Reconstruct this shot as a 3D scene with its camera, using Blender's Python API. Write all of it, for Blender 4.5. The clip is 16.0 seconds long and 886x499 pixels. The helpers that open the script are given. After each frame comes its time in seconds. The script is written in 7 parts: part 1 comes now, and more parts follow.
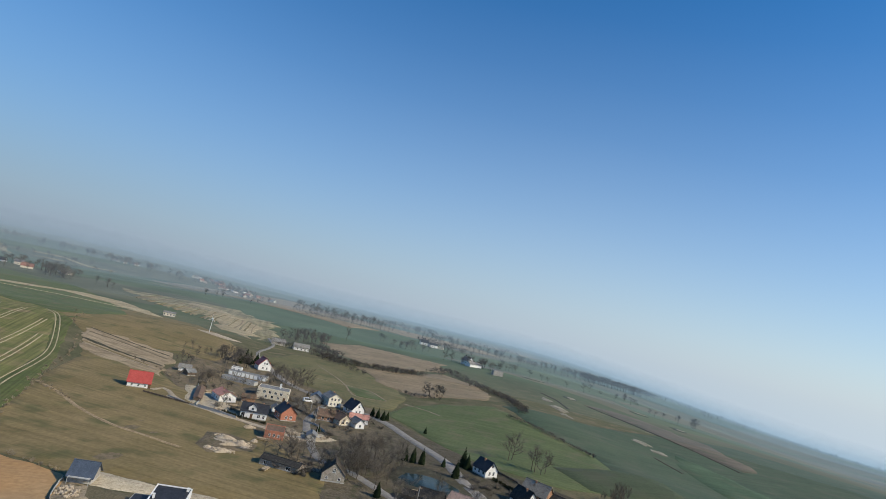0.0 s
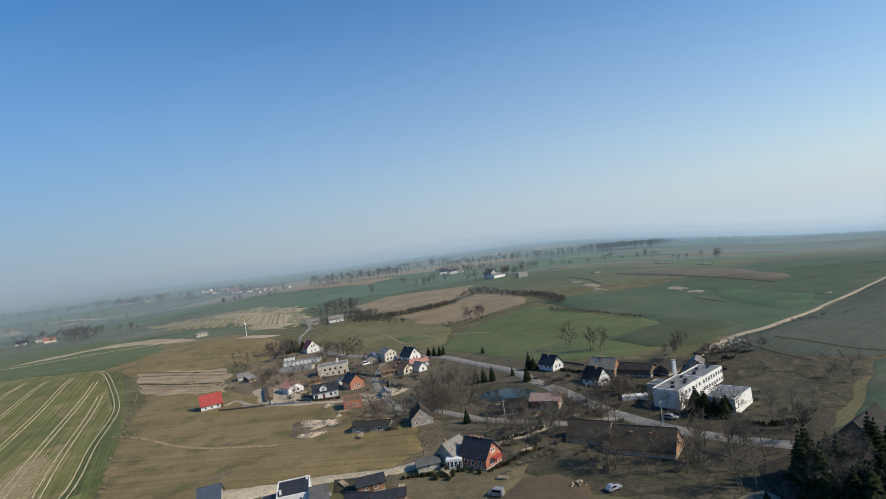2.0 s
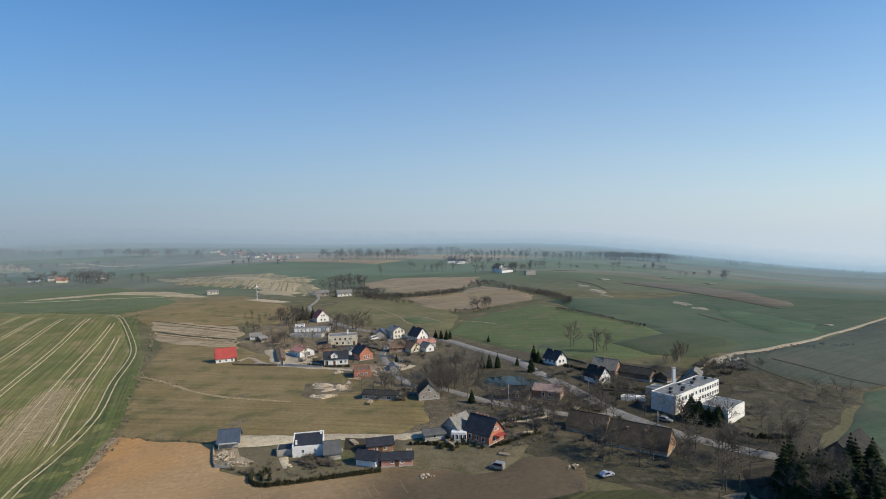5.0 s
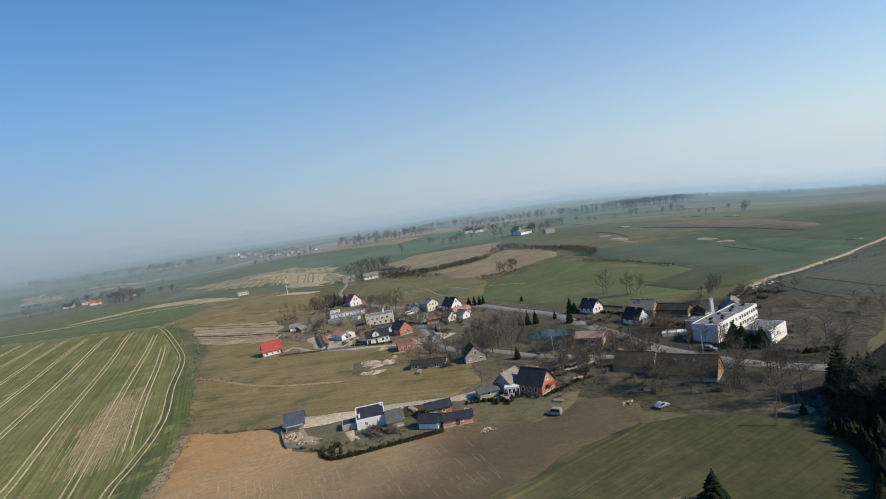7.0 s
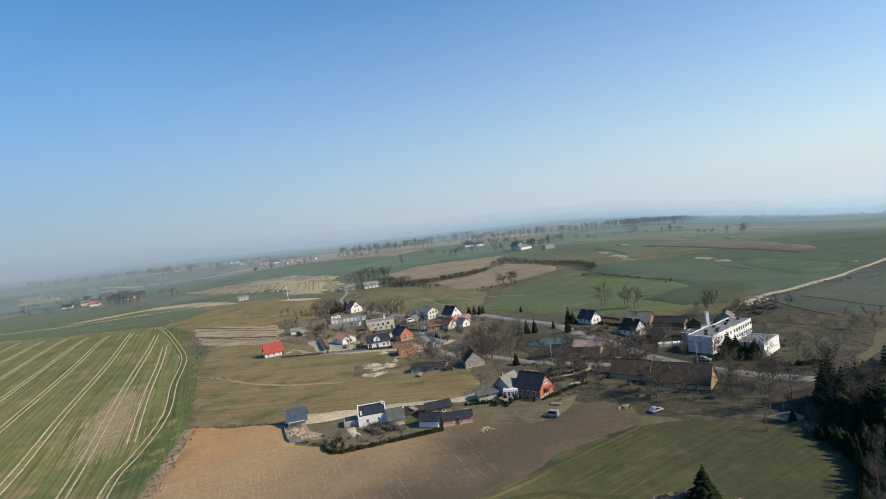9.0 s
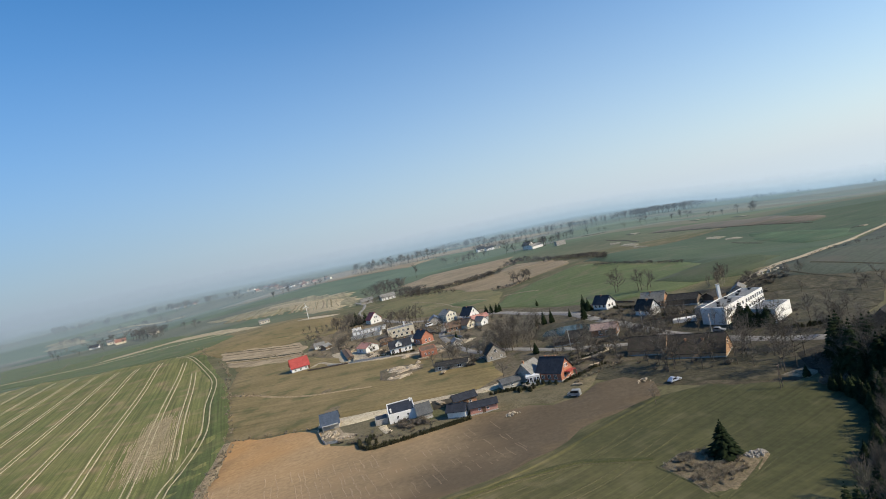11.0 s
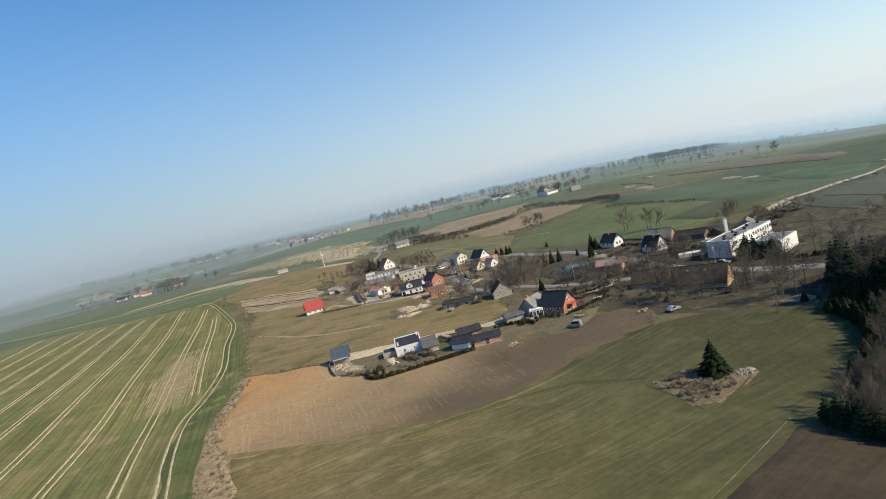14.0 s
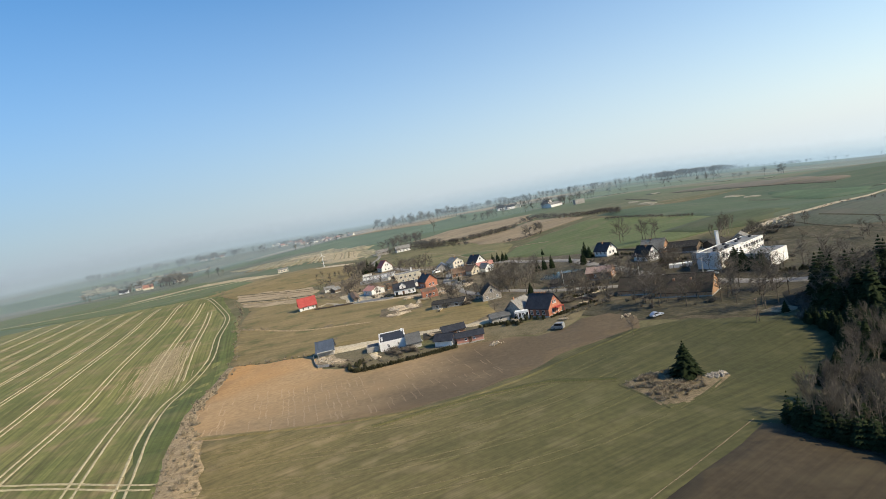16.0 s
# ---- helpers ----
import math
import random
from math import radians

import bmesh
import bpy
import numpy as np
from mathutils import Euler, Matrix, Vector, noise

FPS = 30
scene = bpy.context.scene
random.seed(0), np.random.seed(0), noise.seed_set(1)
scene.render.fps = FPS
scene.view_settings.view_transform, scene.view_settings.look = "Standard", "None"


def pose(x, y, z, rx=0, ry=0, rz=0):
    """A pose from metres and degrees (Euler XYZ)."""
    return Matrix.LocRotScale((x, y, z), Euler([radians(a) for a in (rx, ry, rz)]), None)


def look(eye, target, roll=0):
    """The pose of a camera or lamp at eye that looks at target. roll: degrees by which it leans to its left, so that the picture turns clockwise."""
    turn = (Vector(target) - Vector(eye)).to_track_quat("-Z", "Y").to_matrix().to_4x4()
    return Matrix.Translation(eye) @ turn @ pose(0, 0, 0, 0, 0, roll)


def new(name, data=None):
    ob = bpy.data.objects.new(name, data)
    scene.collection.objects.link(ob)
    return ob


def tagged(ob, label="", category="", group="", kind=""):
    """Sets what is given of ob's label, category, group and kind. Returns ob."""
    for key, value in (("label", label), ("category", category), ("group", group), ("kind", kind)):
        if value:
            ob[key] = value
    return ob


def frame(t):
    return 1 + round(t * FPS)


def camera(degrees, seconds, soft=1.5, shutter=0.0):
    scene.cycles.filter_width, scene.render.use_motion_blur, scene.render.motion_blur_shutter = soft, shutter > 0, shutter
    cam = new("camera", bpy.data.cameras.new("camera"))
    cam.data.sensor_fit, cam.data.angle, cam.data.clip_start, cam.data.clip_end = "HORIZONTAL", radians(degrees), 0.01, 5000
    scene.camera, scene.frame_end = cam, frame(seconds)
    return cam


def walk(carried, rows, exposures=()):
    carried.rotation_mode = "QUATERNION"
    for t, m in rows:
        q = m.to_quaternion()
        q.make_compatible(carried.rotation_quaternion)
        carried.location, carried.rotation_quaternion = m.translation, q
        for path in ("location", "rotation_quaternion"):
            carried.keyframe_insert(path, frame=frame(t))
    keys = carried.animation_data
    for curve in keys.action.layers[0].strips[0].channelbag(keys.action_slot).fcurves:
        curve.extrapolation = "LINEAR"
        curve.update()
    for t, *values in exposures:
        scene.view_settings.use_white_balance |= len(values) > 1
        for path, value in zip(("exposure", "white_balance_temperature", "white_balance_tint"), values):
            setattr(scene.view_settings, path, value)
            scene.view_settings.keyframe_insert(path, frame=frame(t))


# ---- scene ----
import collections
cam = camera(76.1, 16.0, soft=0.9)


def aim(t, x, y, z, yaw, pitch, roll):
    """A row of the flight: place, heading to the left of +y, climb of the view and lean, in degrees."""
    a, b = radians(yaw), radians(pitch)
    return t, look((x, y, z), (x - math.sin(a) * math.cos(b), y + math.cos(a) * math.cos(b), z + math.sin(b)), roll)


FLIGHT = [
    (0.0, 14.11, 14.57, 58.73, -0.37, 6.63, 12.64),
    (0.5, 12.40, 14.70, 60.27, -0.26, -1.54, -2.05),
    (1.0, 10.79, 14.02, 61.15, 0.50, -2.46, -7.21),
    (1.5, 9.50, 12.30, 60.99, -0.05, -0.87, -8.67),
    (2.0, 8.13, 10.48, 60.79, -1.22, -0.75, -8.09),
    (2.5, 6.62, 8.78, 60.83, -0.28, 0.23, -8.72),
    (3.0, 5.13, 7.47, 60.67, -0.10, -0.71, -7.25),
    (3.2, 4.57, 6.96, 60.63, -0.05, -1.06, -6.61),
    (5.3, 0.60, 0.32, 60.12, -0.53, -1.84, -0.98),
    (5.5, 0.00, 0.00, 59.86, 0.00, -1.96, -1.97),
    (6.0, -1.46, -0.87, 59.08, 1.06, -3.39, -5.43),
    (6.5, -2.75, -1.77, 59.00, 1.59, -4.51, -7.85),
    (7.0, -3.68, -3.03, 58.63, 1.27, -4.29, -9.31),
    (7.5, -4.17, -4.31, 57.80, 0.93, -3.79, -9.18),
    (8.0, -4.57, -5.66, 57.03, 0.58, -3.03, -8.10),
    (8.5, -5.01, -7.07, 56.45, 0.79, -2.53, -6.71),
    (9.0, -5.85, -8.60, 56.13, 0.94, -2.83, -7.44),
    (9.2, -6.20, -9.24, 55.95, 1.20, -2.72, -7.90),
    (11.3, -6.16, -16.00, 51.93, 2.20, -1.56, -13.37),
    (11.5, -6.01, -16.13, 51.45, 2.63, -1.86, -13.33),
    (12.0, -5.59, -16.39, 50.22, 2.73, -3.04, -13.90),
    (12.5, -5.31, -16.79, 49.45, 3.17, -3.91, -14.31),
    (13.0, -4.34, -17.30, 48.62, 3.97, -4.73, -14.16),
    (13.5, -3.66, -17.53, 48.16, 4.34, -5.09, -14.42),
    (14.0, -2.55, -17.70, 47.23, 4.93, -5.97, -14.18),
    (14.5, -1.57, -17.99, 45.90, 5.03, -5.82, -13.79),
    (15.0, -0.51, -18.49, 44.40, 5.01, -4.84, -13.22),
    (15.5, 0.72, -18.62, 43.09, 5.24, -4.97, -12.62),
    (16.0, 2.23, -18.54, 42.09, 5.30, -4.79, -11.56),
]
walk(cam, [aim(*row) for row in FLIGHT], [(0.0, -0.15, 6450, 10), (0.5, -0.31, 6450, 10), (1.0, -0.27, 6450, 10), (2.0, -0.14, 6500, 10), (3.0, -0.09, 6500, 10), (6.0, -0.1, 6550, 10), (9.0, 0.05, 6600, 10), (12.5, 0.08, 6800, 10), (13.5, 0.12, 6950, 10), (14.5, 0.27, 7150, 10), (16.0, 0.30, 7150, 10)])

# ---- world, sun, exposure ----
SUN_AZ, SUN_EL = 111.0, 36.0  # degrees clockwise from +y, above the horizon
world = bpy.data.worlds.new("sky")
scene.world = world
world.use_nodes = True
wn = world.node_tree.nodes
sky = wn.new("ShaderNodeTexSky")
sky.sky_type, sky.sun_disc = "NISHITA", False
sky.sun_elevation, sky.sun_rotation = radians(SUN_EL), radians(SUN_AZ)
sky.altitude, sky.air_density, sky.dust_density, sky.ozone_density = 60, 1.08, 0.3, 5.0
wn["Background"].inputs[1].default_value = 0.158
rich = wn.new("ShaderNodeHueSaturation")
rich.inputs["Saturation"].default_value = 1.28
world.node_tree.links.new(sky.outputs[0], rich.inputs["Color"])
world.node_tree.links.new(rich.outputs[0], wn["Background"].inputs[0])
sun = new("sun", bpy.data.lights.new("sun", "SUN"))
sun.data.energy, sun.data.angle, sun.data.color = 5.0, radians(0.6), (1.0, 0.885, 0.665)
sun_to = Vector((math.sin(radians(SUN_AZ)) * math.cos(radians(SUN_EL)), math.cos(radians(SUN_AZ)) * math.cos(radians(SUN_EL)), math.sin(radians(SUN_EL))))
sun.matrix_world = look(tuple(sun_to * 300), (0, 0, 0))


# ---- materials ----
def surface(name, low, high, scale=1.0, rough=0.85, bump=0.3, metal=0.0, fine=12.0, worn=None, stretch=(1, 1, 1), spec=0.3, world_space=False, vary=0.0, grain_by=0.25):
    """A two-scale surface: broad patches from low to high, fine grain over them, and a third colour in worn spots."""
    m = bpy.data.materials.new(name)
    m.use_nodes = True
    n, ln = m.node_tree.nodes, m.node_tree.links
    b = n["Principled BSDF"]
    b.inputs["Roughness"].default_value, b.inputs["Metallic"].default_value = rough, metal
    b.inputs["Specular IOR Level"].default_value = spec
    mp = n.new("ShaderNodeMapping")
    mp.inputs["Scale"].default_value = stretch
    if world_space:
        ln.new(n.new("ShaderNodeNewGeometry").outputs["Position"], mp.inputs["Vector"])
    else:
        ln.new(n.new("ShaderNodeTexCoord").outputs["Object"], mp.inputs["Vector"])
    broad, grain = n.new("ShaderNodeTexNoise"), n.new("ShaderNodeTexNoise")
    broad.inputs["Scale"].default_value, broad.inputs["Detail"].default_value = scale, 6
    broad.inputs["Roughness"].default_value = 0.65
    grain.inputs["Scale"].default_value, grain.inputs["Detail"].default_value = scale * fine, 4
    for t in (broad, grain):
        ln.new(mp.outputs[0], t.inputs["Vector"])
    ramp = n.new("ShaderNodeValToRGB")
    ramp.color_ramp.elements[0].position, ramp.color_ramp.elements[1].position = 0.35, 0.65
    ramp.color_ramp.elements[0].color, ramp.color_ramp.elements[1].color = (*low, 1), (*high, 1)
    ln.new(broad.outputs["Fac"], ramp.inputs[0])
    speck = n.new("ShaderNodeMapRange")
    speck.inputs["From Min"].default_value, speck.inputs["From Max"].default_value = 0.3, 0.7
    speck.inputs["To Min"].default_value, speck.inputs["To Max"].default_value = 1 - grain_by, 1 + grain_by
    ln.new(grain.outputs["Fac"], speck.inputs["Value"])
    mul = n.new("ShaderNodeMix")
    mul.data_type, mul.blend_type = "RGBA", "MULTIPLY"
    mul.inputs["Factor"].default_value = 1.0
    ln.new(ramp.outputs[0], mul.inputs["A"])
    ln.new(speck.outputs[0], mul.inputs["B"])
    last = mul.outputs["Result"]
    if worn:
        spot = n.new("ShaderNodeTexNoise")
        spot.inputs["Scale"].default_value, spot.inputs["Detail"].default_value = scale * 2.7, 8
        ln.new(mp.outputs[0], spot.inputs["Vector"])
        cut = n.new("ShaderNodeMapRange")
        cut.inputs["From Min"].default_value, cut.inputs["From Max"].default_value = 0.52, 0.68
        ln.new(spot.outputs["Fac"], cut.inputs["Value"])
        mix = n.new("ShaderNodeMix")
        mix.data_type = "RGBA"
        mix.inputs["B"].default_value = (*worn, 1)
        ln.new(cut.outputs[0], mix.inputs["Factor"])
        ln.new(last, mix.inputs["A"])
        last = mix.outputs["Result"]
    if vary:
        info, hsv = n.new("ShaderNodeObjectInfo"), n.new("ShaderNodeHueSaturation")
        val = n.new("ShaderNodeMapRange")
        val.inputs["To Min"].default_value, val.inputs["To Max"].default_value = 1 - vary, 1 + vary
        ln.new(info.outputs["Random"], val.inputs["Value"])
        ln.new(val.outputs[0], hsv.inputs["Value"])
        ln.new(last, hsv.inputs["Color"])
        last = hsv.outputs[0]
    ln.new(last, b.inputs["Base Color"])
    if bump:
        bp = n.new("ShaderNodeBump")
        bp.inputs["Strength"].default_value, bp.inputs["Distance"].default_value = bump, 0.3 / scale / fine * 4
        ln.new(grain.outputs["Fac"], bp.inputs["Height"])
        ln.new(bp.outputs[0], b.inputs["Normal"])
    return m


def drilled(name, low, high, dry, angle, step, rough=0.9, wave=0.35, patch=0.02, gain=0.5, along=0.012):
    """A sown or ploughed field: rows along the angle, broad uneven growth and dry patches."""
    m = surface(name, low, high, scale=patch, rough=rough, bump=0.0, fine=0.8 / patch, worn=dry, world_space=True, grain_by=0.16)
    n, ln = m.node_tree.nodes, m.node_tree.links
    b = n["Principled BSDF"]
    last = b.inputs["Base Color"].links[0].from_socket
    geo = n.new("ShaderNodeNewGeometry")
    turn = n.new("ShaderNodeVectorRotate")
    turn.rotation_type = "Z_AXIS"
    turn.inputs["Angle"].default_value = radians(-angle)
    ln.new(geo.outputs["Position"], turn.inputs["Vector"])
    sq = n.new("ShaderNodeMapping")
    sq.inputs["Scale"].default_value = (along, 1.0 / step, 0.0)
    ln.new(turn.outputs[0], sq.inputs["Vector"])
    rows = n.new("ShaderNodeTexNoise")
    rows.inputs["Scale"].default_value, rows.inputs["Detail"].default_value, rows.inputs["Roughness"].default_value = 1.0, 3, 0.7
    ln.new(sq.outputs[0], rows.inputs["Vector"])
    lift = n.new("ShaderNodeMapRange")
    lift.inputs["From Min"].default_value, lift.inputs["From Max"].default_value = 0.3, 0.7
    lift.inputs["To Min"].default_value, lift.inputs["To Max"].default_value = 1 - wave, 1 + wave
    ln.new(rows.outputs["Fac"], lift.inputs["Value"])
    mul = n.new("ShaderNodeMix")
    mul.data_type, mul.blend_type = "RGBA", "MULTIPLY"
    mul.inputs["Factor"].default_value = 1.0
    ln.new(last, mul.inputs["A"])
    ln.new(lift.outputs[0], mul.inputs["B"])
    ln.new(mul.outputs["Result"], b.inputs["Base Color"])
    bp = n.new("ShaderNodeBump")
    bp.inputs["Strength"].default_value, bp.inputs["Distance"].default_value = gain, 0.15
    ln.new(rows.outputs["Fac"], bp.inputs["Height"])
    ln.new(bp.outputs[0], b.inputs["Normal"])
    return m


def countryside():
    """Open land: dull early-spring grass near by, and a patchwork of far fields whose tones carry some haze."""
    m = surface("open_land", (0.075, 0.078, 0.032), (0.125, 0.108, 0.055), scale=0.03, rough=0.95, bump=0.0, fine=30, worn=(0.16, 0.13, 0.075), world_space=True)
    n, ln = m.node_tree.nodes, m.node_tree.links
    b = n["Principled BSDF"]
    near = b.inputs["Base Color"].links[0].from_socket
    geo = n.new("ShaderNodeNewGeometry")
    warp = n.new("ShaderNodeTexNoise")
    warp.inputs["Scale"].default_value = 0.0035
    ln.new(geo.outputs["Position"], warp.inputs["Vector"])
    bend = n.new("ShaderNodeVectorMath")
    bend.operation = "MULTIPLY_ADD"
    bend.inputs[1].default_value = (150, 150, 0)
    ln.new(warp.outputs["Color"], bend.inputs[0])
    ln.new(geo.outputs["Position"], bend.inputs[2])
    squash = n.new("ShaderNodeMapping")
    squash.inputs["Scale"].default_value = (0.0028, 0.0042, 0.0)
    squash.inputs["Rotation"].default_value = (0, 0, 0.35)
    ln.new(bend.outputs[0], squash.inputs["Vector"])
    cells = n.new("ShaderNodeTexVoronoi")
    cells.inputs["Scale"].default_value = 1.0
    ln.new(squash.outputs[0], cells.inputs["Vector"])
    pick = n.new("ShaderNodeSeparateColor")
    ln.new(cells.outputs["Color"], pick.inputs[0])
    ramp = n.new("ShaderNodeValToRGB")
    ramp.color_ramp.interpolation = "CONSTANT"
    # Greyed, bluish tones: distance haze put into the far fields' colour.
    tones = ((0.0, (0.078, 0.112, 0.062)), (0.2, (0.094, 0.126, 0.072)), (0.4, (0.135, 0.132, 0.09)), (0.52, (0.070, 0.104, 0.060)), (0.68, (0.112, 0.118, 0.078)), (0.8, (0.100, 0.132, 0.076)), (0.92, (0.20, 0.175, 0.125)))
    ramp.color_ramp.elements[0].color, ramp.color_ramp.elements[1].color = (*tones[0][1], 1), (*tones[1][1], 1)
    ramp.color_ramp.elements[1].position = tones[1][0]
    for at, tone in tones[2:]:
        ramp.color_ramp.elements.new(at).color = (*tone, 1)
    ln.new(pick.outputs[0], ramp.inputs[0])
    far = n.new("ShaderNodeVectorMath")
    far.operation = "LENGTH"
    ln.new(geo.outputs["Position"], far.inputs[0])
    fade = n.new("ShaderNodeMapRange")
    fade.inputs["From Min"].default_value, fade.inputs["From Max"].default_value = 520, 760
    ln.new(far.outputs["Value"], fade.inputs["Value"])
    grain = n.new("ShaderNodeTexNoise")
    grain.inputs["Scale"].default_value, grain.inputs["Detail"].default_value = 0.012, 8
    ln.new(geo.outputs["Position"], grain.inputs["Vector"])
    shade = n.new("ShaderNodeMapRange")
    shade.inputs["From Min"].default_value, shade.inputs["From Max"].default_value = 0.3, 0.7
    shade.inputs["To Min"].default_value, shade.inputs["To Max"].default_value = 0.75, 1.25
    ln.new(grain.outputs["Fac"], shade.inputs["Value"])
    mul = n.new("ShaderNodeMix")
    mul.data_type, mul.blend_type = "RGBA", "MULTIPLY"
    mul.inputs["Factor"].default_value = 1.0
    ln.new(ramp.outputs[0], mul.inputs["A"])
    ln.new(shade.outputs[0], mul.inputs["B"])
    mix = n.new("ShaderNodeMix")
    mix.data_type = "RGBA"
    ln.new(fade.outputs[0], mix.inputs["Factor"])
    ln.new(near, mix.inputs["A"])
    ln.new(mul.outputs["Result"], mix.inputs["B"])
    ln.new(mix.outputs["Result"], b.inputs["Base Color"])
    return m


def tone_by_place(m, stops, axis_from, axis_to, lean=0.0):
    """Multiplies in a tone drift along x: clay to grey loam in soil, painted darkening on meadow and yard."""
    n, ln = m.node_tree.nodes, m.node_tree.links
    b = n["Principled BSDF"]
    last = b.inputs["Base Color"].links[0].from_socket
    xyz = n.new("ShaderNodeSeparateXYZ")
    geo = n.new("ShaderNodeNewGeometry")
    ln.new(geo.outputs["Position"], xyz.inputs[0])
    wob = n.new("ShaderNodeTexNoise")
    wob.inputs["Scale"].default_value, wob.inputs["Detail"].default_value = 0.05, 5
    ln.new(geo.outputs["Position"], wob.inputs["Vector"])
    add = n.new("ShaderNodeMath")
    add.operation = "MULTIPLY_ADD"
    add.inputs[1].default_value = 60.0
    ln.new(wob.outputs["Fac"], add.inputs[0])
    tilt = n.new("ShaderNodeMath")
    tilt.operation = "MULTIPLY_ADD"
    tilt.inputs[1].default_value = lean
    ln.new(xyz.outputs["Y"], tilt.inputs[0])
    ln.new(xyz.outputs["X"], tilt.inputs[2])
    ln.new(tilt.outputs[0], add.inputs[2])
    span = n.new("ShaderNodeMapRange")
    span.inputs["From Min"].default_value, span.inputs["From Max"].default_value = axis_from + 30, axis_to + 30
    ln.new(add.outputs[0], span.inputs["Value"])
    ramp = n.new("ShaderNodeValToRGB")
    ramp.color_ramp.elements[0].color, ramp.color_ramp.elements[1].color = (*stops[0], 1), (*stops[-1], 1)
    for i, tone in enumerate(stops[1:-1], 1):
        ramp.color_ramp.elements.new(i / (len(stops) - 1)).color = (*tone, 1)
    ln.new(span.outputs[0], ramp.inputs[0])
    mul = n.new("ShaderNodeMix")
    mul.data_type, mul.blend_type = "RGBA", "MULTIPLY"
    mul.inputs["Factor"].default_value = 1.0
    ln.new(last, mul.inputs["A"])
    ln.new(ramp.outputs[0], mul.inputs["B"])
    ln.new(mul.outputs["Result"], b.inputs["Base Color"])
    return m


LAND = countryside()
WHEAT = drilled("young_wheat", (0.110, 0.122, 0.034), (0.166, 0.154, 0.052), (0.222, 0.168, 0.082), 113, 1.5, wave=0.46, patch=0.03)
THIN_WHEAT = surface("thin_wheat", (0.225, 0.178, 0.10), (0.30, 0.24, 0.14), 0.3, 0.95, 0.2, fine=8, worn=(0.17, 0.145, 0.07), world_space=True)
HEADLAND = drilled("headland_wheat", (0.070, 0.088, 0.024), (0.096, 0.108, 0.034), (0.125, 0.118, 0.045), 113, 1.4, wave=0.32, patch=0.03)
LUSH = drilled("lush_wheat", (0.050, 0.078, 0.044), (0.072, 0.096, 0.054), (0.086, 0.096, 0.060), 20, 4.0, wave=0.16, patch=0.02)
SPRING = drilled("bright_spring_crop", (0.080, 0.106, 0.040), (0.108, 0.128, 0.050), (0.130, 0.124, 0.064), 160, 2.2, wave=0.2, patch=0.03)
SOIL = drilled("ploughed_soil", (0.262, 0.194, 0.114), (0.305, 0.228, 0.138), (0.283, 0.206, 0.121), 14, 0.7, wave=0.07, patch=0.04, gain=0.3, along=0.05)

SOIL = tone_by_place(SOIL, ((1.42, 1.06, 0.68), (1.22, 1.07, 0.90), (0.88, 0.83, 0.77), (0.36, 0.36, 0.365)), -205, -92, -0.7)
GREY_SOIL = drilled("grey_green_fallow", (0.050, 0.064, 0.046), (0.070, 0.080, 0.058), (0.084, 0.084, 0.064), 35, 2.0, wave=0.2, patch=0.02, gain=0.4)
DARK_SOIL = drilled("dark_soil", (0.040, 0.030, 0.016), (0.054, 0.041, 0.023), (0.062, 0.049, 0.027), 40, 1.0, wave=0.2, patch=0.04)
SAND_SPOT = surface("bleached_sand", (0.20, 0.18, 0.13), (0.31, 0.28, 0.21), 0.08, 0.95, 0.3, fine=14, worn=(0.13, 0.13, 0.085), world_space=True)
OLIVE = drilled("olive_crop", (0.050, 0.068, 0.031), (0.064, 0.080, 0.038), (0.074, 0.080, 0.044), 20, 4.0, wave=0.1, patch=0.02)
VIVID = drilled("vivid_winter_crop", (0.052, 0.090, 0.046), (0.068, 0.106, 0.054), (0.085, 0.105, 0.058), 20, 4.0, wave=0.16, patch=0.02)
BOUNDARY = surface("dark_boundary_ground", (0.048, 0.047, 0.032), (0.072, 0.066, 0.046), 0.2, 0.95, 0.4, fine=9, world_space=True)
FALLOW = drilled("fallow_field", (0.20, 0.152, 0.092), (0.27, 0.205, 0.125), (0.165, 0.138, 0.080), 15, 3.0, wave=0.18, patch=0.03)
RED_FALLOW = drilled("reddish_fallow", (0.110, 0.092, 0.068), (0.140, 0.118, 0.085), (0.095, 0.098, 0.06), 15, 3.0, wave=0.15, patch=0.02)
PLOTS = drilled("bare_plots", (0.25, 0.188, 0.112), (0.34, 0.265, 0.168), (0.19, 0.145, 0.082), 158, 3.0, wave=0.3, patch=0.04)
# Litter brought near black, the wood's shade put into its colour.
LITTER = surface("shaded_wood_litter", (0.020, 0.018, 0.012), (0.036, 0.030, 0.020), 0.3, 0.95, 0.4, fine=9, worn=(0.048, 0.04, 0.026), world_space=True)
TURF = drilled("meadow", (0.160, 0.122, 0.050), (0.218, 0.162, 0.075), (0.106, 0.098, 0.038), 168, 2.2, wave=0.24, patch=0.03)
KHAKI = drilled("khaki_grass", (0.118, 0.108, 0.047), (0.160, 0.140, 0.066), (0.100, 0.104, 0.042), 168, 2.2, wave=0.2, patch=0.03)
GREEN_TURF = drilled("green_meadow", (0.104, 0.093, 0.038), (0.142, 0.120, 0.052), (0.178, 0.145, 0.074), 31, 1.0, wave=0.26, patch=0.06, along=0.03)
# Greener to the right, with lens fall-off and shade put into the colour.
MEADOW_DIMMING = ((1.34, 1.2, 1.12), (1.03, 1.0, 0.98), (0.66, 0.72, 0.64), (0.40, 0.48, 0.41))
GREEN_TURF = tone_by_place(GREEN_TURF, MEADOW_DIMMING, -60, 46)
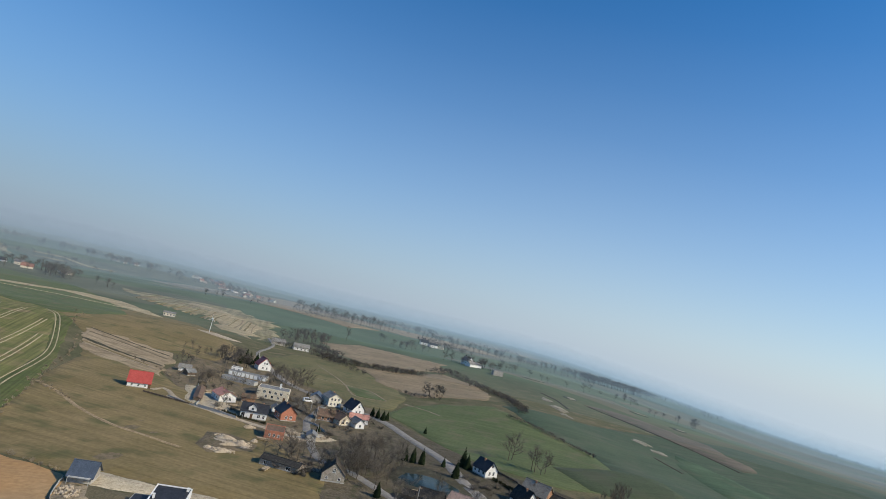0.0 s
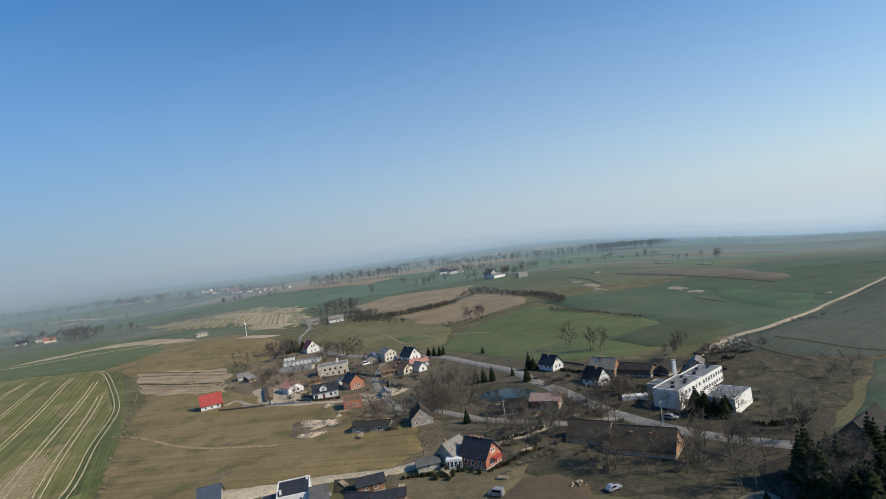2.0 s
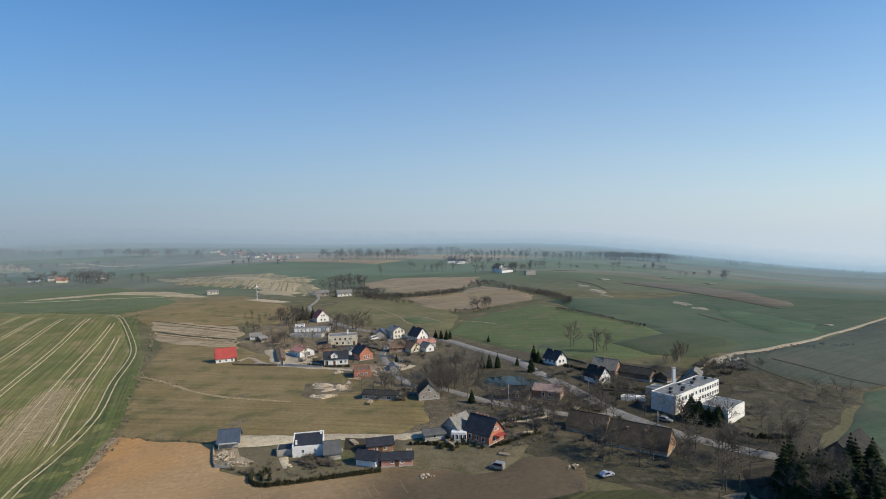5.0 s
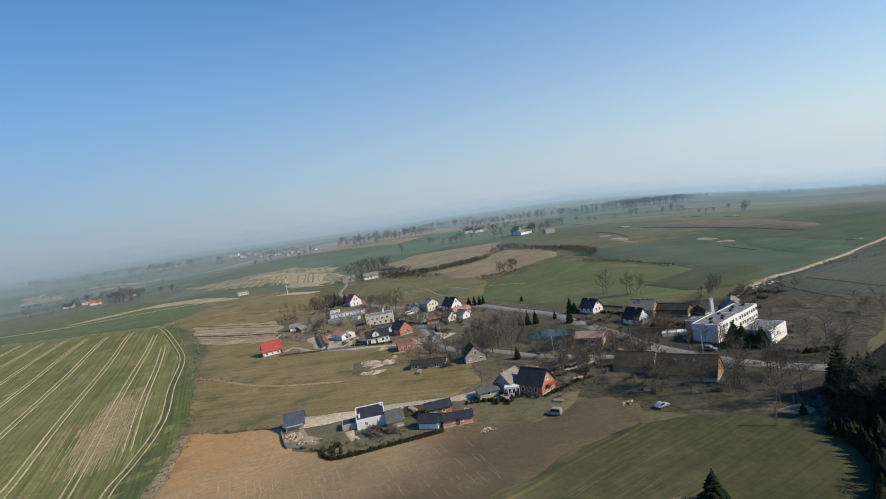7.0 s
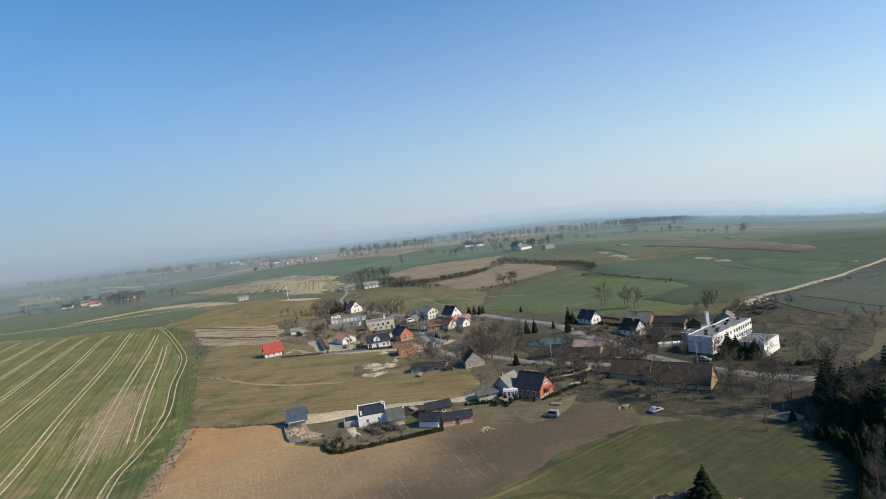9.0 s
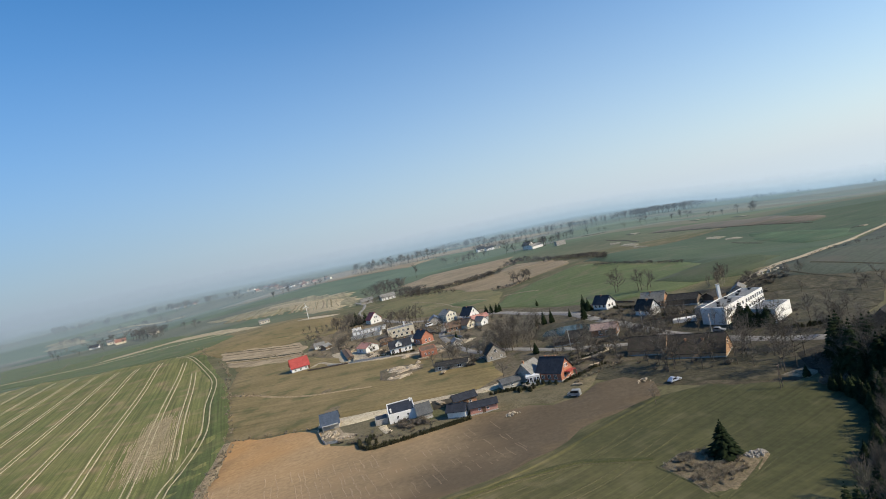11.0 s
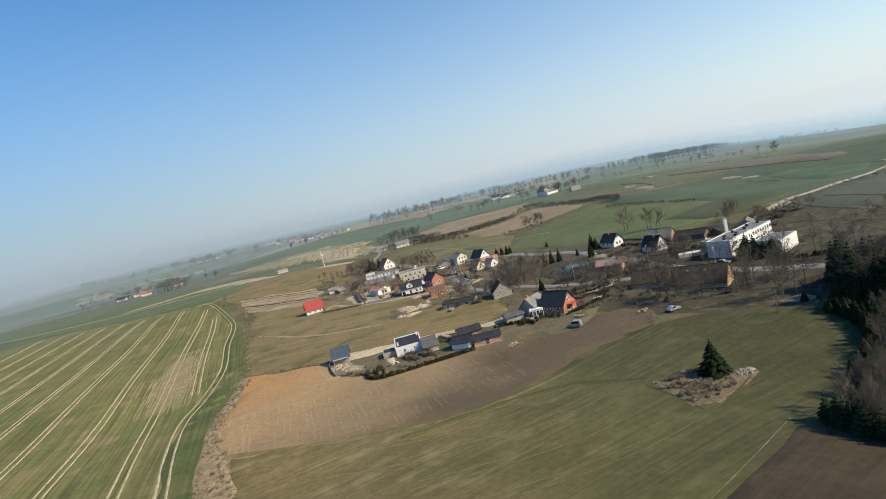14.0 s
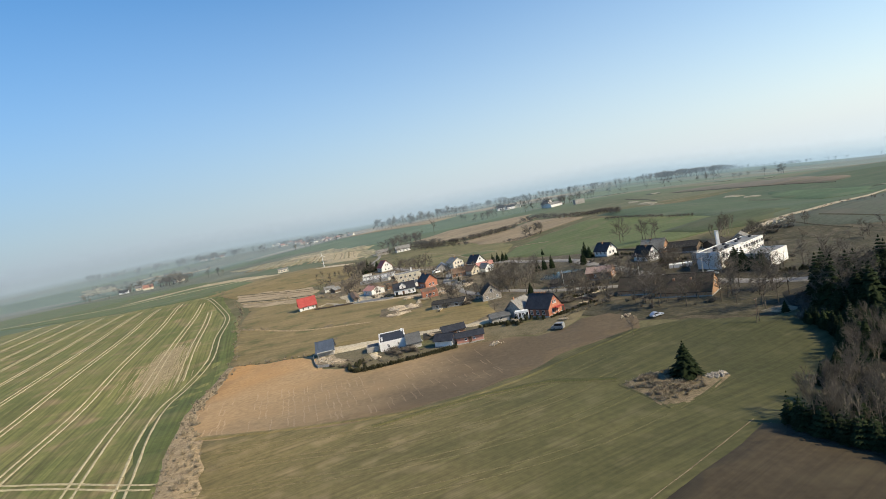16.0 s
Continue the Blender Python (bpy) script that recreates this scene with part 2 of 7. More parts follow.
MOWN_LINE = tone_by_place(surface("cropped_grass_line", (0.120, 0.104, 0.050), (0.158, 0.132, 0.070), 0.5, 0.95, 0.2, fine=8, worn=(0.098, 0.088, 0.036), world_space=True), MEADOW_DIMMING, -60, 46)
DARK_TURF = tone_by_place(surface("long_meadow_grass", (0.075, 0.076, 0.026), (0.105, 0.098, 0.036), 0.4, 0.95, 0.3, fine=8, worn=(0.13, 0.11, 0.05), world_space=True), MEADOW_DIMMING, -60, 46)
ROUGH_TURF = surface("rough_grass", (0.040, 0.038, 0.022), (0.070, 0.062, 0.037), 0.1, 0.95, 0.3, fine=9, worn=(0.100, 0.086, 0.056), world_space=True)
TUSSOCK = surface("tussock_ground", (0.11, 0.085, 0.052), (0.20, 0.158, 0.10), 0.7, 0.95, 0.5, fine=6, worn=(0.085, 0.075, 0.038), world_space=True)
DRY = surface("dry_grass", (0.26, 0.19, 0.108), (0.365, 0.275, 0.163), 0.4, 0.95, 0.5, fine=8, worn=(0.18, 0.132, 0.074), world_space=True)
STRAW = drilled("straw_slope", (0.19, 0.168, 0.092), (0.30, 0.255, 0.155), (0.115, 0.122, 0.055), 106, 6.0, wave=0.34, patch=0.012)
STRAW_STRIP = surface("bleached_stubble", (0.30, 0.24, 0.145), (0.40, 0.33, 0.21), 0.05, 0.95, 0.3, fine=20, worn=(0.22, 0.19, 0.10), stretch=(0.4, 1.6, 1), world_space=True)
GARDEN = surface("garden_ground", (0.098, 0.085, 0.046), (0.155, 0.128, 0.076), 0.3, 0.95, 0.4, fine=7, worn=(0.145, 0.118, 0.07), world_space=True)
# Paler earth to the west; towards the east dimming is put into the colour.
YARD = tone_by_place(surface("yard_earth", (0.085, 0.070, 0.044), (0.140, 0.114, 0.076), 0.12, 0.95, 0.4, fine=9, worn=(0.066, 0.064, 0.032), world_space=True), ((1.55, 1.45, 1.35), (1.25, 1.2, 1.15), (0.86, 0.86, 0.84), (0.5, 0.52, 0.5)), -80, 80)
# Paler than the ploughed soil: the ridges' highlight put into the colour.
MARK = tone_by_place(surface("lit_ridge_soil", (0.305, 0.228, 0.146), (0.35, 0.268, 0.178), 0.5, 0.95, 0.3, fine=9, world_space=True), ((1.42, 1.08, 0.7), (1.22, 1.09, 0.94), (0.84, 0.8, 0.76), (0.46, 0.44, 0.42)), -205, -88, -0.7)
DIRT = surface("dirt_track", (0.27, 0.225, 0.16), (0.38, 0.32, 0.235), 0.5, 0.95, 0.3, fine=10, world_space=True)
PALE_DIRT = surface("pale_sandy_lane", (0.36, 0.30, 0.21), (0.48, 0.405, 0.29), 0.4, 0.95, 0.3, fine=10, worn=(0.24, 0.20, 0.13), world_space=True)
GRAVEL_YARD = surface("dull_gravel_yard", (0.062, 0.056, 0.042), (0.115, 0.102, 0.08), 0.09, 0.95, 0.3, fine=20, worn=(0.046, 0.043, 0.027), world_space=True)
PALE = surface("tyre_track_soil", (0.34, 0.285, 0.17), (0.46, 0.39, 0.245), 0.3, 0.95, 0.3, fine=10, worn=(0.22, 0.19, 0.10), world_space=True)
ASPHALT = surface("worn_asphalt", (0.17, 0.16, 0.145), (0.235, 0.22, 0.20), 0.3, 0.9, 0.2, fine=20, worn=(0.28, 0.26, 0.23), world_space=True)
SAND = surface("sandy_rubble", (0.34, 0.275, 0.195), (0.48, 0.40, 0.30), 0.5, 0.95, 0.6, fine=9, worn=(0.25, 0.20, 0.145), world_space=True)
PALE_SAND = surface("bright_trodden_sand", (0.44, 0.365, 0.25), (0.56, 0.475, 0.335), 0.4, 0.95, 0.4, fine=9, worn=(0.33, 0.27, 0.18), world_space=True)
SAND_YARD = surface("trodden_sand", (0.20, 0.160, 0.105), (0.32, 0.26, 0.18), 0.25, 0.95, 0.4, fine=9, worn=(0.12, 0.10, 0.058), world_space=True)


# ---- helpers for building ----
HILLS = (
    (9, 95, 400, 60, 100),
    (3, -215, 400, 60, 60),
    (-3, -115, 165, 40, 45),
    (-20, -900, 1300, 450, 450),
    (-2, -20, 125, 50, 30),
    (-5, 72, 75, 34, 34),
    (4, -185, 470, 90, 80),
    (6, 130, 260, 60, 50),
    (3, 40, 235, 40, 40),
    (-12, 700, 900, 300, 400),
    (8, -230, 1050, 250, 200),
    (6, 150, 720, 150, 120),
)


def height(x, y):
    """The lie of the land: low hills, and a far rise ahead and eastward fall shaped to fit the camera's horizon."""
    z = sum(a * math.exp(-(((x - cx) / sx) ** 2) - ((y - cy) / sy) ** 2) for a, cx, cy, sx, sy in HILLS)
    r = math.hypot(x, y)
    # Far tilt by bearing, bent to fit the horizon line in the camera's view.
    if r > 600 and y > 0:
        b = math.degrees(math.atan2(x, y))
        f = min(max((b - 8) / 34, 0), 1)
        z += (11 * math.exp(-(((b + 14) / 28) ** 2)) - 55 * f * f * (3 - 2 * f)) / 1000 * (r - 600)
    # Beyond 1200 m the land is sunk to lower that horizon.
    if r > 1200 and y > 0:
        g = min(max((b + 34) / 26, 0), 1)
        z -= (0.020 - 0.007 * f) * g * g * (3 - 2 * g) * (r - 1200)
    return z


def mesh_of(bm, name, material, smooth=False):
    me = bpy.data.meshes.new(name)
    bm.normal_update()
    bm.to_mesh(me)
    bm.free()
    if smooth:
        me.shade_smooth()
    for m in material if isinstance(material, (list, tuple)) else (material,):
        me.materials.append(m)
    return me


def part(name, bm, material, parent, label="", smooth=False):
    """One mesh object under a thing or under a part."""
    ob = new(name, mesh_of(bm, name, material, smooth))
    ob.parent = parent
    if label:
        ob["label"] = label
    return ob


def thing(name, m, label, category, group=""):
    ob = new(name)
    ob.empty_display_size = 0.2
    ob.matrix_world = m
    return tagged(ob, label, category, group)


def solid(name, bm, material, label, category, kind="", group="", smooth=False, m=None):
    ob = new(name, mesh_of(bm, name, material, smooth))
    if m is not None:
        ob.matrix_world = m
    return tagged(ob, label, category, group, kind)


def box(bm, x0, y0, z0, x1, y1, z1, bevel=0.0):
    v = [bm.verts.new(p) for p in ((x0, y0, z0), (x1, y0, z0), (x1, y1, z0), (x0, y1, z0), (x0, y0, z1), (x1, y0, z1), (x1, y1, z1), (x0, y1, z1))]
    made = [bm.faces.new([v[i] for i in f]) for f in ((3, 2, 1, 0), (4, 5, 6, 7), (0, 1, 5, 4), (1, 2, 6, 5), (2, 3, 7, 6), (3, 0, 4, 7))]
    if bevel:
        bmesh.ops.bevel(bm, geom=list({e for f in made for e in f.edges}), offset=bevel, segments=1, affect="EDGES")
    return bm


def boxes(*spans, bevel=0.0):
    bm = bmesh.new()
    for s in spans:
        box(bm, *s, bevel=bevel)
    return bm


def prism(bm, outline, y0, y1):
    """An outline in x and z, drawn out from y0 to y1."""
    a = [bm.verts.new((x, y0, z)) for x, z in outline]
    b = [bm.verts.new((x, y1, z)) for x, z in outline]
    bm.faces.new(a), bm.faces.new(b[::-1])
    for i in range(len(outline)):
        j = (i + 1) % len(outline)
        bm.faces.new((a[j], a[i], b[i], b[j]))
    bmesh.ops.recalc_face_normals(bm, faces=bm.faces)
    return bm


def tube(bm, a, b, ra, rb, sides=5):
    a, b = Vector(a), Vector(b)
    turn = (b - a).to_track_quat("Z", "Y")
    rings = []
    for p, r in ((a, ra), (b, rb)):
        rings.append([bm.verts.new(p + turn @ Vector((r * math.cos(2 * math.pi * i / sides), r * math.sin(2 * math.pi * i / sides), 0))) for i in range(sides)])
    for i in range(sides):
        j = (i + 1) % sides
        bm.faces.new((rings[0][i], rings[0][j], rings[1][j], rings[1][i]))
    if sides > 3:
        bm.faces.new(rings[1])
    return bm


def curve_through(points, step):
    """Evenly spaced points on a smooth line through the given ones."""
    p = [Vector((*q, 0)) for q in points]
    p = [2 * p[0] - p[1]] + p + [2 * p[-1] - p[-2]]
    out = []
    for i in range(1, len(p) - 2):
        count = max(1, int((p[i + 1] - p[i]).length / step))
        for k in range(count):
            t = k / count
            out.append(0.5 * (2 * p[i] + (p[i + 1] - p[i - 1]) * t + (2 * p[i - 1] - 5 * p[i] + 4 * p[i + 1] - p[i + 2]) * t * t + (3 * p[i] - p[i - 1] - 3 * p[i + 1] + p[i + 2]) * t ** 3))
    return out + [p[-2]]


def ribbon(points, width, lift, step=4.0, wobble=0.25, bm=None, crest=0.0):
    """A strip laid over the land along a line."""
    bm = bm or bmesh.new()
    line = curve_through(points, step)
    last = None
    for i, q in enumerate(line):
        d = (line[min(i + 1, len(line) - 1)] - line[max(i - 1, 0)]).normalized()
        side = Vector((-d.y, d.x, 0))
        row = []
        for k in (-2, -1, 0, 1, 2):
            w = width / 2 * (1 + wobble * noise.noise((q.x * 0.15, q.y * 0.15, 7.0 * max(-1, min(1, k)))))
            s = q + side * (w * max(-1, min(1, k)) + (0.7 * lift * k if abs(k) == 2 else 0))
            row.append(bm.verts.new((s.x, s.y, height(s.x, s.y) + (lift + (crest if k == 0 else 0) if abs(k) < 2 else -0.02))))
        if last:
            for k in range(4):
                bm.faces.new((last[k + 1], last[k], row[k], row[k + 1]))
        last = row
    return bm


def patch(outline, lift, cell, ragged=0.8):
    """A field laid over the land: its outline with uneven edges, cut so that it follows the ground."""
    ring = []
    for i, a in enumerate(outline):
        b = outline[(i + 1) % len(outline)]
        far = math.dist(a, b)
        count = max(1, int(far / (cell * 0.7)))
        for k in range(count):
            x, y = a[0] + (b[0] - a[0]) * k / count, a[1] + (b[1] - a[1]) * k / count
            ring.append((x + ragged * noise.noise((x * 0.11, y * 0.11, 1.0)) * 2, y + ragged * noise.noise((x * 0.11, y * 0.11, 5.0)) * 2))
    bm = bmesh.new()
    bm.faces.new([bm.verts.new((x, y, 0)) for x, y in ring])
    bmesh.ops.triangulate(bm, faces=bm.faces[:])
    for axis in (0, 1):
        lo, hi = min(p[axis] for p in ring), max(p[axis] for p in ring)
        at = math.floor(lo / cell) * cell + cell
        while at < hi:
            no = (1, 0, 0) if axis == 0 else (0, 1, 0)
            bmesh.ops.bisect_plane(bm, geom=bm.verts[:] + bm.edges[:] + bm.faces[:], plane_co=(at, at, 0), plane_no=no, dist=1e-4)
            at += cell
    for v in bm.verts:
        v.co.z = height(v.co.x, v.co.y) + lift
    skirt(bm, lift)
    bm.normal_update()
    for f in bm.faces:
        if f.normal.z < 0:
            f.normal_flip()
    return bm


def skirt(bm, lift):
    """Lets a sheet's rim slope gently down into the ground."""
    rim = [e for e in bm.edges if len(e.link_faces) == 1]
    out = collections.defaultdict(lambda: Vector((0, 0, 0)))
    for e in rim:
        a, b = e.verts
        way = (b.co - a.co).to_2d()
        side = Vector((way.y, -way.x, 0)).normalized()
        if side.dot(e.link_faces[0].calc_center_median() - a.co) > 0:
            side = -side
        out[a] += side
        out[b] += side
    foot = {}
    for v, side in out.items():
        p = v.co + (side.normalized() if side.length > 0.01 else side) * (2.2 * lift)
        foot[v] = bm.verts.new((p.x, p.y, height(p.x, p.y) - 0.03))
    for e in rim:
        a, b = e.verts
        bm.faces.new((a, b, foot[b], foot[a]))


# ---- the land ----
def graded(lo, hi, near, grow):
    out, x, s = [0.0], 0.0, near
    while x < hi:
        x += s
        s = near if x < 420 else s * grow
        out.append(min(x, hi))
    neg, x, s = [], 0.0, near
    while x > lo:
        x -= s
        s = near if x > -420 else s * grow
        neg.append(max(x, lo))
    return neg[::-1] + out


def land():
    xs, ys = graded(-4900, 4900, 6.0, 1.12), graded(-1500, 4900, 6.0, 1.12)
    bm = bmesh.new()
    grid = [[bm.verts.new((x, y, height(x, y))) for x in xs] for y in ys]
    for a, b in zip(grid, grid[1:]):
        for i in range(len(xs) - 1):
            bm.faces.new((a[i], a[i + 1], b[i + 1], b[i]))
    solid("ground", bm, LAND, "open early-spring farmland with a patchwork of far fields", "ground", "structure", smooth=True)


land()


def field(name, outline, material, label, lift=0.08, cell=12.0, ragged=0.8, category="field"):
    return solid(name, patch(outline, lift, cell, ragged), material, label, category, "structure", smooth=True)


def lane(name, points, width, material, label, lift=0.16, wobble=0.25, category="road"):
    return solid(name, ribbon(points, width, lift, wobble=wobble), material, label, category, "structure", smooth=True)


# ---- fields and roads ----
field("wheat_field", [(-58, 52), (-71, 82), (-82, 107), (-94, 137), (-103, 178), (-109, 197), (-125, 237), (-153, 294), (-197, 371), (-216, 412), (-262, 440), (-334, 478), (-404, 500), (-520, 470), (-480, 250), (-330, 20), (-90, -30)], WHEAT, "young winter wheat in drilled rows with pale wheel tracks", lift=0.06)
field("grass_strip", [(-103, 178), (-94, 137), (-82, 107), (-71, 82), (-58, 52), (-48, 46), (-58, 75), (-72, 101), (-85, 126), (-100, 177)], DRY, "strip of tall dry grass between two fields", lift=0.1, cell=8)
field("ploughed_field", [(-101, 177), (-66, 166), (-52, 143), (-10, 149), (8, 142), (17, 143.5), (24, 151), (31, 150), (36, 142), (35, 131), (17, 124), (-6, 106), (-31, 97), (-73, 101), (-86, 126)], SOIL, "freshly harrowed bare brown soil with faint rows", lift=0.11, cell=8, ragged=1.6)
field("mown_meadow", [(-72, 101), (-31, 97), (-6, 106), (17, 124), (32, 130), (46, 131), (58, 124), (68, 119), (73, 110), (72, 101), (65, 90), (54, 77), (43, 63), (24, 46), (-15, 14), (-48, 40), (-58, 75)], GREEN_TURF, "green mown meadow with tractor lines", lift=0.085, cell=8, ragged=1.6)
field("dark_field", [(10, 44.5), (17.8, 51), (23.6, 56), (31.2, 63.1), (38.8, 70.2), (46, 68), (66, 62), (90, 50), (80, 5), (-10, 5)], DARK_SOIL, "dark freshly worked soil beside the wood", lift=0.22, cell=8)
field("pasture", [(-101, 178), (-110, 197), (-126, 238), (-138, 268), (-150, 309), (-182, 364), (-133, 372), (-112, 312), (-92, 290), (-60, 262), (-34, 237), (-6, 204), (-2, 180), (-12, 169), (-58, 172), (-66, 168)], TURF, "dull brown-green early-spring pasture", lift=0.07, cell=10)
field("strip_plots", [(-192, 388), (-161.6, 379), (-130.4, 368.6), (-120, 338), (-109.6, 304), (-130.7, 312.3), (-156, 322.2), (-172, 345)], PLOTS, "narrow bare plots in parallel strips", lift=0.14, cell=6, ragged=3)
field("pasture_knoll", [(-214, 398), (-183, 366), (-133, 376), (-108, 380), (-112, 440), (-135, 480), (-190, 555), (-246, 568), (-330, 510), (-262, 446)], TURF, "rounded brown grass knoll behind the village", lift=0.12, cell=14)
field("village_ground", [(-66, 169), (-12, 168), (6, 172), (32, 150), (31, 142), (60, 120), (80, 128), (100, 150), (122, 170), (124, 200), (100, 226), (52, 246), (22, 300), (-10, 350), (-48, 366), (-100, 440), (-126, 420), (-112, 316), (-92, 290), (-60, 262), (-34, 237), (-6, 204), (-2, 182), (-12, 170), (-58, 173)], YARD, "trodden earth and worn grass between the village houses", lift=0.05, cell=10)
field("green_field", [(6, 332), (16, 366), (38, 390), (72, 400), (92, 355), (116, 316), (112, 244), (80, 240), (52, 252), (40, 268), (20, 308)], SPRING, "lush green winter crop behind the village", lift=0.15, cell=12)
field("slope_field", [(116, 316), (112, 244), (128, 241), (145, 248), (171, 268), (243, 327), (420, 470), (330, 560), (170, 470), (80, 410), (92, 355)], LUSH, "green crop field on the slope", lift=0.2, cell=16)
field("tan_field", [(-88.7, 656.5), (-70, 705), (-48.5, 723.5), (-6.2, 712.2), (47.7, 690), (48, 632), (16, 575), (-28.1, 552), (-60, 590)], FALLOW, "pale tan fallow field on a rise", lift=0.3, cell=25, ragged=6)
field("brown_field", [(-30, 520), (-5, 545), (17, 560), (50, 604), (81, 553), (78, 470), (68, 432), (41, 424), (21, 408), (-5, 440)], FALLOW, "reddish brown fallow slope", lift=0.25, cell=20, ragged=5)
field("straw_slope", [(-395, 790), (-317, 815), (-245, 830), (-165, 735), (-128, 545), (-214, 665), (-275, 680)], STRAW, "straw-coloured slope streaked with dry grass", lift=0.3, cell=25, ragged=14)

field("bright_stubble", [(-288, 795), (-229, 757), (-161, 663), (-134, 548), (-181, 582), (-232, 690)], STRAW_STRIP, "bleached stubble on the straw slope", lift=0.5, cell=25, ragged=12)
rng = random.Random(41)
for n in range(26):
    f = (n + rng.uniform(-0.3, 0.3)) / 25
    x0, y0, x1, y1 = -152 - 178 * f, 594 + 112 * f, -178 - 165 * f, 700 + 100 * f
    lane("grass_streak", [(x0, y0), ((x0 + x1) / 2 + rng.uniform(-3, 3), (y0 + y1) / 2), (x1, y1)], rng.uniform(0.6, 2.0), (FALLOW, TURF, STRAW)[n % 3], "streak of darker dry grass down the straw slope", lift=0.6, wobble=1.2, category="grass")
rng = random.Random(12)
bm = bmesh.new()
for n in range(620):
    f, g = rng.random() ** 0.8, rng.gauss(0, 0.52)
    x, y = -123 - 24 * f + g * (9 - 4 * f), 156 + 60 * f + g * 4
    long = rng.uniform(5, 24)
    ribbon([(x, y), (x - 0.195 * long, y + 0.46 * long), (x - 0.39 * long, y + 0.92 * long)], rng.choice((0.05, 0.08, 0.12, 0.2)), 0.16, step=2.5, wobble=1.0, bm=bm)
solid("bare_wheat_patch", bm, THIN_WHEAT, "thin dried-out streaks in the young wheat", "field", "structure")
field("village_green", [(14, 168), (30, 152), (38, 140), (60, 124), (74, 134), (66, 148), (50, 150), (36, 164)], ROUGH_TURF, "worn brown grass below the barns", lift=0.1, cell=8, ragged=2)
field("school_yard", [(84, 166), (96, 160), (118, 172), (122, 196), (106, 206), (98, 190), (100, 182), (90, 170)], ROUGH_TURF, "dull trodden school yard", lift=0.2, cell=5, ragged=3.5)
field("rough_ground", [(98, 216), (112, 226), (130, 236), (152, 226), (168, 206), (150, 196), (128, 176), (120, 170), (122, 196), (106, 206)], ROUGH_TURF, "rough brown weedy ground behind the school", lift=0.16, cell=10, ragged=3)
field("crop_behind_wood", [(98, 146), (108, 150), (150, 196), (230, 220), (260, 150), (150, 100), (122, 122)], LUSH, "green crop field behind the wood", lift=0.12, cell=12)
field("tilled_field", [(112, 226), (128, 238), (145, 245), (171, 265), (243, 324), (420, 460), (560, 380), (330, 240), (240, 226), (152, 200)], GREY_SOIL, "grey-brown tilled field beside the dirt track", lift=0.2, cell=18, ragged=2)
def bare_spot(x, y, wide, deep, seed, material, lift):
    """An uneven spot of bare sand on a slope."""
    rng = random.Random(seed)
    ring = []
    for i in range(14):
        a, r = 6.2832 * i / 14, rng.uniform(0.55, 1.15)
        ring.append((x + wide / 2 * r * math.cos(a), y + deep / 2 * r * math.sin(a)))
    field("sandy_patch", ring, material, "uneven patch of bare pale sand", lift=lift, cell=10, ragged=1.5)


for n, (x, y, wide, deep) in enumerate(((151, 535, 12, 44), (146, 486, 9, 34), (150, 580, 10, 26), (190, 440, 11, 26), (191, 408, 9, 22), (298, 610, 15, 26), (282, 681, 20, 22), (232, 335, 12, 10), (171, 755, 26, 16), (188, 638, 16, 18))):
    bare_spot(x, y, wide, deep, n, GREY_SOIL if n > 4 else SAND_SPOT, 0.46)
    bare_spot(x + 1, y - 1, wide * 0.6, deep * 0.6, n + 50, SAND_SPOT, 0.58)
field("dark_strip", [(202, 615), (252, 610), (281, 519), (275, 431), (249, 410), (242, 474), (226, 548)], RED_FALLOW, "dull reddish tilled strip on the far slope", lift=0.4, cell=20, ragged=5)
field("olive_parcel", [(85, 270), (111, 283), (135, 289), (139, 257), (124, 244), (111, 238), (93, 243)], OLIVE, "dark olive-green crop parcel on the slope", lift=0.34, cell=14, ragged=2)
field("green_band", [(206, 413), (223, 368), (223, 334), (208, 303), (182, 304), (185, 365)], VIVID, "vivid green band of winter crop on the slope", lift=0.42, cell=18, ragged=4)
# Dark lines laid between the fields.
for line, wide in (([(199, 604), (224, 543), (240, 470), (246, 405)], 3.0), ([(175, 378), (179, 347)], 1.6), ([(153, 625), (163, 595), (164, 550)], 2.2), ([(125, 230), (129, 216), (134, 204)], 0.8), ([(139, 233), (148, 221), (156, 208), (170, 196)], 0.9)):
    lane("boundary_line", line, wide * 0.6, BOUNDARY, "dark line between the fields", lift=0.48, wobble=0.9, category="ditch")
field("far_bare_field", [(-548, 1640), (-421, 1885), (-200, 1650), (-35, 1480), (160, 1403), (180, 1180), (-20, 1110), (-220, 1150)], FALLOW, "broad pale bare field before the far woods", lift=0.6, cell=60, ragged=8)
field("far_bare_field", [(-440, 1440), (-230, 1120), (-60, 1060), (-100, 960), (-260, 1030), (-400, 1200)], FALLOW, "broad pale bare field by the tree row", lift=0.5, cell=50, ragged=8)
field("khaki_field", [(-92, 440), (-84, 500), (-62, 512), (-30, 500), (2, 440), (14, 392), (8, 345), (-8, 340), (-40, 366), (-66, 392)], KHAKI, "dull khaki grass field behind the garages", lift=0.17, cell=14, ragged=2)
field("small_plot", [(-26, 401), (-11, 397), (3, 371), (-15, 369)], SPRING, "small green plot behind the garages", lift=0.26, cell=12)
for line in ([(-48, 404), (-26, 402), (-11, 398.5), (3, 372)], [(-27, 402), (-16, 368.5), (3, 370)], [(14, 372), (26, 362), (36, 350)]):
    lane("plot_edge", line, 0.9, SAND_YARD, "pale balk round a small plot", lift=0.34, wobble=1.0)
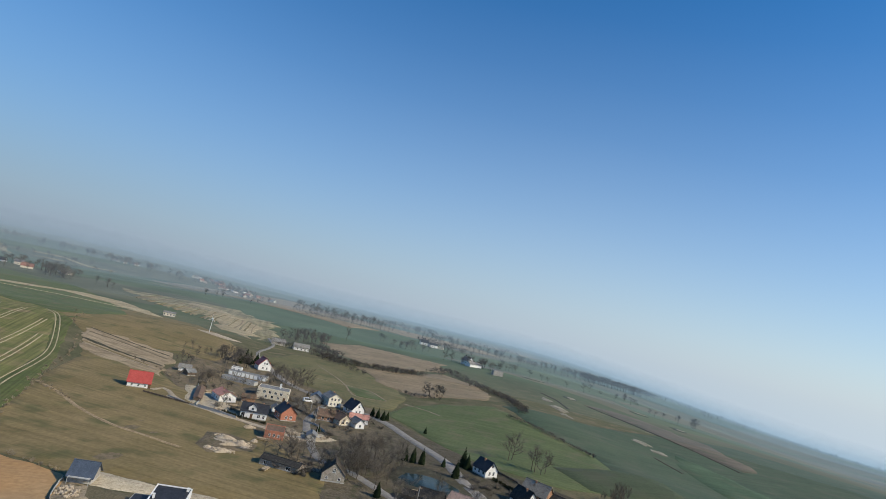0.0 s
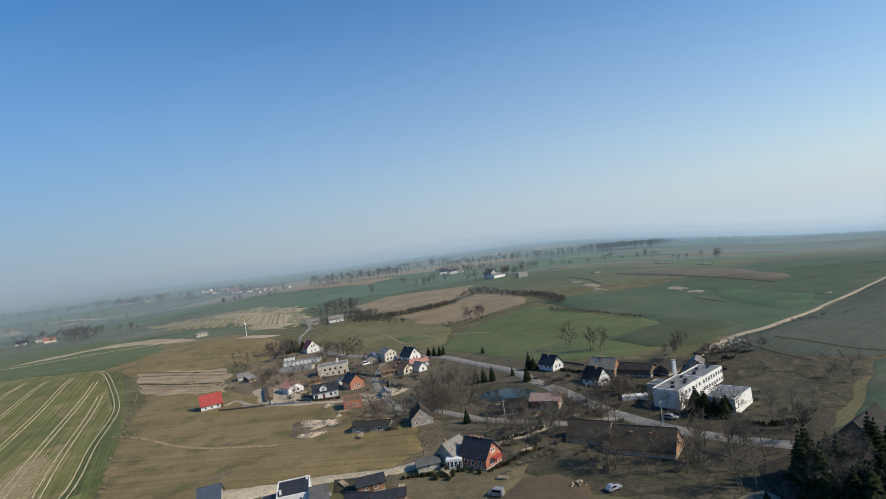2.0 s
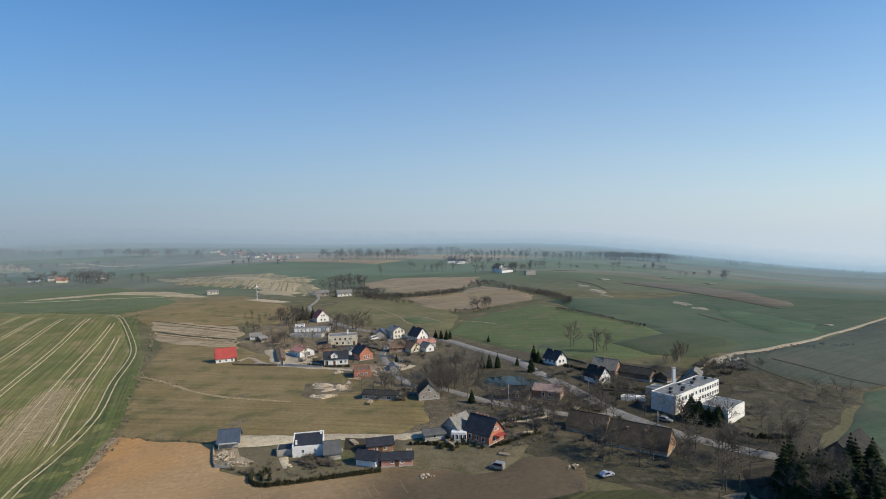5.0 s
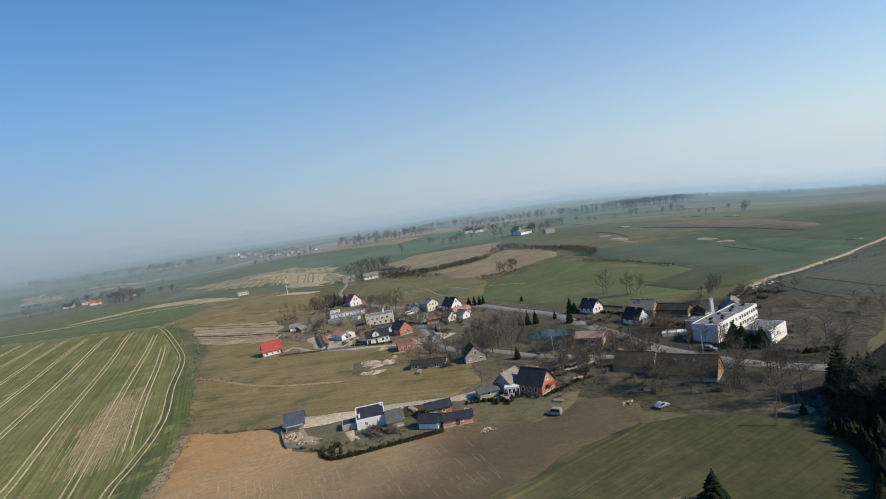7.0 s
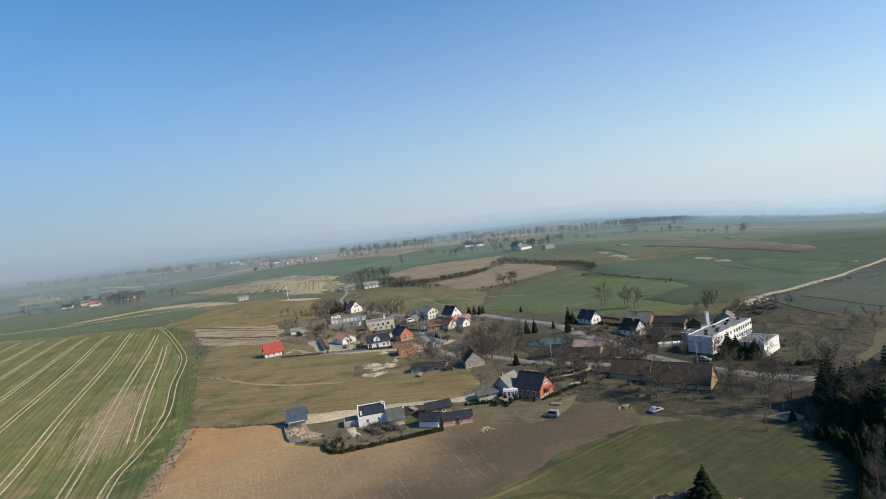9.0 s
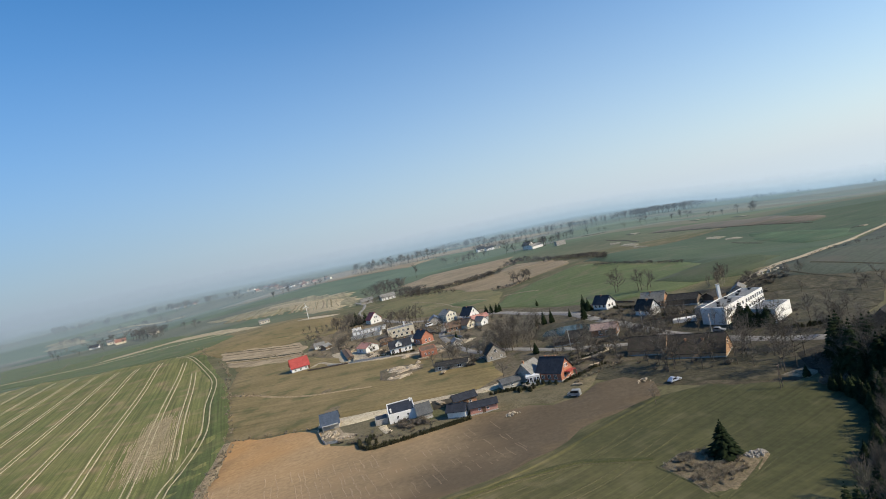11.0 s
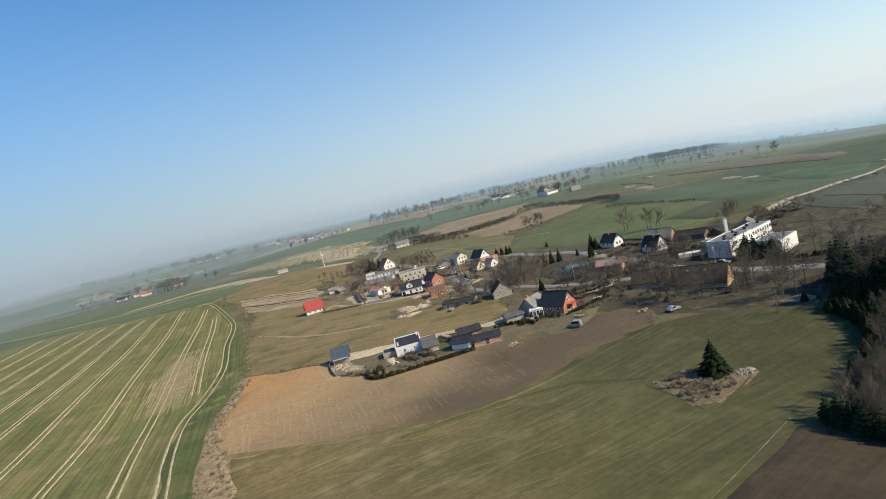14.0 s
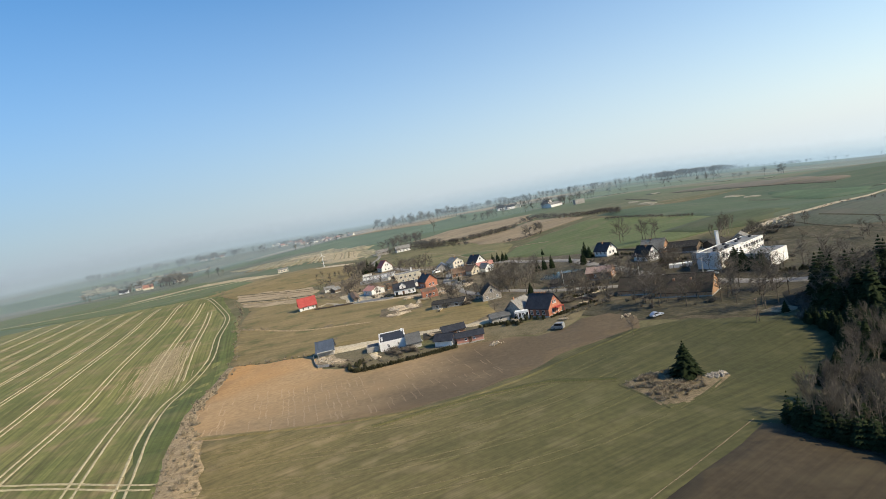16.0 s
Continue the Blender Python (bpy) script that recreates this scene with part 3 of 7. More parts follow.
field("brick_house_garden", [(-13, 154), (-8, 149), (8, 143.5), (17, 145), (22, 150), (24, 157), (14, 158), (4, 156), (-2, 162), (-12, 165)], GARDEN, "dug garden ground and worn grass by the brick house", lift=0.19, cell=8, ragged=1.6)
lane("plot_path", [(-60, 470), (-44, 440), (-34, 420), (-27, 402)], 0.7, SAND_YARD, "pale path between garden plots", lift=0.34)
for side in (-0.9, 0.9):
    lane("meadow_track", [(9 + side, 44 - side), (17.2 + side, 51.6 - side), (23 + side, 56.6 - side), (30.6 + side, 63.7 - side), (38 + side, 71 - side)], 0.1, TUSSOCK, "faint pale wheel track along the meadow's edge", lift=0.13, wobble=0.9)
for side in (-1.0, 1.0):
    lane("headland_track", [(-130, 98 + side), (-116, 93 + side), (-97, 88 + side), (-79, 82 + side), (-70, 79.5 + side)], 0.35, PALE, "pale tractor headland track", lift=0.2, wobble=0.8)
lane("house_path", [(-96, 272), (-94, 280), (-90, 277), (-85, 270), (-78, 264), (-71, 260)], 2.2, DIRT, "pale path to the red-roofed house", lift=0.2, wobble=0.5)
field("sandy_yard", [(-92, 298), (-85, 300), (-74, 290), (-60, 272), (-49, 251.5), (-64, 257), (-81, 274)], PALE_DIRT, "pale sandy yards behind the houses", lift=0.16, cell=8, ragged=2)
field("sandy_yard", [(-40, 255), (-28, 258), (-20, 246), (-24, 236), (-34, 246)], SAND_YARD, "pale trodden yard round the brick shell", lift=0.16, cell=8, ragged=1.5)
field("sandy_yard", [(-64, 330), (-40, 322), (-30, 300), (-34, 286), (-60, 298), (-70, 318)], GRAVEL_YARD, "grey gravel yard round the cream building", lift=0.16, cell=8, ragged=1.5)
lane("wall_path", [(-86, 268), (-72, 261), (-50, 254), (-32, 247), (-20, 243)], 2.4, SAND, "pale sandy path behind the houses", lift=0.2, wobble=0.5)
for n, line in enumerate(([(-184.6, 373.2), (-155.6, 365), (-124.3, 350.7)], [(-176.3, 354.3), (-148, 341), (-117.7, 329.2)], [(-170.8, 341.8), (-142.9, 330.5), (-113.6, 315.8)], [(-190, 384), (-160, 373), (-128, 361)], [(-172, 347), (-150, 337), (-122, 323)])):
    lane("plot_edge", line, (1.4, 2.4, 1.2, 1.0, 1.6)[n], (TUSSOCK, ROUGH_TURF, SAND_YARD, ROUGH_TURF, TURF)[n], "grass balk between narrow plots", lift=0.25, wobble=1.2)
field("wheat_headland", [(-66, 57), (-79, 83), (-95, 114), (-108, 150), (-112, 166), (-121, 200), (-138, 240), (-160, 295), (-188, 342), (-222, 398), (-216, 412), (-197, 371), (-153, 294), (-125, 237), (-109, 197), (-103, 178), (-94, 137), (-82, 107), (-71, 82), (-58, 52)], HEADLAND, "denser green wheat along the field's edge", lift=0.1, cell=8, ragged=0.6)
# Litter sheet under the trees, its colour carrying their shade.
field("wood_floor", [(70, 118), (74, 111), (74, 103), (67, 91), (56, 80), (43, 71), (41, 67), (46, 58), (52, 40), (128, 30), (130, 125), (102, 144), (77, 139), (72, 128), (70, 116)], LITTER, "leaf litter on the floor of the wood, darkened for the trees' shade", lift=0.3, cell=8, ragged=1.5)
field("ridge_strip", [(-412, 560), (-388, 592), (-345, 628), (-300, 625), (-256, 592), (-226, 557), (-240, 556), (-292, 588), (-350, 603), (-380, 575)], STRAW_STRIP, "pale bare strip field on the ridge", lift=0.38, cell=16, ragged=2)
field("ridge_green", [(-800, 870), (-666.7, 800), (-508.6, 712), (-392, 690), (-340, 640), (-283.8, 580), (-230, 500), (-222, 440), (-231, 414), (-287.1, 452), (-355.4, 476), (-433.5, 500), (-560, 560), (-780, 640)], SPRING, "green crop field on the ridge", lift=0.24, cell=25, ragged=3)
lane("far_track", [(-1006, 1504), (-954, 1531), (-808, 1422), (-756, 1438)], 9, PALE, "pale field track far off", lift=0.9, wobble=0.5)
field("sandy_hummock", [(-1170, 1490), (-1148, 1545), (-1000, 1400), (-930, 1320), (-1030, 1310)], STRAW, "bare sandy hummock far off", lift=0.5, cell=30, ragged=10)
field("sandy_hummock", [(-940, 1400), (-926, 1425), (-880, 1440), (-870, 1400)], STRAW, "bare sandy hummock far off", lift=0.5, cell=20, ragged=8)
field("rough_patch", [(21.8, 93.6), (26, 97.6), (30.4, 98.2), (33, 95.8), (37, 93), (41.2, 94.4), (41.4, 92), (35.7, 86.3), (30.1, 81), (26, 80.7), (23.4, 86.9)], TUSSOCK, "island of rough dry grass in the meadow", lift=0.2, cell=6, ragged=1.1)
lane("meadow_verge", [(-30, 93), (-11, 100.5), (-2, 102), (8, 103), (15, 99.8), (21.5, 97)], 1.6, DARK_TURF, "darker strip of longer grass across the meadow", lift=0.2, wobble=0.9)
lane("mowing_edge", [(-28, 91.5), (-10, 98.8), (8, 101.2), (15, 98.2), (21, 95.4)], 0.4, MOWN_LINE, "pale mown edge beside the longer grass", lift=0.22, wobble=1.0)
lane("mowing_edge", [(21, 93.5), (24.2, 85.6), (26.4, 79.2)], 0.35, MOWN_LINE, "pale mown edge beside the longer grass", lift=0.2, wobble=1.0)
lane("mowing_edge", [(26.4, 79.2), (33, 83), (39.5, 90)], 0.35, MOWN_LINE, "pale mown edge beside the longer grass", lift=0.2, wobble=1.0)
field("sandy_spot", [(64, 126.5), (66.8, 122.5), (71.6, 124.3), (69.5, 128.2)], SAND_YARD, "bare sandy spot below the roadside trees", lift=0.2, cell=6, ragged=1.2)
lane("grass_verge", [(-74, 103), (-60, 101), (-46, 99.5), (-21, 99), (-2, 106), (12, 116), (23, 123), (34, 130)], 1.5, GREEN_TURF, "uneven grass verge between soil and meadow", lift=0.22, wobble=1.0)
lane("pasture_edge", [(-128.8, 246), (-115.6, 238), (-99, 224.7), (-81.6, 214), (-65.6, 208.7), (-53, 204.5)], 1.2, DRY, "worn brown line across the pasture", lift=0.18, wobble=0.9)
# Crestless pale lines, painted to look like harrow ridges catching the sun.
rng = random.Random(77)
for n in range(56):
    x = -76 + 1.95 * n + rng.uniform(-0.5, 0.5)
    foot = 99 + max(0, x + 31) * 0.5
    bm = bmesh.new()
    for band in (3.0, 11.0, 19.0, 27.0):
        if rng.random() < (0.14 if x > -55 else 0.5) or x > 2 or (band > 20 and x > -28):
            continue
        y, long = foot + band + rng.uniform(-1.0, 1.0), rng.uniform(5.5, 8.5)
        q = x - 0.36 * (y - foot) + rng.uniform(-0.4, 0.4)
        ribbon([(q, y), (q - 0.12 * long + rng.uniform(-0.25, 0.25), y + long / 3), (q - 0.24 * long + rng.uniform(-0.25, 0.25), y + long * 0.66), (q - 0.36 * long, y + long)], rng.uniform(0.17, 0.3), 0.135, step=0.9, wobble=0.9, bm=bm)
    if bm.faces:
        solid("harrow_line", bm, MARK, "flat wavy line in the bare soil, painted pale as a lit harrow ridge", "track", "structure")
    else:
        bm.free()
for n, off in enumerate((5, 7.2, 14, 16.2, 24, 26.2, 34, 36.2)):
    line = [(-68 + 0.25 * off, 99 - off), (-46 + 0.1 * off, 98 - off), (-21 + 0.1 * off, 97.5 - off), (-1 + 0.4 * off, 103.5 - 0.95 * off), (20 + 0.62 * off, 119 - 0.8 * off)]
    lane("mowing_line", line, 0.2, MOWN_LINE, "pale tractor line in the meadow", lift=0.14, wobble=0.9, category="track")
lane("hill_road", [(-260, 760), (-160, 640), (-118, 552), (-107, 500), (-104, 460), (-95, 432), (-84, 412)], 2.2, ASPHALT, "narrow asphalt road over the hill", lift=0.25, wobble=0.15)
lane("main_road", [(-86, 415), (-74, 392), (-52, 357), (-22, 333), (4, 312), (18, 286), (34, 247), (41, 222), (49, 206), (56, 187), (62, 176), (71, 162), (84, 149), (104, 136), (150, 116)], 4.6, ASPHALT, "worn grey asphalt village road", lift=0.2, wobble=0.08)
lane("side_road", [(-26, 335), (-27, 300), (-26, 272), (-12, 224), (2, 213), (18, 196), (34, 186), (46, 180), (58, 181)], 3.0, ASPHALT, "narrow worn village side road", lift=0.18, wobble=0.15)
lane("field_track", [(84, 200), (104, 225), (127, 240), (145, 247), (171, 267), (209, 301), (243, 326), (330, 390), (470, 500)], 2.0, DIRT, "pale dirt track running out between the fields", lift=0.3, wobble=0.2)
lane("access_lane", [(-66, 169), (-58, 169.5), (-44, 167.5), (-30, 168.5), (-12, 167), (-2, 169.5), (14, 172), (36, 183)], 4.2, PALE_DIRT, "pale sandy access lane to the new houses", lift=0.17, wobble=0.3)
lane("pale_track", [(-640, 590), (-500, 560), (-400, 548), (-330, 565), (-270, 572)], 2.4, PALE, "pale sandy field track on the ridge", lift=0.36, wobble=0.5)
for n in range(6):
    lane("ridge_track", [(-300 - 48 * n, 520 + 10 * n), (-316 - 52 * n, 560 + 14 * n), (-340 - 58 * n, 610 + 20 * n)], 0.8, TUSSOCK, "faint pale wheel track in the ridge crop", lift=0.38, wobble=0.9)

# pairs of wheel tracks through the wheat
TRACK_PATHS = [
    [(-245, 424), (-222, 398), (-184, 340), (-158, 294), (-136, 238), (-120, 199), (-111, 163), (-106, 142), (-94, 114), (-78, 82), (-66, 55)],
    [(-191, 338), (-166, 282), (-142, 226), (-119, 173)],
    [(-217, 379), (-180, 288), (-148, 213), (-121, 148), (-90, 82), (-78, 55)],
]
for at, top in ((-205, 410), (-226, 420), (-246, 436), (-267, 448), (-289, 460), (-312, 470), (-336, 480), (-362, 488)):
    TRACK_PATHS.append([(at - 0.424 * (y - 300), y) for y in (top, 380, 300, 220, 140, 60)])
for n, line in enumerate(TRACK_PATHS):
    bm = bmesh.new()
    for side in (-1.1, 1.1):
        ribbon([(x + side, y + side * 0.42) for x, y in line], 0.36, 0.19, step=2.5, wobble=0.9, bm=bm)
    solid("wheel_track", bm, PALE, "pale double wheel track through young wheat", "track", "structure", smooth=True)

# ---- building materials ----
WHITE = surface("white_render", (0.68, 0.67, 0.65), (0.74, 0.73, 0.71), 0.3, 0.85, 0.1, fine=14, worn=(0.62, 0.61, 0.58), grain_by=0.06)
PALE_CREAM = surface("pale_cream_render", (0.62, 0.58, 0.48), (0.70, 0.66, 0.55), 0.5, 0.85, 0.1, fine=14, worn=(0.54, 0.50, 0.41), grain_by=0.1)
CREAM = surface("cream_render", (0.55, 0.485, 0.37), (0.63, 0.565, 0.44), 0.5, 0.85, 0.1, fine=14, worn=(0.42, 0.38, 0.31))
GREYWALL = surface("grey_render", (0.30, 0.28, 0.25), (0.40, 0.37, 0.33), 0.5, 0.9, 0.2, fine=14, worn=(0.22, 0.2, 0.17))
BRICK = surface("orange_brick", (0.34, 0.135, 0.085), (0.44, 0.185, 0.12), 0.8, 0.85, 0.3, fine=9, worn=(0.28, 0.12, 0.07))
OLD_BRICK = surface("old_brick", (0.24, 0.12, 0.07), (0.36, 0.19, 0.11), 0.8, 0.9, 0.3, fine=9, worn=(0.33, 0.27, 0.2))
TAN_BRICK = surface("tan_brick", (0.36, 0.20, 0.11), (0.48, 0.28, 0.16), 0.8, 0.9, 0.3, fine=9, worn=(0.42, 0.33, 0.24))
FAR_TWIG = surface("weathered_far_twigs", (0.085, 0.075, 0.062), (0.13, 0.115, 0.098), 0.2, 0.95, 0.0)
STONE = surface("field_stone", (0.23, 0.205, 0.17), (0.40, 0.365, 0.31), 1.2, 0.9, 0.5, fine=6, worn=(0.26, 0.2, 0.15))
RED_TILE = surface("red_roof_sheet", (0.31, 0.05, 0.042), (0.385, 0.075, 0.062), 0.6, 0.5, 0.1, fine=10)
DULL_RED = surface("dull_red_tile", (0.25, 0.115, 0.082), (0.33, 0.165, 0.12), 0.6, 0.8, 0.3, fine=10, worn=(0.2, 0.1, 0.08))
SALMON = surface("salmon_tile", (0.40, 0.185, 0.145), (0.50, 0.26, 0.205), 0.6, 0.8, 0.3, fine=10)
TARRED = surface("tarred_roof_felt", (0.022, 0.021, 0.020), (0.042, 0.040, 0.037), 0.6, 0.95, 0.2, fine=10, worn=(0.06, 0.056, 0.048))
GREY_ROOF = surface("dark_grey_roof_sheet", (0.075, 0.077, 0.078), (0.11, 0.112, 0.112), 0.5, 0.85, 0.2, fine=10)
DUSTY_ROOF = surface("dusty_pink_brown_sheet", (0.26, 0.18, 0.15), (0.345, 0.25, 0.215), 0.6, 0.85, 0.2, fine=10, worn=(0.16, 0.125, 0.105))
SLATE = surface("dark_slate", (0.020, 0.022, 0.027), (0.04, 0.042, 0.05), 0.6, 0.6, 0.2, fine=10)
BLUE_SHEET = surface("blue_grey_sheet", (0.05, 0.065, 0.09), (0.075, 0.095, 0.13), 0.5, 0.45, 0.1, fine=10)
FELT = surface("grey_roofing_felt", (0.15, 0.155, 0.155), (0.205, 0.21, 0.208), 0.3, 0.9, 0.1, fine=16, worn=(0.25, 0.25, 0.245), grain_by=0.12)
ETERNIT = surface("grey_cement_sheet", (0.17, 0.165, 0.155), (0.25, 0.24, 0.225), 0.5, 0.9, 0.2, fine=10, worn=(0.12, 0.12, 0.09))
BROWN_ROOF = surface("brown_old_tile", (0.13, 0.085, 0.06), (0.20, 0.13, 0.09), 0.5, 0.9, 0.3, fine=10, worn=(0.1, 0.09, 0.06))
TIMBER = surface("weathered_timber", (0.10, 0.075, 0.055), (0.17, 0.13, 0.10), 1.5, 0.9, 0.3, fine=8, stretch=(1, 1, 0.2))
CONCRETE = surface("concrete", (0.33, 0.32, 0.30), (0.44, 0.43, 0.40), 0.7, 0.9, 0.2, fine=12)
FRAME = surface("white_window_frame", (0.7, 0.7, 0.7), (0.76, 0.76, 0.75), 2, 0.5, 0.0)
GLASS = surface("dark_window_glass", (0.012, 0.014, 0.018), (0.025, 0.028, 0.034), 1.0, 0.08, 0.0, spec=0.6)
DOOR = surface("brown_door", (0.10, 0.055, 0.03), (0.15, 0.085, 0.05), 2, 0.6, 0.1)
BARK = surface("grey_brown_bark", (0.060, 0.050, 0.038), (0.11, 0.092, 0.072), 2.0, 0.95, 0.4, fine=6, vary=0.25)
PALE_BARK = surface("pale_young_bark", (0.20, 0.165, 0.12), (0.33, 0.28, 0.215), 2.0, 0.95, 0.3, fine=6, vary=0.3)
OLD_ROOF = surface("dark_mossy_tile", (0.050, 0.040, 0.030), (0.085, 0.066, 0.049), 0.5, 0.9, 0.3, fine=10, worn=(0.05, 0.05, 0.03))
PALE_ROOF = surface("bleached_grey_tile", (0.21, 0.185, 0.15), (0.30, 0.27, 0.22), 0.5, 0.9, 0.3, fine=10, worn=(0.14, 0.115, 0.08))
TWIG = surface("bare_twigs", (0.098, 0.084, 0.067), (0.150, 0.130, 0.105), 0.6, 0.95, 0.0, vary=0.3)
YOUNG = surface("young_bare_twigs", (0.105, 0.088, 0.068), (0.165, 0.138, 0.108), 0.6, 0.95, 0.0, vary=0.25)
TUFT = surface("dry_grass_tufts", (0.19, 0.155, 0.105), (0.28, 0.232, 0.162), 0.6, 0.95, 0.0, vary=0.25)
NEEDLE = surface("dark_spruce_needles", (0.009, 0.016, 0.006), (0.022, 0.032, 0.013), 0.8, 0.9, 0.0, fine=6, vary=0.3, spec=0.1)
HEDGE = surface("olive_hedge", (0.050, 0.050, 0.023), (0.084, 0.078, 0.040), 0.8, 0.9, 0.0, fine=6, vary=0.2)
WATER = surface("pond_water", (0.020, 0.034, 0.030), (0.030, 0.046, 0.040), 0.1, 0.25, 0.06, fine=20, spec=0.18, world_space=True)

# ---- houses ----
WINDOWS = {}


def window_meshes(w, h):
    """Frame and pane of a window that looks along -y, with its sill, about the middle of its outer face."""
    key = round(w, 2), round(h, 2)
    if key not in WINDOWS:
        f, a, b = 0.09, w / 2, h / 2
        fr = boxes((-a, -0.05, -b, -a + f, 0.1, b), (a - f, -0.05, -b, a, 0.1, b), (-a + f, -0.05, b - f, a - f, 0.1, b), (-a - 0.08, -0.14, -b - 0.06, a + 0.08, 0.1, -b), (-0.035, -0.045, -b, 0.035, 0.08, b - f))
        gl = boxes((-a + f, -0.015, -b, a - f, 0.05, b - f))
        WINDOWS[key] = mesh_of(fr, "window_frame", FRAME), mesh_of(gl, "pane", GLASS)
    return WINDOWS[key]


def window(parent, m, w, h):
    fr, gl = window_meshes(w, h)
    ob, inner = new("window", fr), new("pane", gl)
    ob.parent = parent
    ob.matrix_local = m
    inner.parent = ob
    return ob


def side_pose(side, u, z, length, width):
    """A place on a wall: f and b are the long sides, l and r the ends."""
    if side == "f":
        return pose(u, -width / 2, z)
    if side == "b":
        return pose(-u, width / 2, z, 0, 0, 180)
    if side == "l":
        return pose(-length / 2, -u, z, 0, 0, -90)
    return pose(length / 2, u, z, 0, 0, 90)


def put_windows(body, wins, length, width):
    for side, u, z, w, h in wins:
        window(body, side_pose(side, u, z, length, width), w, h)


def spread(side, count, span, z, w=1.1, h=1.3):
    return [(side, span * ((i + 0.5) / count - 0.5), z, w, h) for i in range(count)]


def roof_slabs(length, width, eave, rise, over=0.45, thick=0.16, ridge=0.0):
    """A gabled roof whose ridge runs along x."""
    bm = bmesh.new()
    half, out = width / 2, width / 2 + over
    drop = rise * over / half
    a = length / 2 + over
    prof = [(-out, eave - drop), (0, eave + rise), (out, eave - drop), (out, eave - drop + thick), (0, eave + rise + thick * 1.25), (-out, eave - drop + thick)]
    prism(bm, prof, -a, a)
    bmesh.ops.rotate(bm, verts=bm.verts, matrix=Matrix.Rotation(radians(90), 3, "Z"))
    box(bm, -a, -0.12, eave + rise + thick * 0.9, a, 0.12, eave + rise + thick * 1.25 + 0.08)
    return bm


def gable_body(length, width, eave, rise):
    bm = bmesh.new()
    half = width / 2
    prism(bm, [(-half, -1.2), (half, -1.2), (half, eave), (0, eave + rise - 0.02), (-half, eave)], -length / 2, length / 2)
    bmesh.ops.rotate(bm, verts=bm.verts, matrix=Matrix.Rotation(radians(90), 3, "Z"))
    return bm


def stack(parent, x, y, top, base, w=0.55, material=None):
    ch = part("chimney", boxes((x - w / 2, y - w / 2, base, x + w / 2, y + w / 2, top), (x - w / 2 - 0.06, y - w / 2 - 0.06, top, x + w / 2 + 0.06, y + w / 2 + 0.06, top + 0.12)), material or OLD_BRICK, parent, "brick chimney stack")
    return ch


def house(name, x, y, rot, length, width, eave, rise, wall, roof, label, category="house", wins=(), chimneys=(), door=None, gable=None, over=0.45, sink=0.0, group=""):
    """A gabled house: its ridge runs along its own x axis, turned by rot degrees."""
    root = thing(name, pose(x, y, height(x, y) - sink, 0, 0, rot), label, category, group)
    body = part("wall", gable_body(length, width, eave, rise), wall, root)
    part("plinth", boxes((-length / 2 - 0.06, -width / 2 - 0.06, -1.2, length / 2 + 0.06, width / 2 + 0.06, 0.35)), CONCRETE, root, "grey concrete plinth")
    top = part("roof", roof_slabs(length, width, eave, rise, over), roof, root)
    put_windows(body, wins, length, width)
    for cx, cy, up in chimneys:
        base = eave + rise * (1 - abs(cy) / (width / 2)) - 0.4
        stack(top, cx, cy, base + 0.4 + up, base)
    if door:
        side, u = door
        d = part("door", boxes((-0.5, -0.06, 0.05, 0.5, 0.06, 2.1)), DOOR, body, "dark wooden door")
        d.matrix_local = side_pose(side, u, 0.0, length, width)
    return root


def flat_block(name, x, y, rot, length, width, tall, wall, roof, label, category="building", wins=(), door=None, rim=0.35):
    """A flat-roofed block with a low rim round its roof."""
    root = thing(name, pose(x, y, height(x, y), 0, 0, rot), label, category)
    a, b = length / 2, width / 2
    body = part("wall", boxes((-a, -b, -1.2, a, b, tall), (-a, -b, tall, a, -b + 0.25, tall + rim), (-a, b - 0.25, tall, a, b, tall + rim), (-a, -b + 0.25, tall, -a + 0.25, b - 0.25, tall + rim), (a - 0.25, -b + 0.25, tall, a, b - 0.25, tall + rim)), wall, root)
    part("roof", boxes((-a + 0.25, -b + 0.25, tall + 0.004, a - 0.25, b - 0.25, tall + 0.12)), roof, root)
    put_windows(body, wins, length, width)
    if door:
        side, u = door
        d = part("door", boxes((-0.6, -0.06, 0.05, 0.6, 0.06, 2.1)), DOOR, body, "dark door")
        d.matrix_local = side_pose(side, u, 0.0, length, width)
    return root


def dormer(top, x, y, z, w, deep, rise, wall, roof):
    """A small front gable that stands on a roof's front slope, looking along -y."""
    bm = bmesh.new()
    prism(bm, [(x - w / 2, z - 1.6), (x + w / 2, z - 1.6), (x + w / 2, z), (x, z + rise), (x - w / 2, z)], y, y + deep)
    d = part("dormer", bm, wall, top, "gabled dormer")
    bm = bmesh.new()
    prism(bm, [(x - w / 2 - 0.3, z - 0.2), (x, z + rise + 0.02), (x + w / 2 + 0.3, z - 0.2), (x + w / 2 + 0.3, z), (x, z + rise + 0.2), (x - w / 2 - 0.3, z)], y - 0.3, y + deep)
    part("dormer_roof", bm, roof, d)
    window(d, pose(x, y, z - 0.5), 0.9, 1.1)


def canopy(body, side, u, z, w, deep, length, width, material, label):
    c = part("canopy", boxes((-w / 2, -deep, -0.06, w / 2, 0, 0.06), (-w / 2, -deep, -z + 0.1, -w / 2 + 0.12, -deep + 0.12, -0.06), (w / 2 - 0.12, -deep, -z + 0.1, w / 2, -deep + 0.12, -0.06)), material, body, label)
    c.matrix_local = side_pose(side, u, z, length, width)


def wall_of(root):
    return next(c for c in root.children if c.name.startswith("wall"))


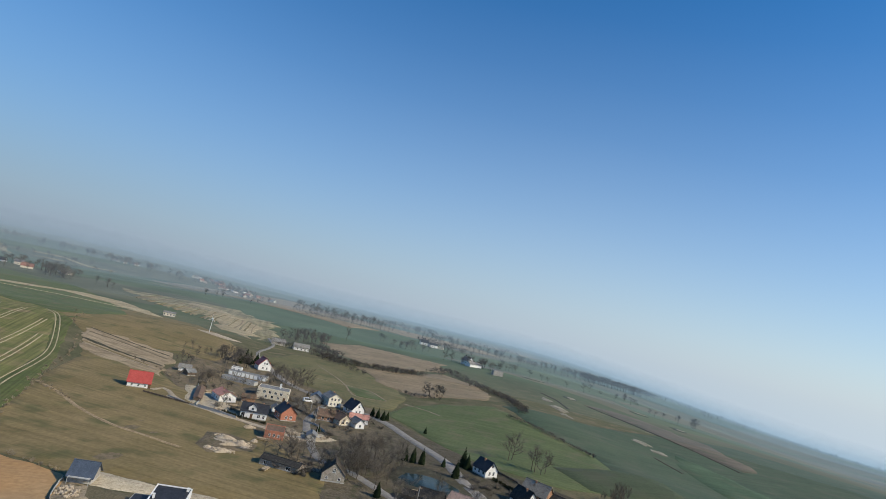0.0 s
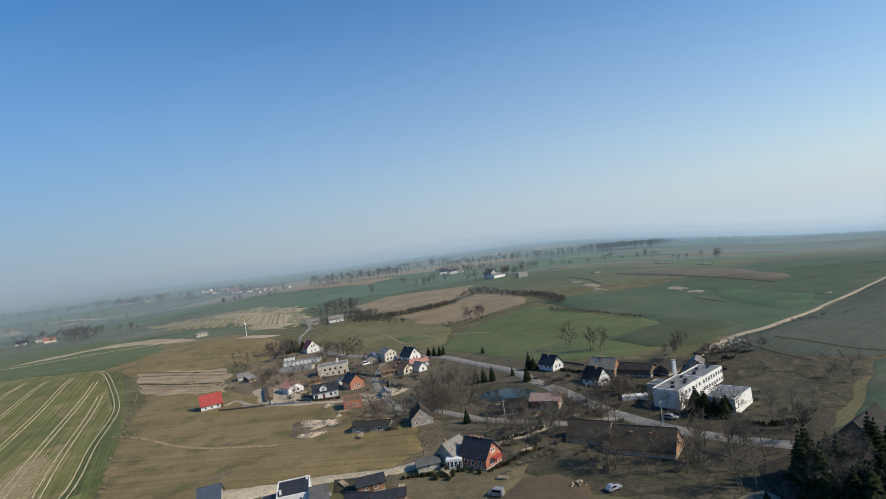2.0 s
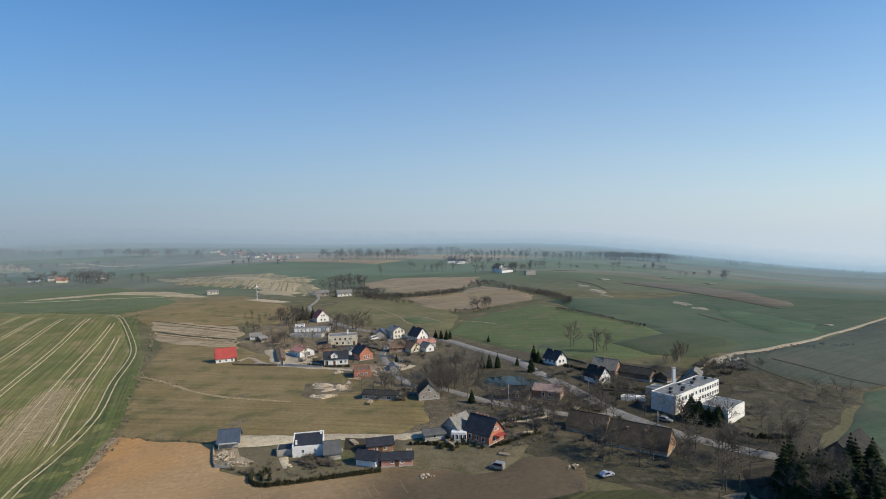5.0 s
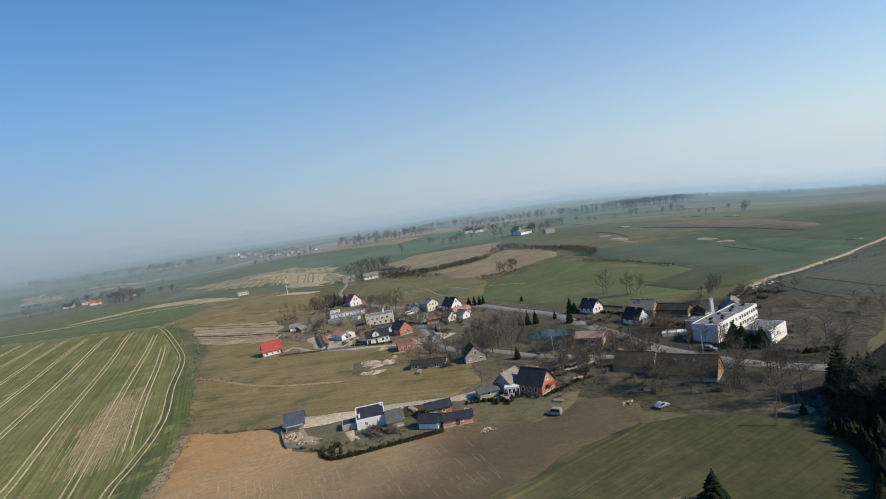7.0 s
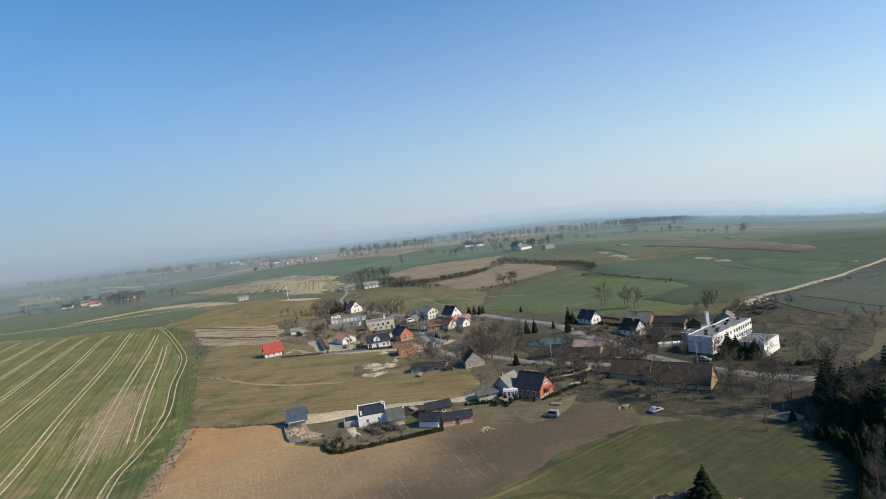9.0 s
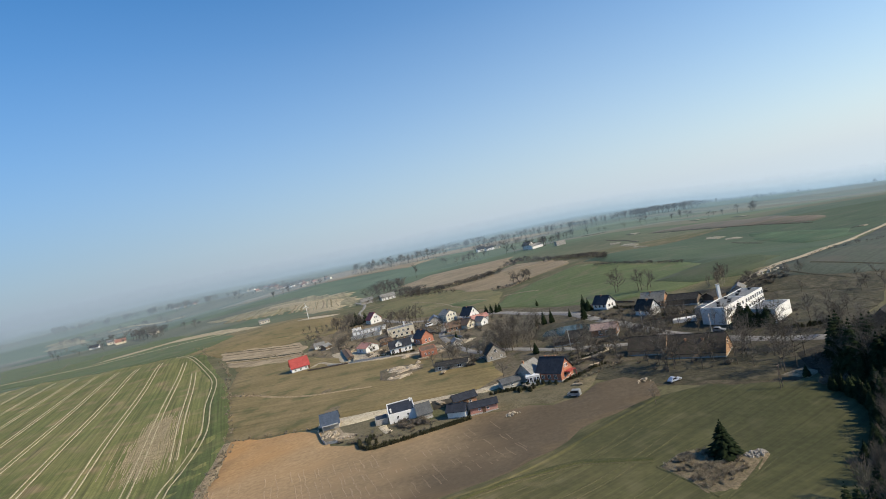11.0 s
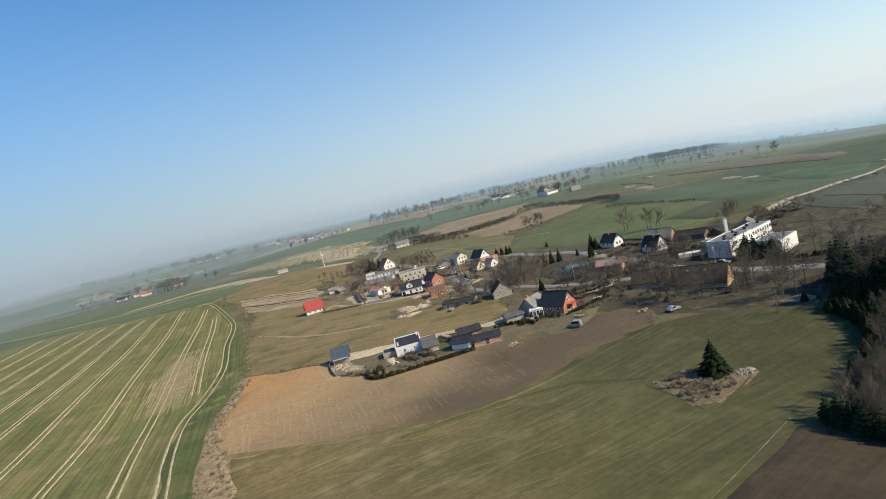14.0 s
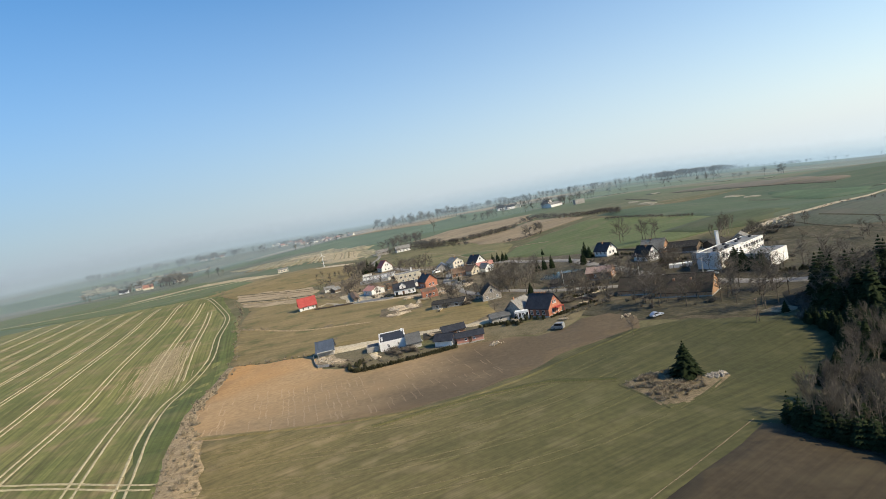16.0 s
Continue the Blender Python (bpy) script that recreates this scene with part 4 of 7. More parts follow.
def roof_of(root):
    return next(c for c in root.children if c.name.startswith("roof"))


# houses by the ploughed field
house("red_roof_house", -102.5, 274, 24, 9.0, 7.8, 2.4, 3.9, WHITE, RED_TILE, "small white house with a bright red roof standing alone", wins=spread("f", 3, 8, 1.2, 0.9, 1.0) + spread("l", 2, 5, 1.2, 0.9, 1.0) + spread("r", 2, 5, 1.2, 0.9, 1.0) + spread("r", 2, 2.4, 3.4, 0.8, 0.9), chimneys=[(2, 0.5, 0.7)], door=("f", 4.3))
h = house("carport_house", -60.7, 165.4, 12, 5.4, 6.2, 1.9, 2.6, GREYWALL, BLUE_SHEET, "small unfinished building with a blue-grey sheet roof", over=0.5)
canopy(wall_of(h), "f", 0, 1.7, 5.0, 1.2, 5.4, 6.2, CONCRETE, "pale concrete porch frame")
def pent_house(name, x, y, rot, length, width, front, back, wall, roof, label, wins=()):
    """A box-shaped house whose roof rises to the back inside a rim."""
    root = thing(name, pose(x, y, height(x, y), 0, 0, rot), label, "house")
    a, b = length / 2, width / 2
    bm = bmesh.new()
    prism(bm, [(-b, -1.2), (b, -1.2), (b, back), (-b, front)], -a, a)
    rim = 0.3
    for lo, hi in ((-a, -a + 0.3), (a - 0.3, a)):
        prism(bm, [(-b, front), (b, back), (b, back + rim), (-b, front + rim)], lo, hi)
    prism(bm, [(b - 0.3, back - 0.05), (b, back), (b, back + rim), (b - 0.3, back + rim)], -a + 0.3, a - 0.3)
    prism(bm, [(-b, front), (-b + 0.3, front + 0.05), (-b + 0.3, front + 0.16), (-b, front + 0.14)], -a + 0.3, a - 0.3)
    bmesh.ops.rotate(bm, verts=bm.verts, matrix=Matrix.Rotation(radians(90), 3, "Z"))
    body = part("wall", bm, wall, root)
    slope = (back - front) / width
    bm = bmesh.new()
    prism(bm, [(-b + 0.3, front + 0.3 * slope + 0.02), (b - 0.3, back - 0.3 * slope + 0.02), (b - 0.3, back - 0.3 * slope + 0.12), (-b + 0.3, front + 0.3 * slope + 0.12)], -a + 0.3, a - 0.3)
    bmesh.ops.rotate(bm, verts=bm.verts, matrix=Matrix.Rotation(radians(90), 3, "Z"))
    part("roof", bm, roof, root)
    put_windows(body, wins, length, width)
    return root


h = pent_house("white_house", -36.2, 158.9, 10, 8.4, 7.6, 2.7, 3.9, WHITE, SLATE, "white box-shaped house with a dark pent roof and white rim", wins=[("f", -1.4, 1.5, 0.8, 0.9), ("f", 1.8, 1.6, 0.6, 0.9), ("l", -1.5, 1.4, 1.2, 1.3), ("r", 0, 1.6, 1.2, 1.3)])
stack(roof_of(h), -3.2, -2.4, 4.0, 2.8, 0.5, WHITE)
stack(roof_of(h), 3.4, 2.6, 4.5, 3.5, 0.6, WHITE)
flat_block("carport_annex", -42.6, 157.8, 10, 4.0, 4.6, 1.7, GREYWALL, SLATE, "low dark-roofed annex beside the white house", "annex", rim=0.1)
house("garage", -29.2, 156.4, 13, 4.4, 7.4, 1.5, 2.2, GREYWALL, GREY_ROOF, "grey-roofed garage beside the white house", "garage", over=0.3)
house("dark_roof_shed", -16.2, 158.3, 13, 7.0, 5.0, 2.4, 1.1, OLD_BRICK, SLATE, "brick shed with a low dark roof", "shed", wins=spread("f", 2, 5, 1.4, 0.8, 0.8), door=("f", 0))
house("garden_shed", -18.2, 149.8, -18, 5.6, 4.0, 2.2, 1.4, WHITE, SLATE, "white garden shed with a dark roof", "shed", wins=[("r", 0, 1.4, 0.8, 0.9)])
house("pink_shed", -10.7, 149.8, 3, 8.2, 4.4, 2.1, 0.9, SALMON, SLATE, "low pinkish block shed with a dark roof", "shed", wins=spread("f", 2, 5, 1.3, 0.7, 0.7), door=("f", 0))
h = house("brick_house", 13.6, 163.6, -42, 8.8, 7.0, 3.0, 3.7, BRICK, SLATE, "orange brick house with a steep dark roof and red porch canopy", wins=spread("r", 2, 4.6, 1.5, 1.0, 1.3) + spread("r", 2, 2.2, 4.2, 0.8, 1.1) + spread("f", 3, 7, 1.5) + spread("b", 3, 7, 1.5), chimneys=[(-2.6, 0.2, 0.7), (-1.3, 0.2, 0.7), (0.0, 0.2, 0.7), (1.2, 0.2, 0.7)])
canopy(wall_of(h), "r", 0.4, 2.5, 3.6, 2.0, 8.8, 7.0, RED_TILE, "red porch canopy on posts")
house("grey_wing", 6.2, 168.6, 48, 7.0, 6.0, 2.9, 2.8, GREYWALL, ETERNIT, "grey-roofed wing behind the brick house", "house", wins=spread("f", 2, 5, 1.5), chimneys=[(-2.5, 0, 0.9)])
flat_block("glazed_porch", 6.4, 163.6, -8, 4.4, 3.2, 2.6, WHITE, FRAME, "white flat-roofed porch with large windows", "porch", wins=spread("f", 4, 4.6, 1.5, 0.9, 1.5), rim=0.12)
house("grey_shed", -1.2, 166.0, 14, 6.0, 4.6, 1.8, 0.9, GREYWALL, GREY_ROOF, "low grey shed beside the lane", "shed", wins=[("f", 0, 1.2, 0.9, 0.8)])

# the village
house("salmon_house", -67.4, 283.0, 130, 9.6, 7.8, 2.9, 1.8, WHITE, SALMON, "pale house with a salmon tiled roof", wins=spread("l", 2, 4, 1.5) + spread("b", 2, 6, 1.5) + spread("f", 2, 6, 1.5), chimneys=[(1, 0.4, 0.8)])
h = house("white_gable_house", -47.3, 263.4, 12, 10.6, 7.4, 3.1, 2.6, WHITE, SLATE, "white house with a dark roof and a front gable", wins=[("f", -4.2, 1.4, 1.5, 1.9), ("f", 2.2, 1.5, 1.2, 1.3), ("f", 4.2, 1.5, 1.0, 1.3)] + spread("r", 2, 4, 1.5) + spread("l", 2, 4, 1.5), chimneys=[(3, 0.4, 0.8)], door=("f", -0.8))
dormer(roof_of(h), -0.8, -3.6, 4.7, 3.2, 3.0, 1.4, WHITE, SLATE)
house("tall_brick_house", -36.2, 273.0, 124, 8.4, 7.0, 3.4, 3.2, BRICK, SLATE, "orange brick house with a dark roof", wins=spread("l", 2, 4, 1.6) + spread("b", 2, 5, 1.6), chimneys=[(0, 0.3, 0.7)])
pent_house("brick_shell", -32.0, 239.6, 12, 7.2, 7.0, 2.9, 3.5, BRICK, BROWN_ROOF, "unplastered orange brick shell with a brown pent roof", wins=spread("f", 3, 5, 1.5, 0.8, 1.1) + spread("r", 2, 4, 1.6))
h = flat_block("flat_building", -51.8, 310.4, 8, 15.4, 10, 5.0, CREAM, FELT, "two-storey cream building with a flat grey roof", wins=spread("f", 4, 11, 3.6, 1.3, 1.2) + spread("f", 3, 9, 1.5, 1.2, 1.2) + spread("r", 2, 6, 3.6), door=("f", 6))
stack(roof_of(h), 2.5, 2.5, 7.2, 5.0, 0.9, WHITE)
house("red_gable_house", -80.6, 390.4, 122, 9, 8.4, 3.4, 4.4, WHITE, RED_TILE, "white house with a steep red roof and a balcony gable", wins=spread("l", 2, 5, 1.6) + spread("l", 2, 3, 4.6) + spread("b", 2, 6, 1.6), chimneys=[(1, 0.4, 0.8)])
house("tall_white_house", -24.2, 325.0, 124, 8.4, 7.4, 4.6, 2.2, PALE_CREAM, FELT, "two-storey pale cream house with a grey roof", wins=spread("l", 3, 6, 1.6) + spread("l", 3, 6, 4.0) + spread("b", 2, 6, 1.6), chimneys=[(-1.5, 0.3, 1.0)])
house("slate_shed", -32.4, 326, 95, 9, 6, 3.0, 2.0, GREYWALL, BLUE_SHEET, "dark blue-grey sheet metal shed", "shed")
house("black_roof_house", -11.0, 317.5, 130, 8.4, 7.4, 2.7, 4.0, WHITE, SLATE, "white gabled house with a steep black roof", wins=spread("l", 2, 4, 1.6) + spread("l", 1, 2, 4.4) + spread("b", 2, 5, 1.6), chimneys=[(1, 0.3, 0.7)])
house("cream_cottage", -13.6, 287.0, 130, 9, 6.0, 2.6, 2.4, CREAM, BROWN_ROOF, "cream cottage with an old brown roof", wins=spread("l", 2, 4, 1.5), chimneys=[(2, 0.3, 0.7)])
house("pink_roof_house", -6.0, 297.0, 10, 9, 6, 2.6, 1.4, WHITE, SALMON, "low white house with a faded pink roof", wins=spread("f", 3, 7, 1.5))
house("small_white_house", -5.4, 285.5, 126, 6, 4.6, 2.4, 2.0, WHITE, ETERNIT, "small white cottage with a grey roof", wins=spread("l", 1, 2, 1.4))
house("brown_cottage", -20.5, 288.0, 8, 8, 6, 2.4, 2.2, OLD_BRICK, BROWN_ROOF, "brown brick cottage with an old dark roof", wins=spread("f", 2, 5, 1.4))
row = flat_block("garage_row", -78, 353.0, 4, 22, 5.4, 2.3, CONCRETE, FELT, "row of low garages with pale doors", "garages", rim=0.12)
for i in range(9):
    d = part("garage_door", boxes((-0.85, -0.06, 0.05, 0.85, 0.05, 2.1)), FRAME, wall_of(row), "white garage door")
    d.matrix_local = pose(-9.6 + 2.4 * i, -2.7, 0)
flat_block("workshop", -76.8, 334, -7, 19, 5, 1.9, CONCRETE, FELT, "long low grey workshop with a flat roof", "workshop", wins=spread("f", 6, 17, 1.1, 0.9, 0.6), rim=0.1)
flat_block("yard_hut", -88, 362, 10, 6, 4.4, 2.6, WHITE, FELT, "small white flat-roofed hut", "hut", wins=spread("f", 2, 5, 1.5))
house("stone_barn", -3.4, 205.2, 98, 8.0, 7.4, 2.4, 3.4, STONE, OLD_ROOF, "old stone barn with a bleached grey-brown roof", "barn", wins=[("l", 0, 3.6, 0.9, 1.2), ("l", 2, 1.2, 0.8, 0.8), ("l", -2, 1.2, 0.8, 0.8)], over=0.2)
house("long_shed", -20.3, 206.0, -12, 13.4, 5.2, 1.9, 0.9, STONE, TARRED, "long low shed of patchy stone with a dark old roof", "shed", wins=[("f", -4.6, 1.0, 1.2, 1.0), ("f", 3.4, 1.0, 1.6, 1.1)], over=0.25)
house("roadside_house", 49.6, 237.4, 125, 7.4, 6.0, 2.6, 3.0, WHITE, SLATE, "white house with a dark roof by the road", wins=spread("l", 2, 4, 1.6) + spread("l", 1, 2, 4.3) + spread("b", 3, 7, 1.6), chimneys=[(0.5, 0.4, 0.8)])
house("half_timbered_house", 60.6, 213.0, 122, 7.2, 6.2, 2.5, 3.4, WHITE, TARRED, "white house with a tall dark roof and gable windows", wins=spread("l", 2, 4, 1.5) + spread("l", 3, 3, 3.8, 0.6, 0.9) + spread("b", 2, 6, 1.5), chimneys=[(-1, 0.4, 0.8)])
house("old_farmhouse", 66.8, 222.0, 140, 9.6, 6.2, 2.8, 3.2, OLD_BRICK, PALE_ROOF, "old brick farmhouse with a grey roof", wins=spread("l", 2, 4, 1.6) + spread("b", 3, 9, 1.6), chimneys=[(1, 0.3, 0.7)])
house("low_barn", 77, 217, 140, 12, 6, 2.4, 1.6, TIMBER, TARRED, "low grey barn behind the farmhouse", "barn")
house("brick_shed", 39.4, 199.0, -24, 9.4, 7.0, 2.8, 1.5, OLD_BRICK, DUSTY_ROOF, "brick shed with a low dusty pink-brown roof by the pond", "shed", wins=spread("r", 2, 4, 1.6) + spread("f", 2, 5, 1.6))
house("timber_barn", 28.6, 198.6, -16, 7.6, 6, 2.2, 2.0, TIMBER, TARRED, "dark weathered timber barn near the pond", "barn", wins=[("f", 0, 1.3, 1.0, 1.0)])
house("long_barn", 56.4, 155.8, -36, 16.5, 9.2, 1.4, 4.6, TAN_BRICK, OLD_ROOF, "long old brick barn with a sagging brown tiled roof", "barn",  wins=spread("r", 1, 2, 3.4, 0.8, 0.9), chimneys=[(2, -1.5, 0.5), (-3, -1.5, 0.5)], over=0.15)
house("red_barn", 45.6, 168.2, -36, 12, 7.8, 1.5, 3.6, TAN_BRICK, OLD_ROOF, "old brick barn with a red-brown tiled roof", "barn", wins=spread("r", 1, 2, 2.8, 0.7, 0.8), over=0.15)
house("forest_barn", 103.5, 140.5, 35, 14, 9, 3.2, 4.0, TIMBER, TARRED, "tall barn with a black roof behind the wood", "barn")

house("lean_shed", -78, 281, 108, 26, 3.0, 1.5, 0.6, TIMBER, BROWN_ROOF, "long narrow shed with a brown roof", "shed")
house("plot_shed", -106, 330, 20, 6, 4.5, 2.2, 1.4, WHITE, ETERNIT, "small pale shed at the garden plots", "shed", wins=spread("f", 1, 2, 1.2))
house("plot_hut", -100, 322, 60, 5, 4, 2.0, 1.2, TIMBER, FELT, "small dark timber hut at the garden plots", "shed")

# the school
h = flat_block("school", 79.3, 187.1, 40, 16, 8.5, 5.5, WHITE, FELT, "white two-storey flat-roofed school block", "school", wins=spread("f", 6, 14, 4.2, 1.2, 1.2) + spread("f", 6, 14, 1.5, 1.2, 1.2) + [("l", 0.4, 3.2, 0.5, 0.9)] + spread("b", 6, 14, 4.2, 1.2, 1.2), door=("f", -4.6))
for x, y in ((-5, -1), (-1, 1), (3, -1.2), (6, 1.5), (0.5, -2.2)):
    part("roof_vent", boxes((x - 0.5, y - 0.4, 5.6, x + 0.5, y + 0.4, 6.2), (x - 0.6, y - 0.5, 6.2, x + 0.6, y + 0.5, 6.3)), SLATE, roof_of(h), "dark roof vent box")
h = flat_block("school_wing", 91.2, 196.8, 40, 15, 8, 4.8, WHITE, FELT, "white flat-roofed wing of the school with a row of windows", "school", wins=spread("f", 8, 15, 3.7, 1.3, 1.3) + spread("f", 8, 15, 1.4, 1.3, 1.1) + spread("b", 7, 15, 3.7, 1.4, 1.4))
for x, y in ((-4, 0), (1, 1.5), (5, -0.5)):
    part("roof_vent", boxes((x - 0.5, y - 0.4, 5.1, x + 0.5, y + 0.4, 5.7), (x - 0.6, y - 0.5, 5.7, x + 0.6, y + 0.5, 5.8)), SLATE, roof_of(h), "dark roof vent box")
flat_block("school_hall", 89.1, 175.9, 40, 12, 9, 4.4, WHITE, FELT, "low white school hall with a grey felt roof", "school", wins=spread("l", 3, 8, 2.4, 1.4, 1.6))
flat_block("school_link", 77.4, 195.6, 40, 7, 7, 3.4, GREYWALL, FELT, "grey link block beside the boiler chimney", "school", wins=spread("f", 2, 6, 2.2))
mast = thing("boiler_chimney", pose(82.0, 194.8, height(82.0, 194.8)), "tall white rendered boiler chimney of the school", "chimney")
part("shaft", boxes((-0.5, -0.5, -1, 0.5, 0.5, 10.4)), WHITE, mast)
part("cap", boxes((-0.62, -0.62, 10.4, 0.62, 0.62, 10.7)), CONCRETE, mast, "concrete cap")
flat_block("white_shelter", 67.5, 194, -15, 8, 3, 1.2, WHITE, FRAME, "low white foil-covered growing shelter", "shelter", rim=0.1)

# far houses
house("bend_house", -90, 545, 20, 14, 9, 3, 3, WHITE, ETERNIT, "white farmhouse with a grey roof by the road bend", wins=spread("f", 3, 10, 1.6))
house("bend_barn", -112, 548, 15, 12, 8, 3, 2.6, GREYWALL, ETERNIT, "grey farm barn by the road bend", "barn")
house("white_box_house", -233, 588, 22, 11, 7, 3.4, 1.0, CREAM, ETERNIT, "low cream house with a shallow grey roof on the knoll", "house", wins=spread("f", 4, 12, 1.8, 1.3, 1.4))
house("far_farm_barn", 88, 737, 38, 20, 9, 3.6, 2.6, WHITE, ETERNIT, "long white farm barn among the far fields", "barn")
house("far_farm_house", 81, 756, 130, 12, 10, 5.5, 5, WHITE, ETERNIT, "white farmhouse among the far fields")
flat_block("far_silo_shed", 113, 692, 10, 12, 8, 5, GREYWALL, FELT, "grey farm shed among the far fields", "shed")
house("far_cottage", -528, 800, 30, 14, 9, 3.4, 4, CREAM, DULL_RED, "distant cottage with a red roof among bare trees")
FAR_HOUSES = [(-597, 842, 15, 0), (-572, 846, 40, 1), (-500, 838, 70, 1), (39, 977, 20, 0), (54, 985, 80, 1), (24, 988, 10, 0)]
for i in range(34):
    f = random.random()
    FAR_HOUSES.append((-790 + 410 * f + random.uniform(-55, 55), 2050 - 650 * f + random.uniform(-65, 65), random.uniform(0, 180), random.randrange(3)))
for i in range(7):
    FAR_HOUSES.append((-960 + random.uniform(-70, 70), 1870 + random.uniform(-60, 60), random.uniform(0, 180), random.randrange(3)))
for x, y, rot, k in FAR_HOUSES:
    house("distant_house", x, y, rot, random.uniform(11, 17), random.uniform(8, 10), random.uniform(3, 5), random.uniform(3, 4.5), (WHITE, CREAM, GREYWALL)[k], (SLATE, ETERNIT, DULL_RED)[k], ("distant white house with a dark roof", "distant cream house with a grey roof", "distant grey house with a red roof")[k], group="distant houses", wins=spread("f", 2, 7, 1.8, 1.4, 1.5))


# ---- trees ----
def limb(wood, twig, start, way, length, radius, depth, rng, spread_by, thin, spray=4):
    """A limb in bent pieces that forks, down to bare twigs."""
    p, d = Vector(start), Vector(way).normalized()
    pieces = 3 if depth > 1 else 1 + (depth == 1)
    for k in range(pieces):
        bend = Vector((rng.uniform(-1, 1), rng.uniform(-1, 1), rng.uniform(-0.3, 0.8))) * 0.22
        d = (d + bend).normalized()
        q = p + d * length / pieces
        r0, r1 = radius * (1 - 0.5 * k / pieces), radius * (1 - 0.5 * (k + 1) / pieces)
        if depth == 0 and spray:
            for _ in range(spray):
                tip = p + (d + Vector((rng.gauss(0, 0.45), rng.gauss(0, 0.45), rng.gauss(0, 0.35)))) * length * rng.uniform(0.7, 1.5)
                side = Vector((rng.gauss(0, 1), rng.gauss(0, 1), rng.gauss(0, 1))).normalized() * thin
                twig.faces.new([twig.verts.new(v) for v in (p - side, p + side, tip)])
            return
        tube(wood if depth > 1 else twig, p, q, max(r0, thin), max(r1, thin * 0.8), 5 if depth > 2 else 3)
        p = q
        if depth > 0:
            for _ in range(2 if k < pieces - 1 else 3):
                away = Vector((rng.gauss(0, 1), rng.gauss(0, 1), rng.uniform(-0.1, 0.9))).normalized()
                limb(wood, twig, p, d * (1 - spread_by) + away * spread_by, length * rng.uniform(0.5, 0.72), radius * 0.5, depth - 1, rng, spread_by, thin, spray)


def bare_tree(seed, tall, fork, spread_by=0.55, thin=0.022, depth=3, twig_material=None, lean=0.05, spray=4):
    """Meshes of a bare broadleaved tree: trunk with limbs, and a crown of twigs."""
    rng = random.Random(seed)
    wood, twig = bmesh.new(), bmesh.new()
    r = tall * 0.018
    p, d = Vector((0, 0, -0.4)), Vector((rng.uniform(-lean, lean), rng.uniform(-lean, lean), 1))
    steps = 6
    for k in range(steps):
        d = (d + Vector((rng.uniform(-0.08, 0.08), rng.uniform(-0.08, 0.08), 0.1))).normalized()
        q = p + d * tall * 0.78 / steps
        tube(wood, p, q, r * (1.25 if k == 0 else 1 - 0.75 * k / steps), r * (1 - 0.75 * (k + 1) / steps), 7)
        p = q
        if p.z > tall * fork:
            for _ in range(2):
                a = rng.uniform(0, 6.28)
                limb(wood, twig, p, (math.cos(a), math.sin(a), rng.uniform(0.35, 1.0)), tall * rng.uniform(0.2, 0.32), r * 0.45, depth - 1, rng, spread_by, thin, spray)
    limb(wood, twig, p, (0, 0, 1), tall * 0.22, r * 0.3, depth - 1, rng, spread_by, thin, spray)
    return mesh_of(wood, "trunk", PALE_BARK if twig_material else BARK, True), mesh_of(twig, "crown", twig_material or TWIG)


def spruce_meshes(seed, tall, wide, tiers=15):
    """Meshes of a spruce: trunk, and tiers of drooping boughs with ragged tips."""
    rng = random.Random(seed)
    wood, green = bmesh.new(), bmesh.new()
    tube(wood, (0, 0, -0.4), (0, 0, tall * 0.97), tall * 0.018, 0.02, 6)
    for k in range(tiers):
        f = k / (tiers - 1)
        z = tall * (0.07 + 0.89 * f)
        reach = wide / 2 * (1 - f ** 1.25) * (0.82 + 0.18 * min(1, f * 6)) + 0.12
        count = max(5, int(15 - 8 * f))
        for i in range(count):
            a = 6.283 * (i + rng.uniform(-0.3, 0.3)) / count + k * 0.7
            out = reach * rng.uniform(0.72, 1.12)
            side = Vector((-math.sin(a), math.cos(a), 0))
            ray = Vector((math.cos(a), math.sin(a), 0))
            w = out * 0.26 + 0.12
            top = Vector((0, 0, z + 0.1 * out))
            mid = ray * out * 0.55 + Vector((0, 0, z - out * 0.12))
            tip = ray * out + Vector((0, 0, z - out * 0.34 + rng.uniform(-0.1, 0.1)))
            v = [green.verts.new(q) for q in (top, mid + side * w, mid + Vector((0, 0, 0.12 * out + 0.1)), mid - side * w, tip, mid + side * w * 0.5 - Vector((0, 0, 0.3 * w + 0.15)), mid - side * w * 0.5 - Vector((0, 0, 0.3 * w + 0.15)))]
            for tri in ((0, 1, 2), (0, 2, 3), (2, 1, 4), (2, 4, 3), (1, 5, 4), (3, 4, 6), (0, 5, 1), (0, 3, 6)):
                green.faces.new([v[j] for j in tri])
    tube(green, (0, 0, tall * 0.93), (0, 0, tall), 0.1, 0.01, 5)
    return mesh_of(wood, "trunk", BARK, True), mesh_of(green, "crown", NEEDLE)


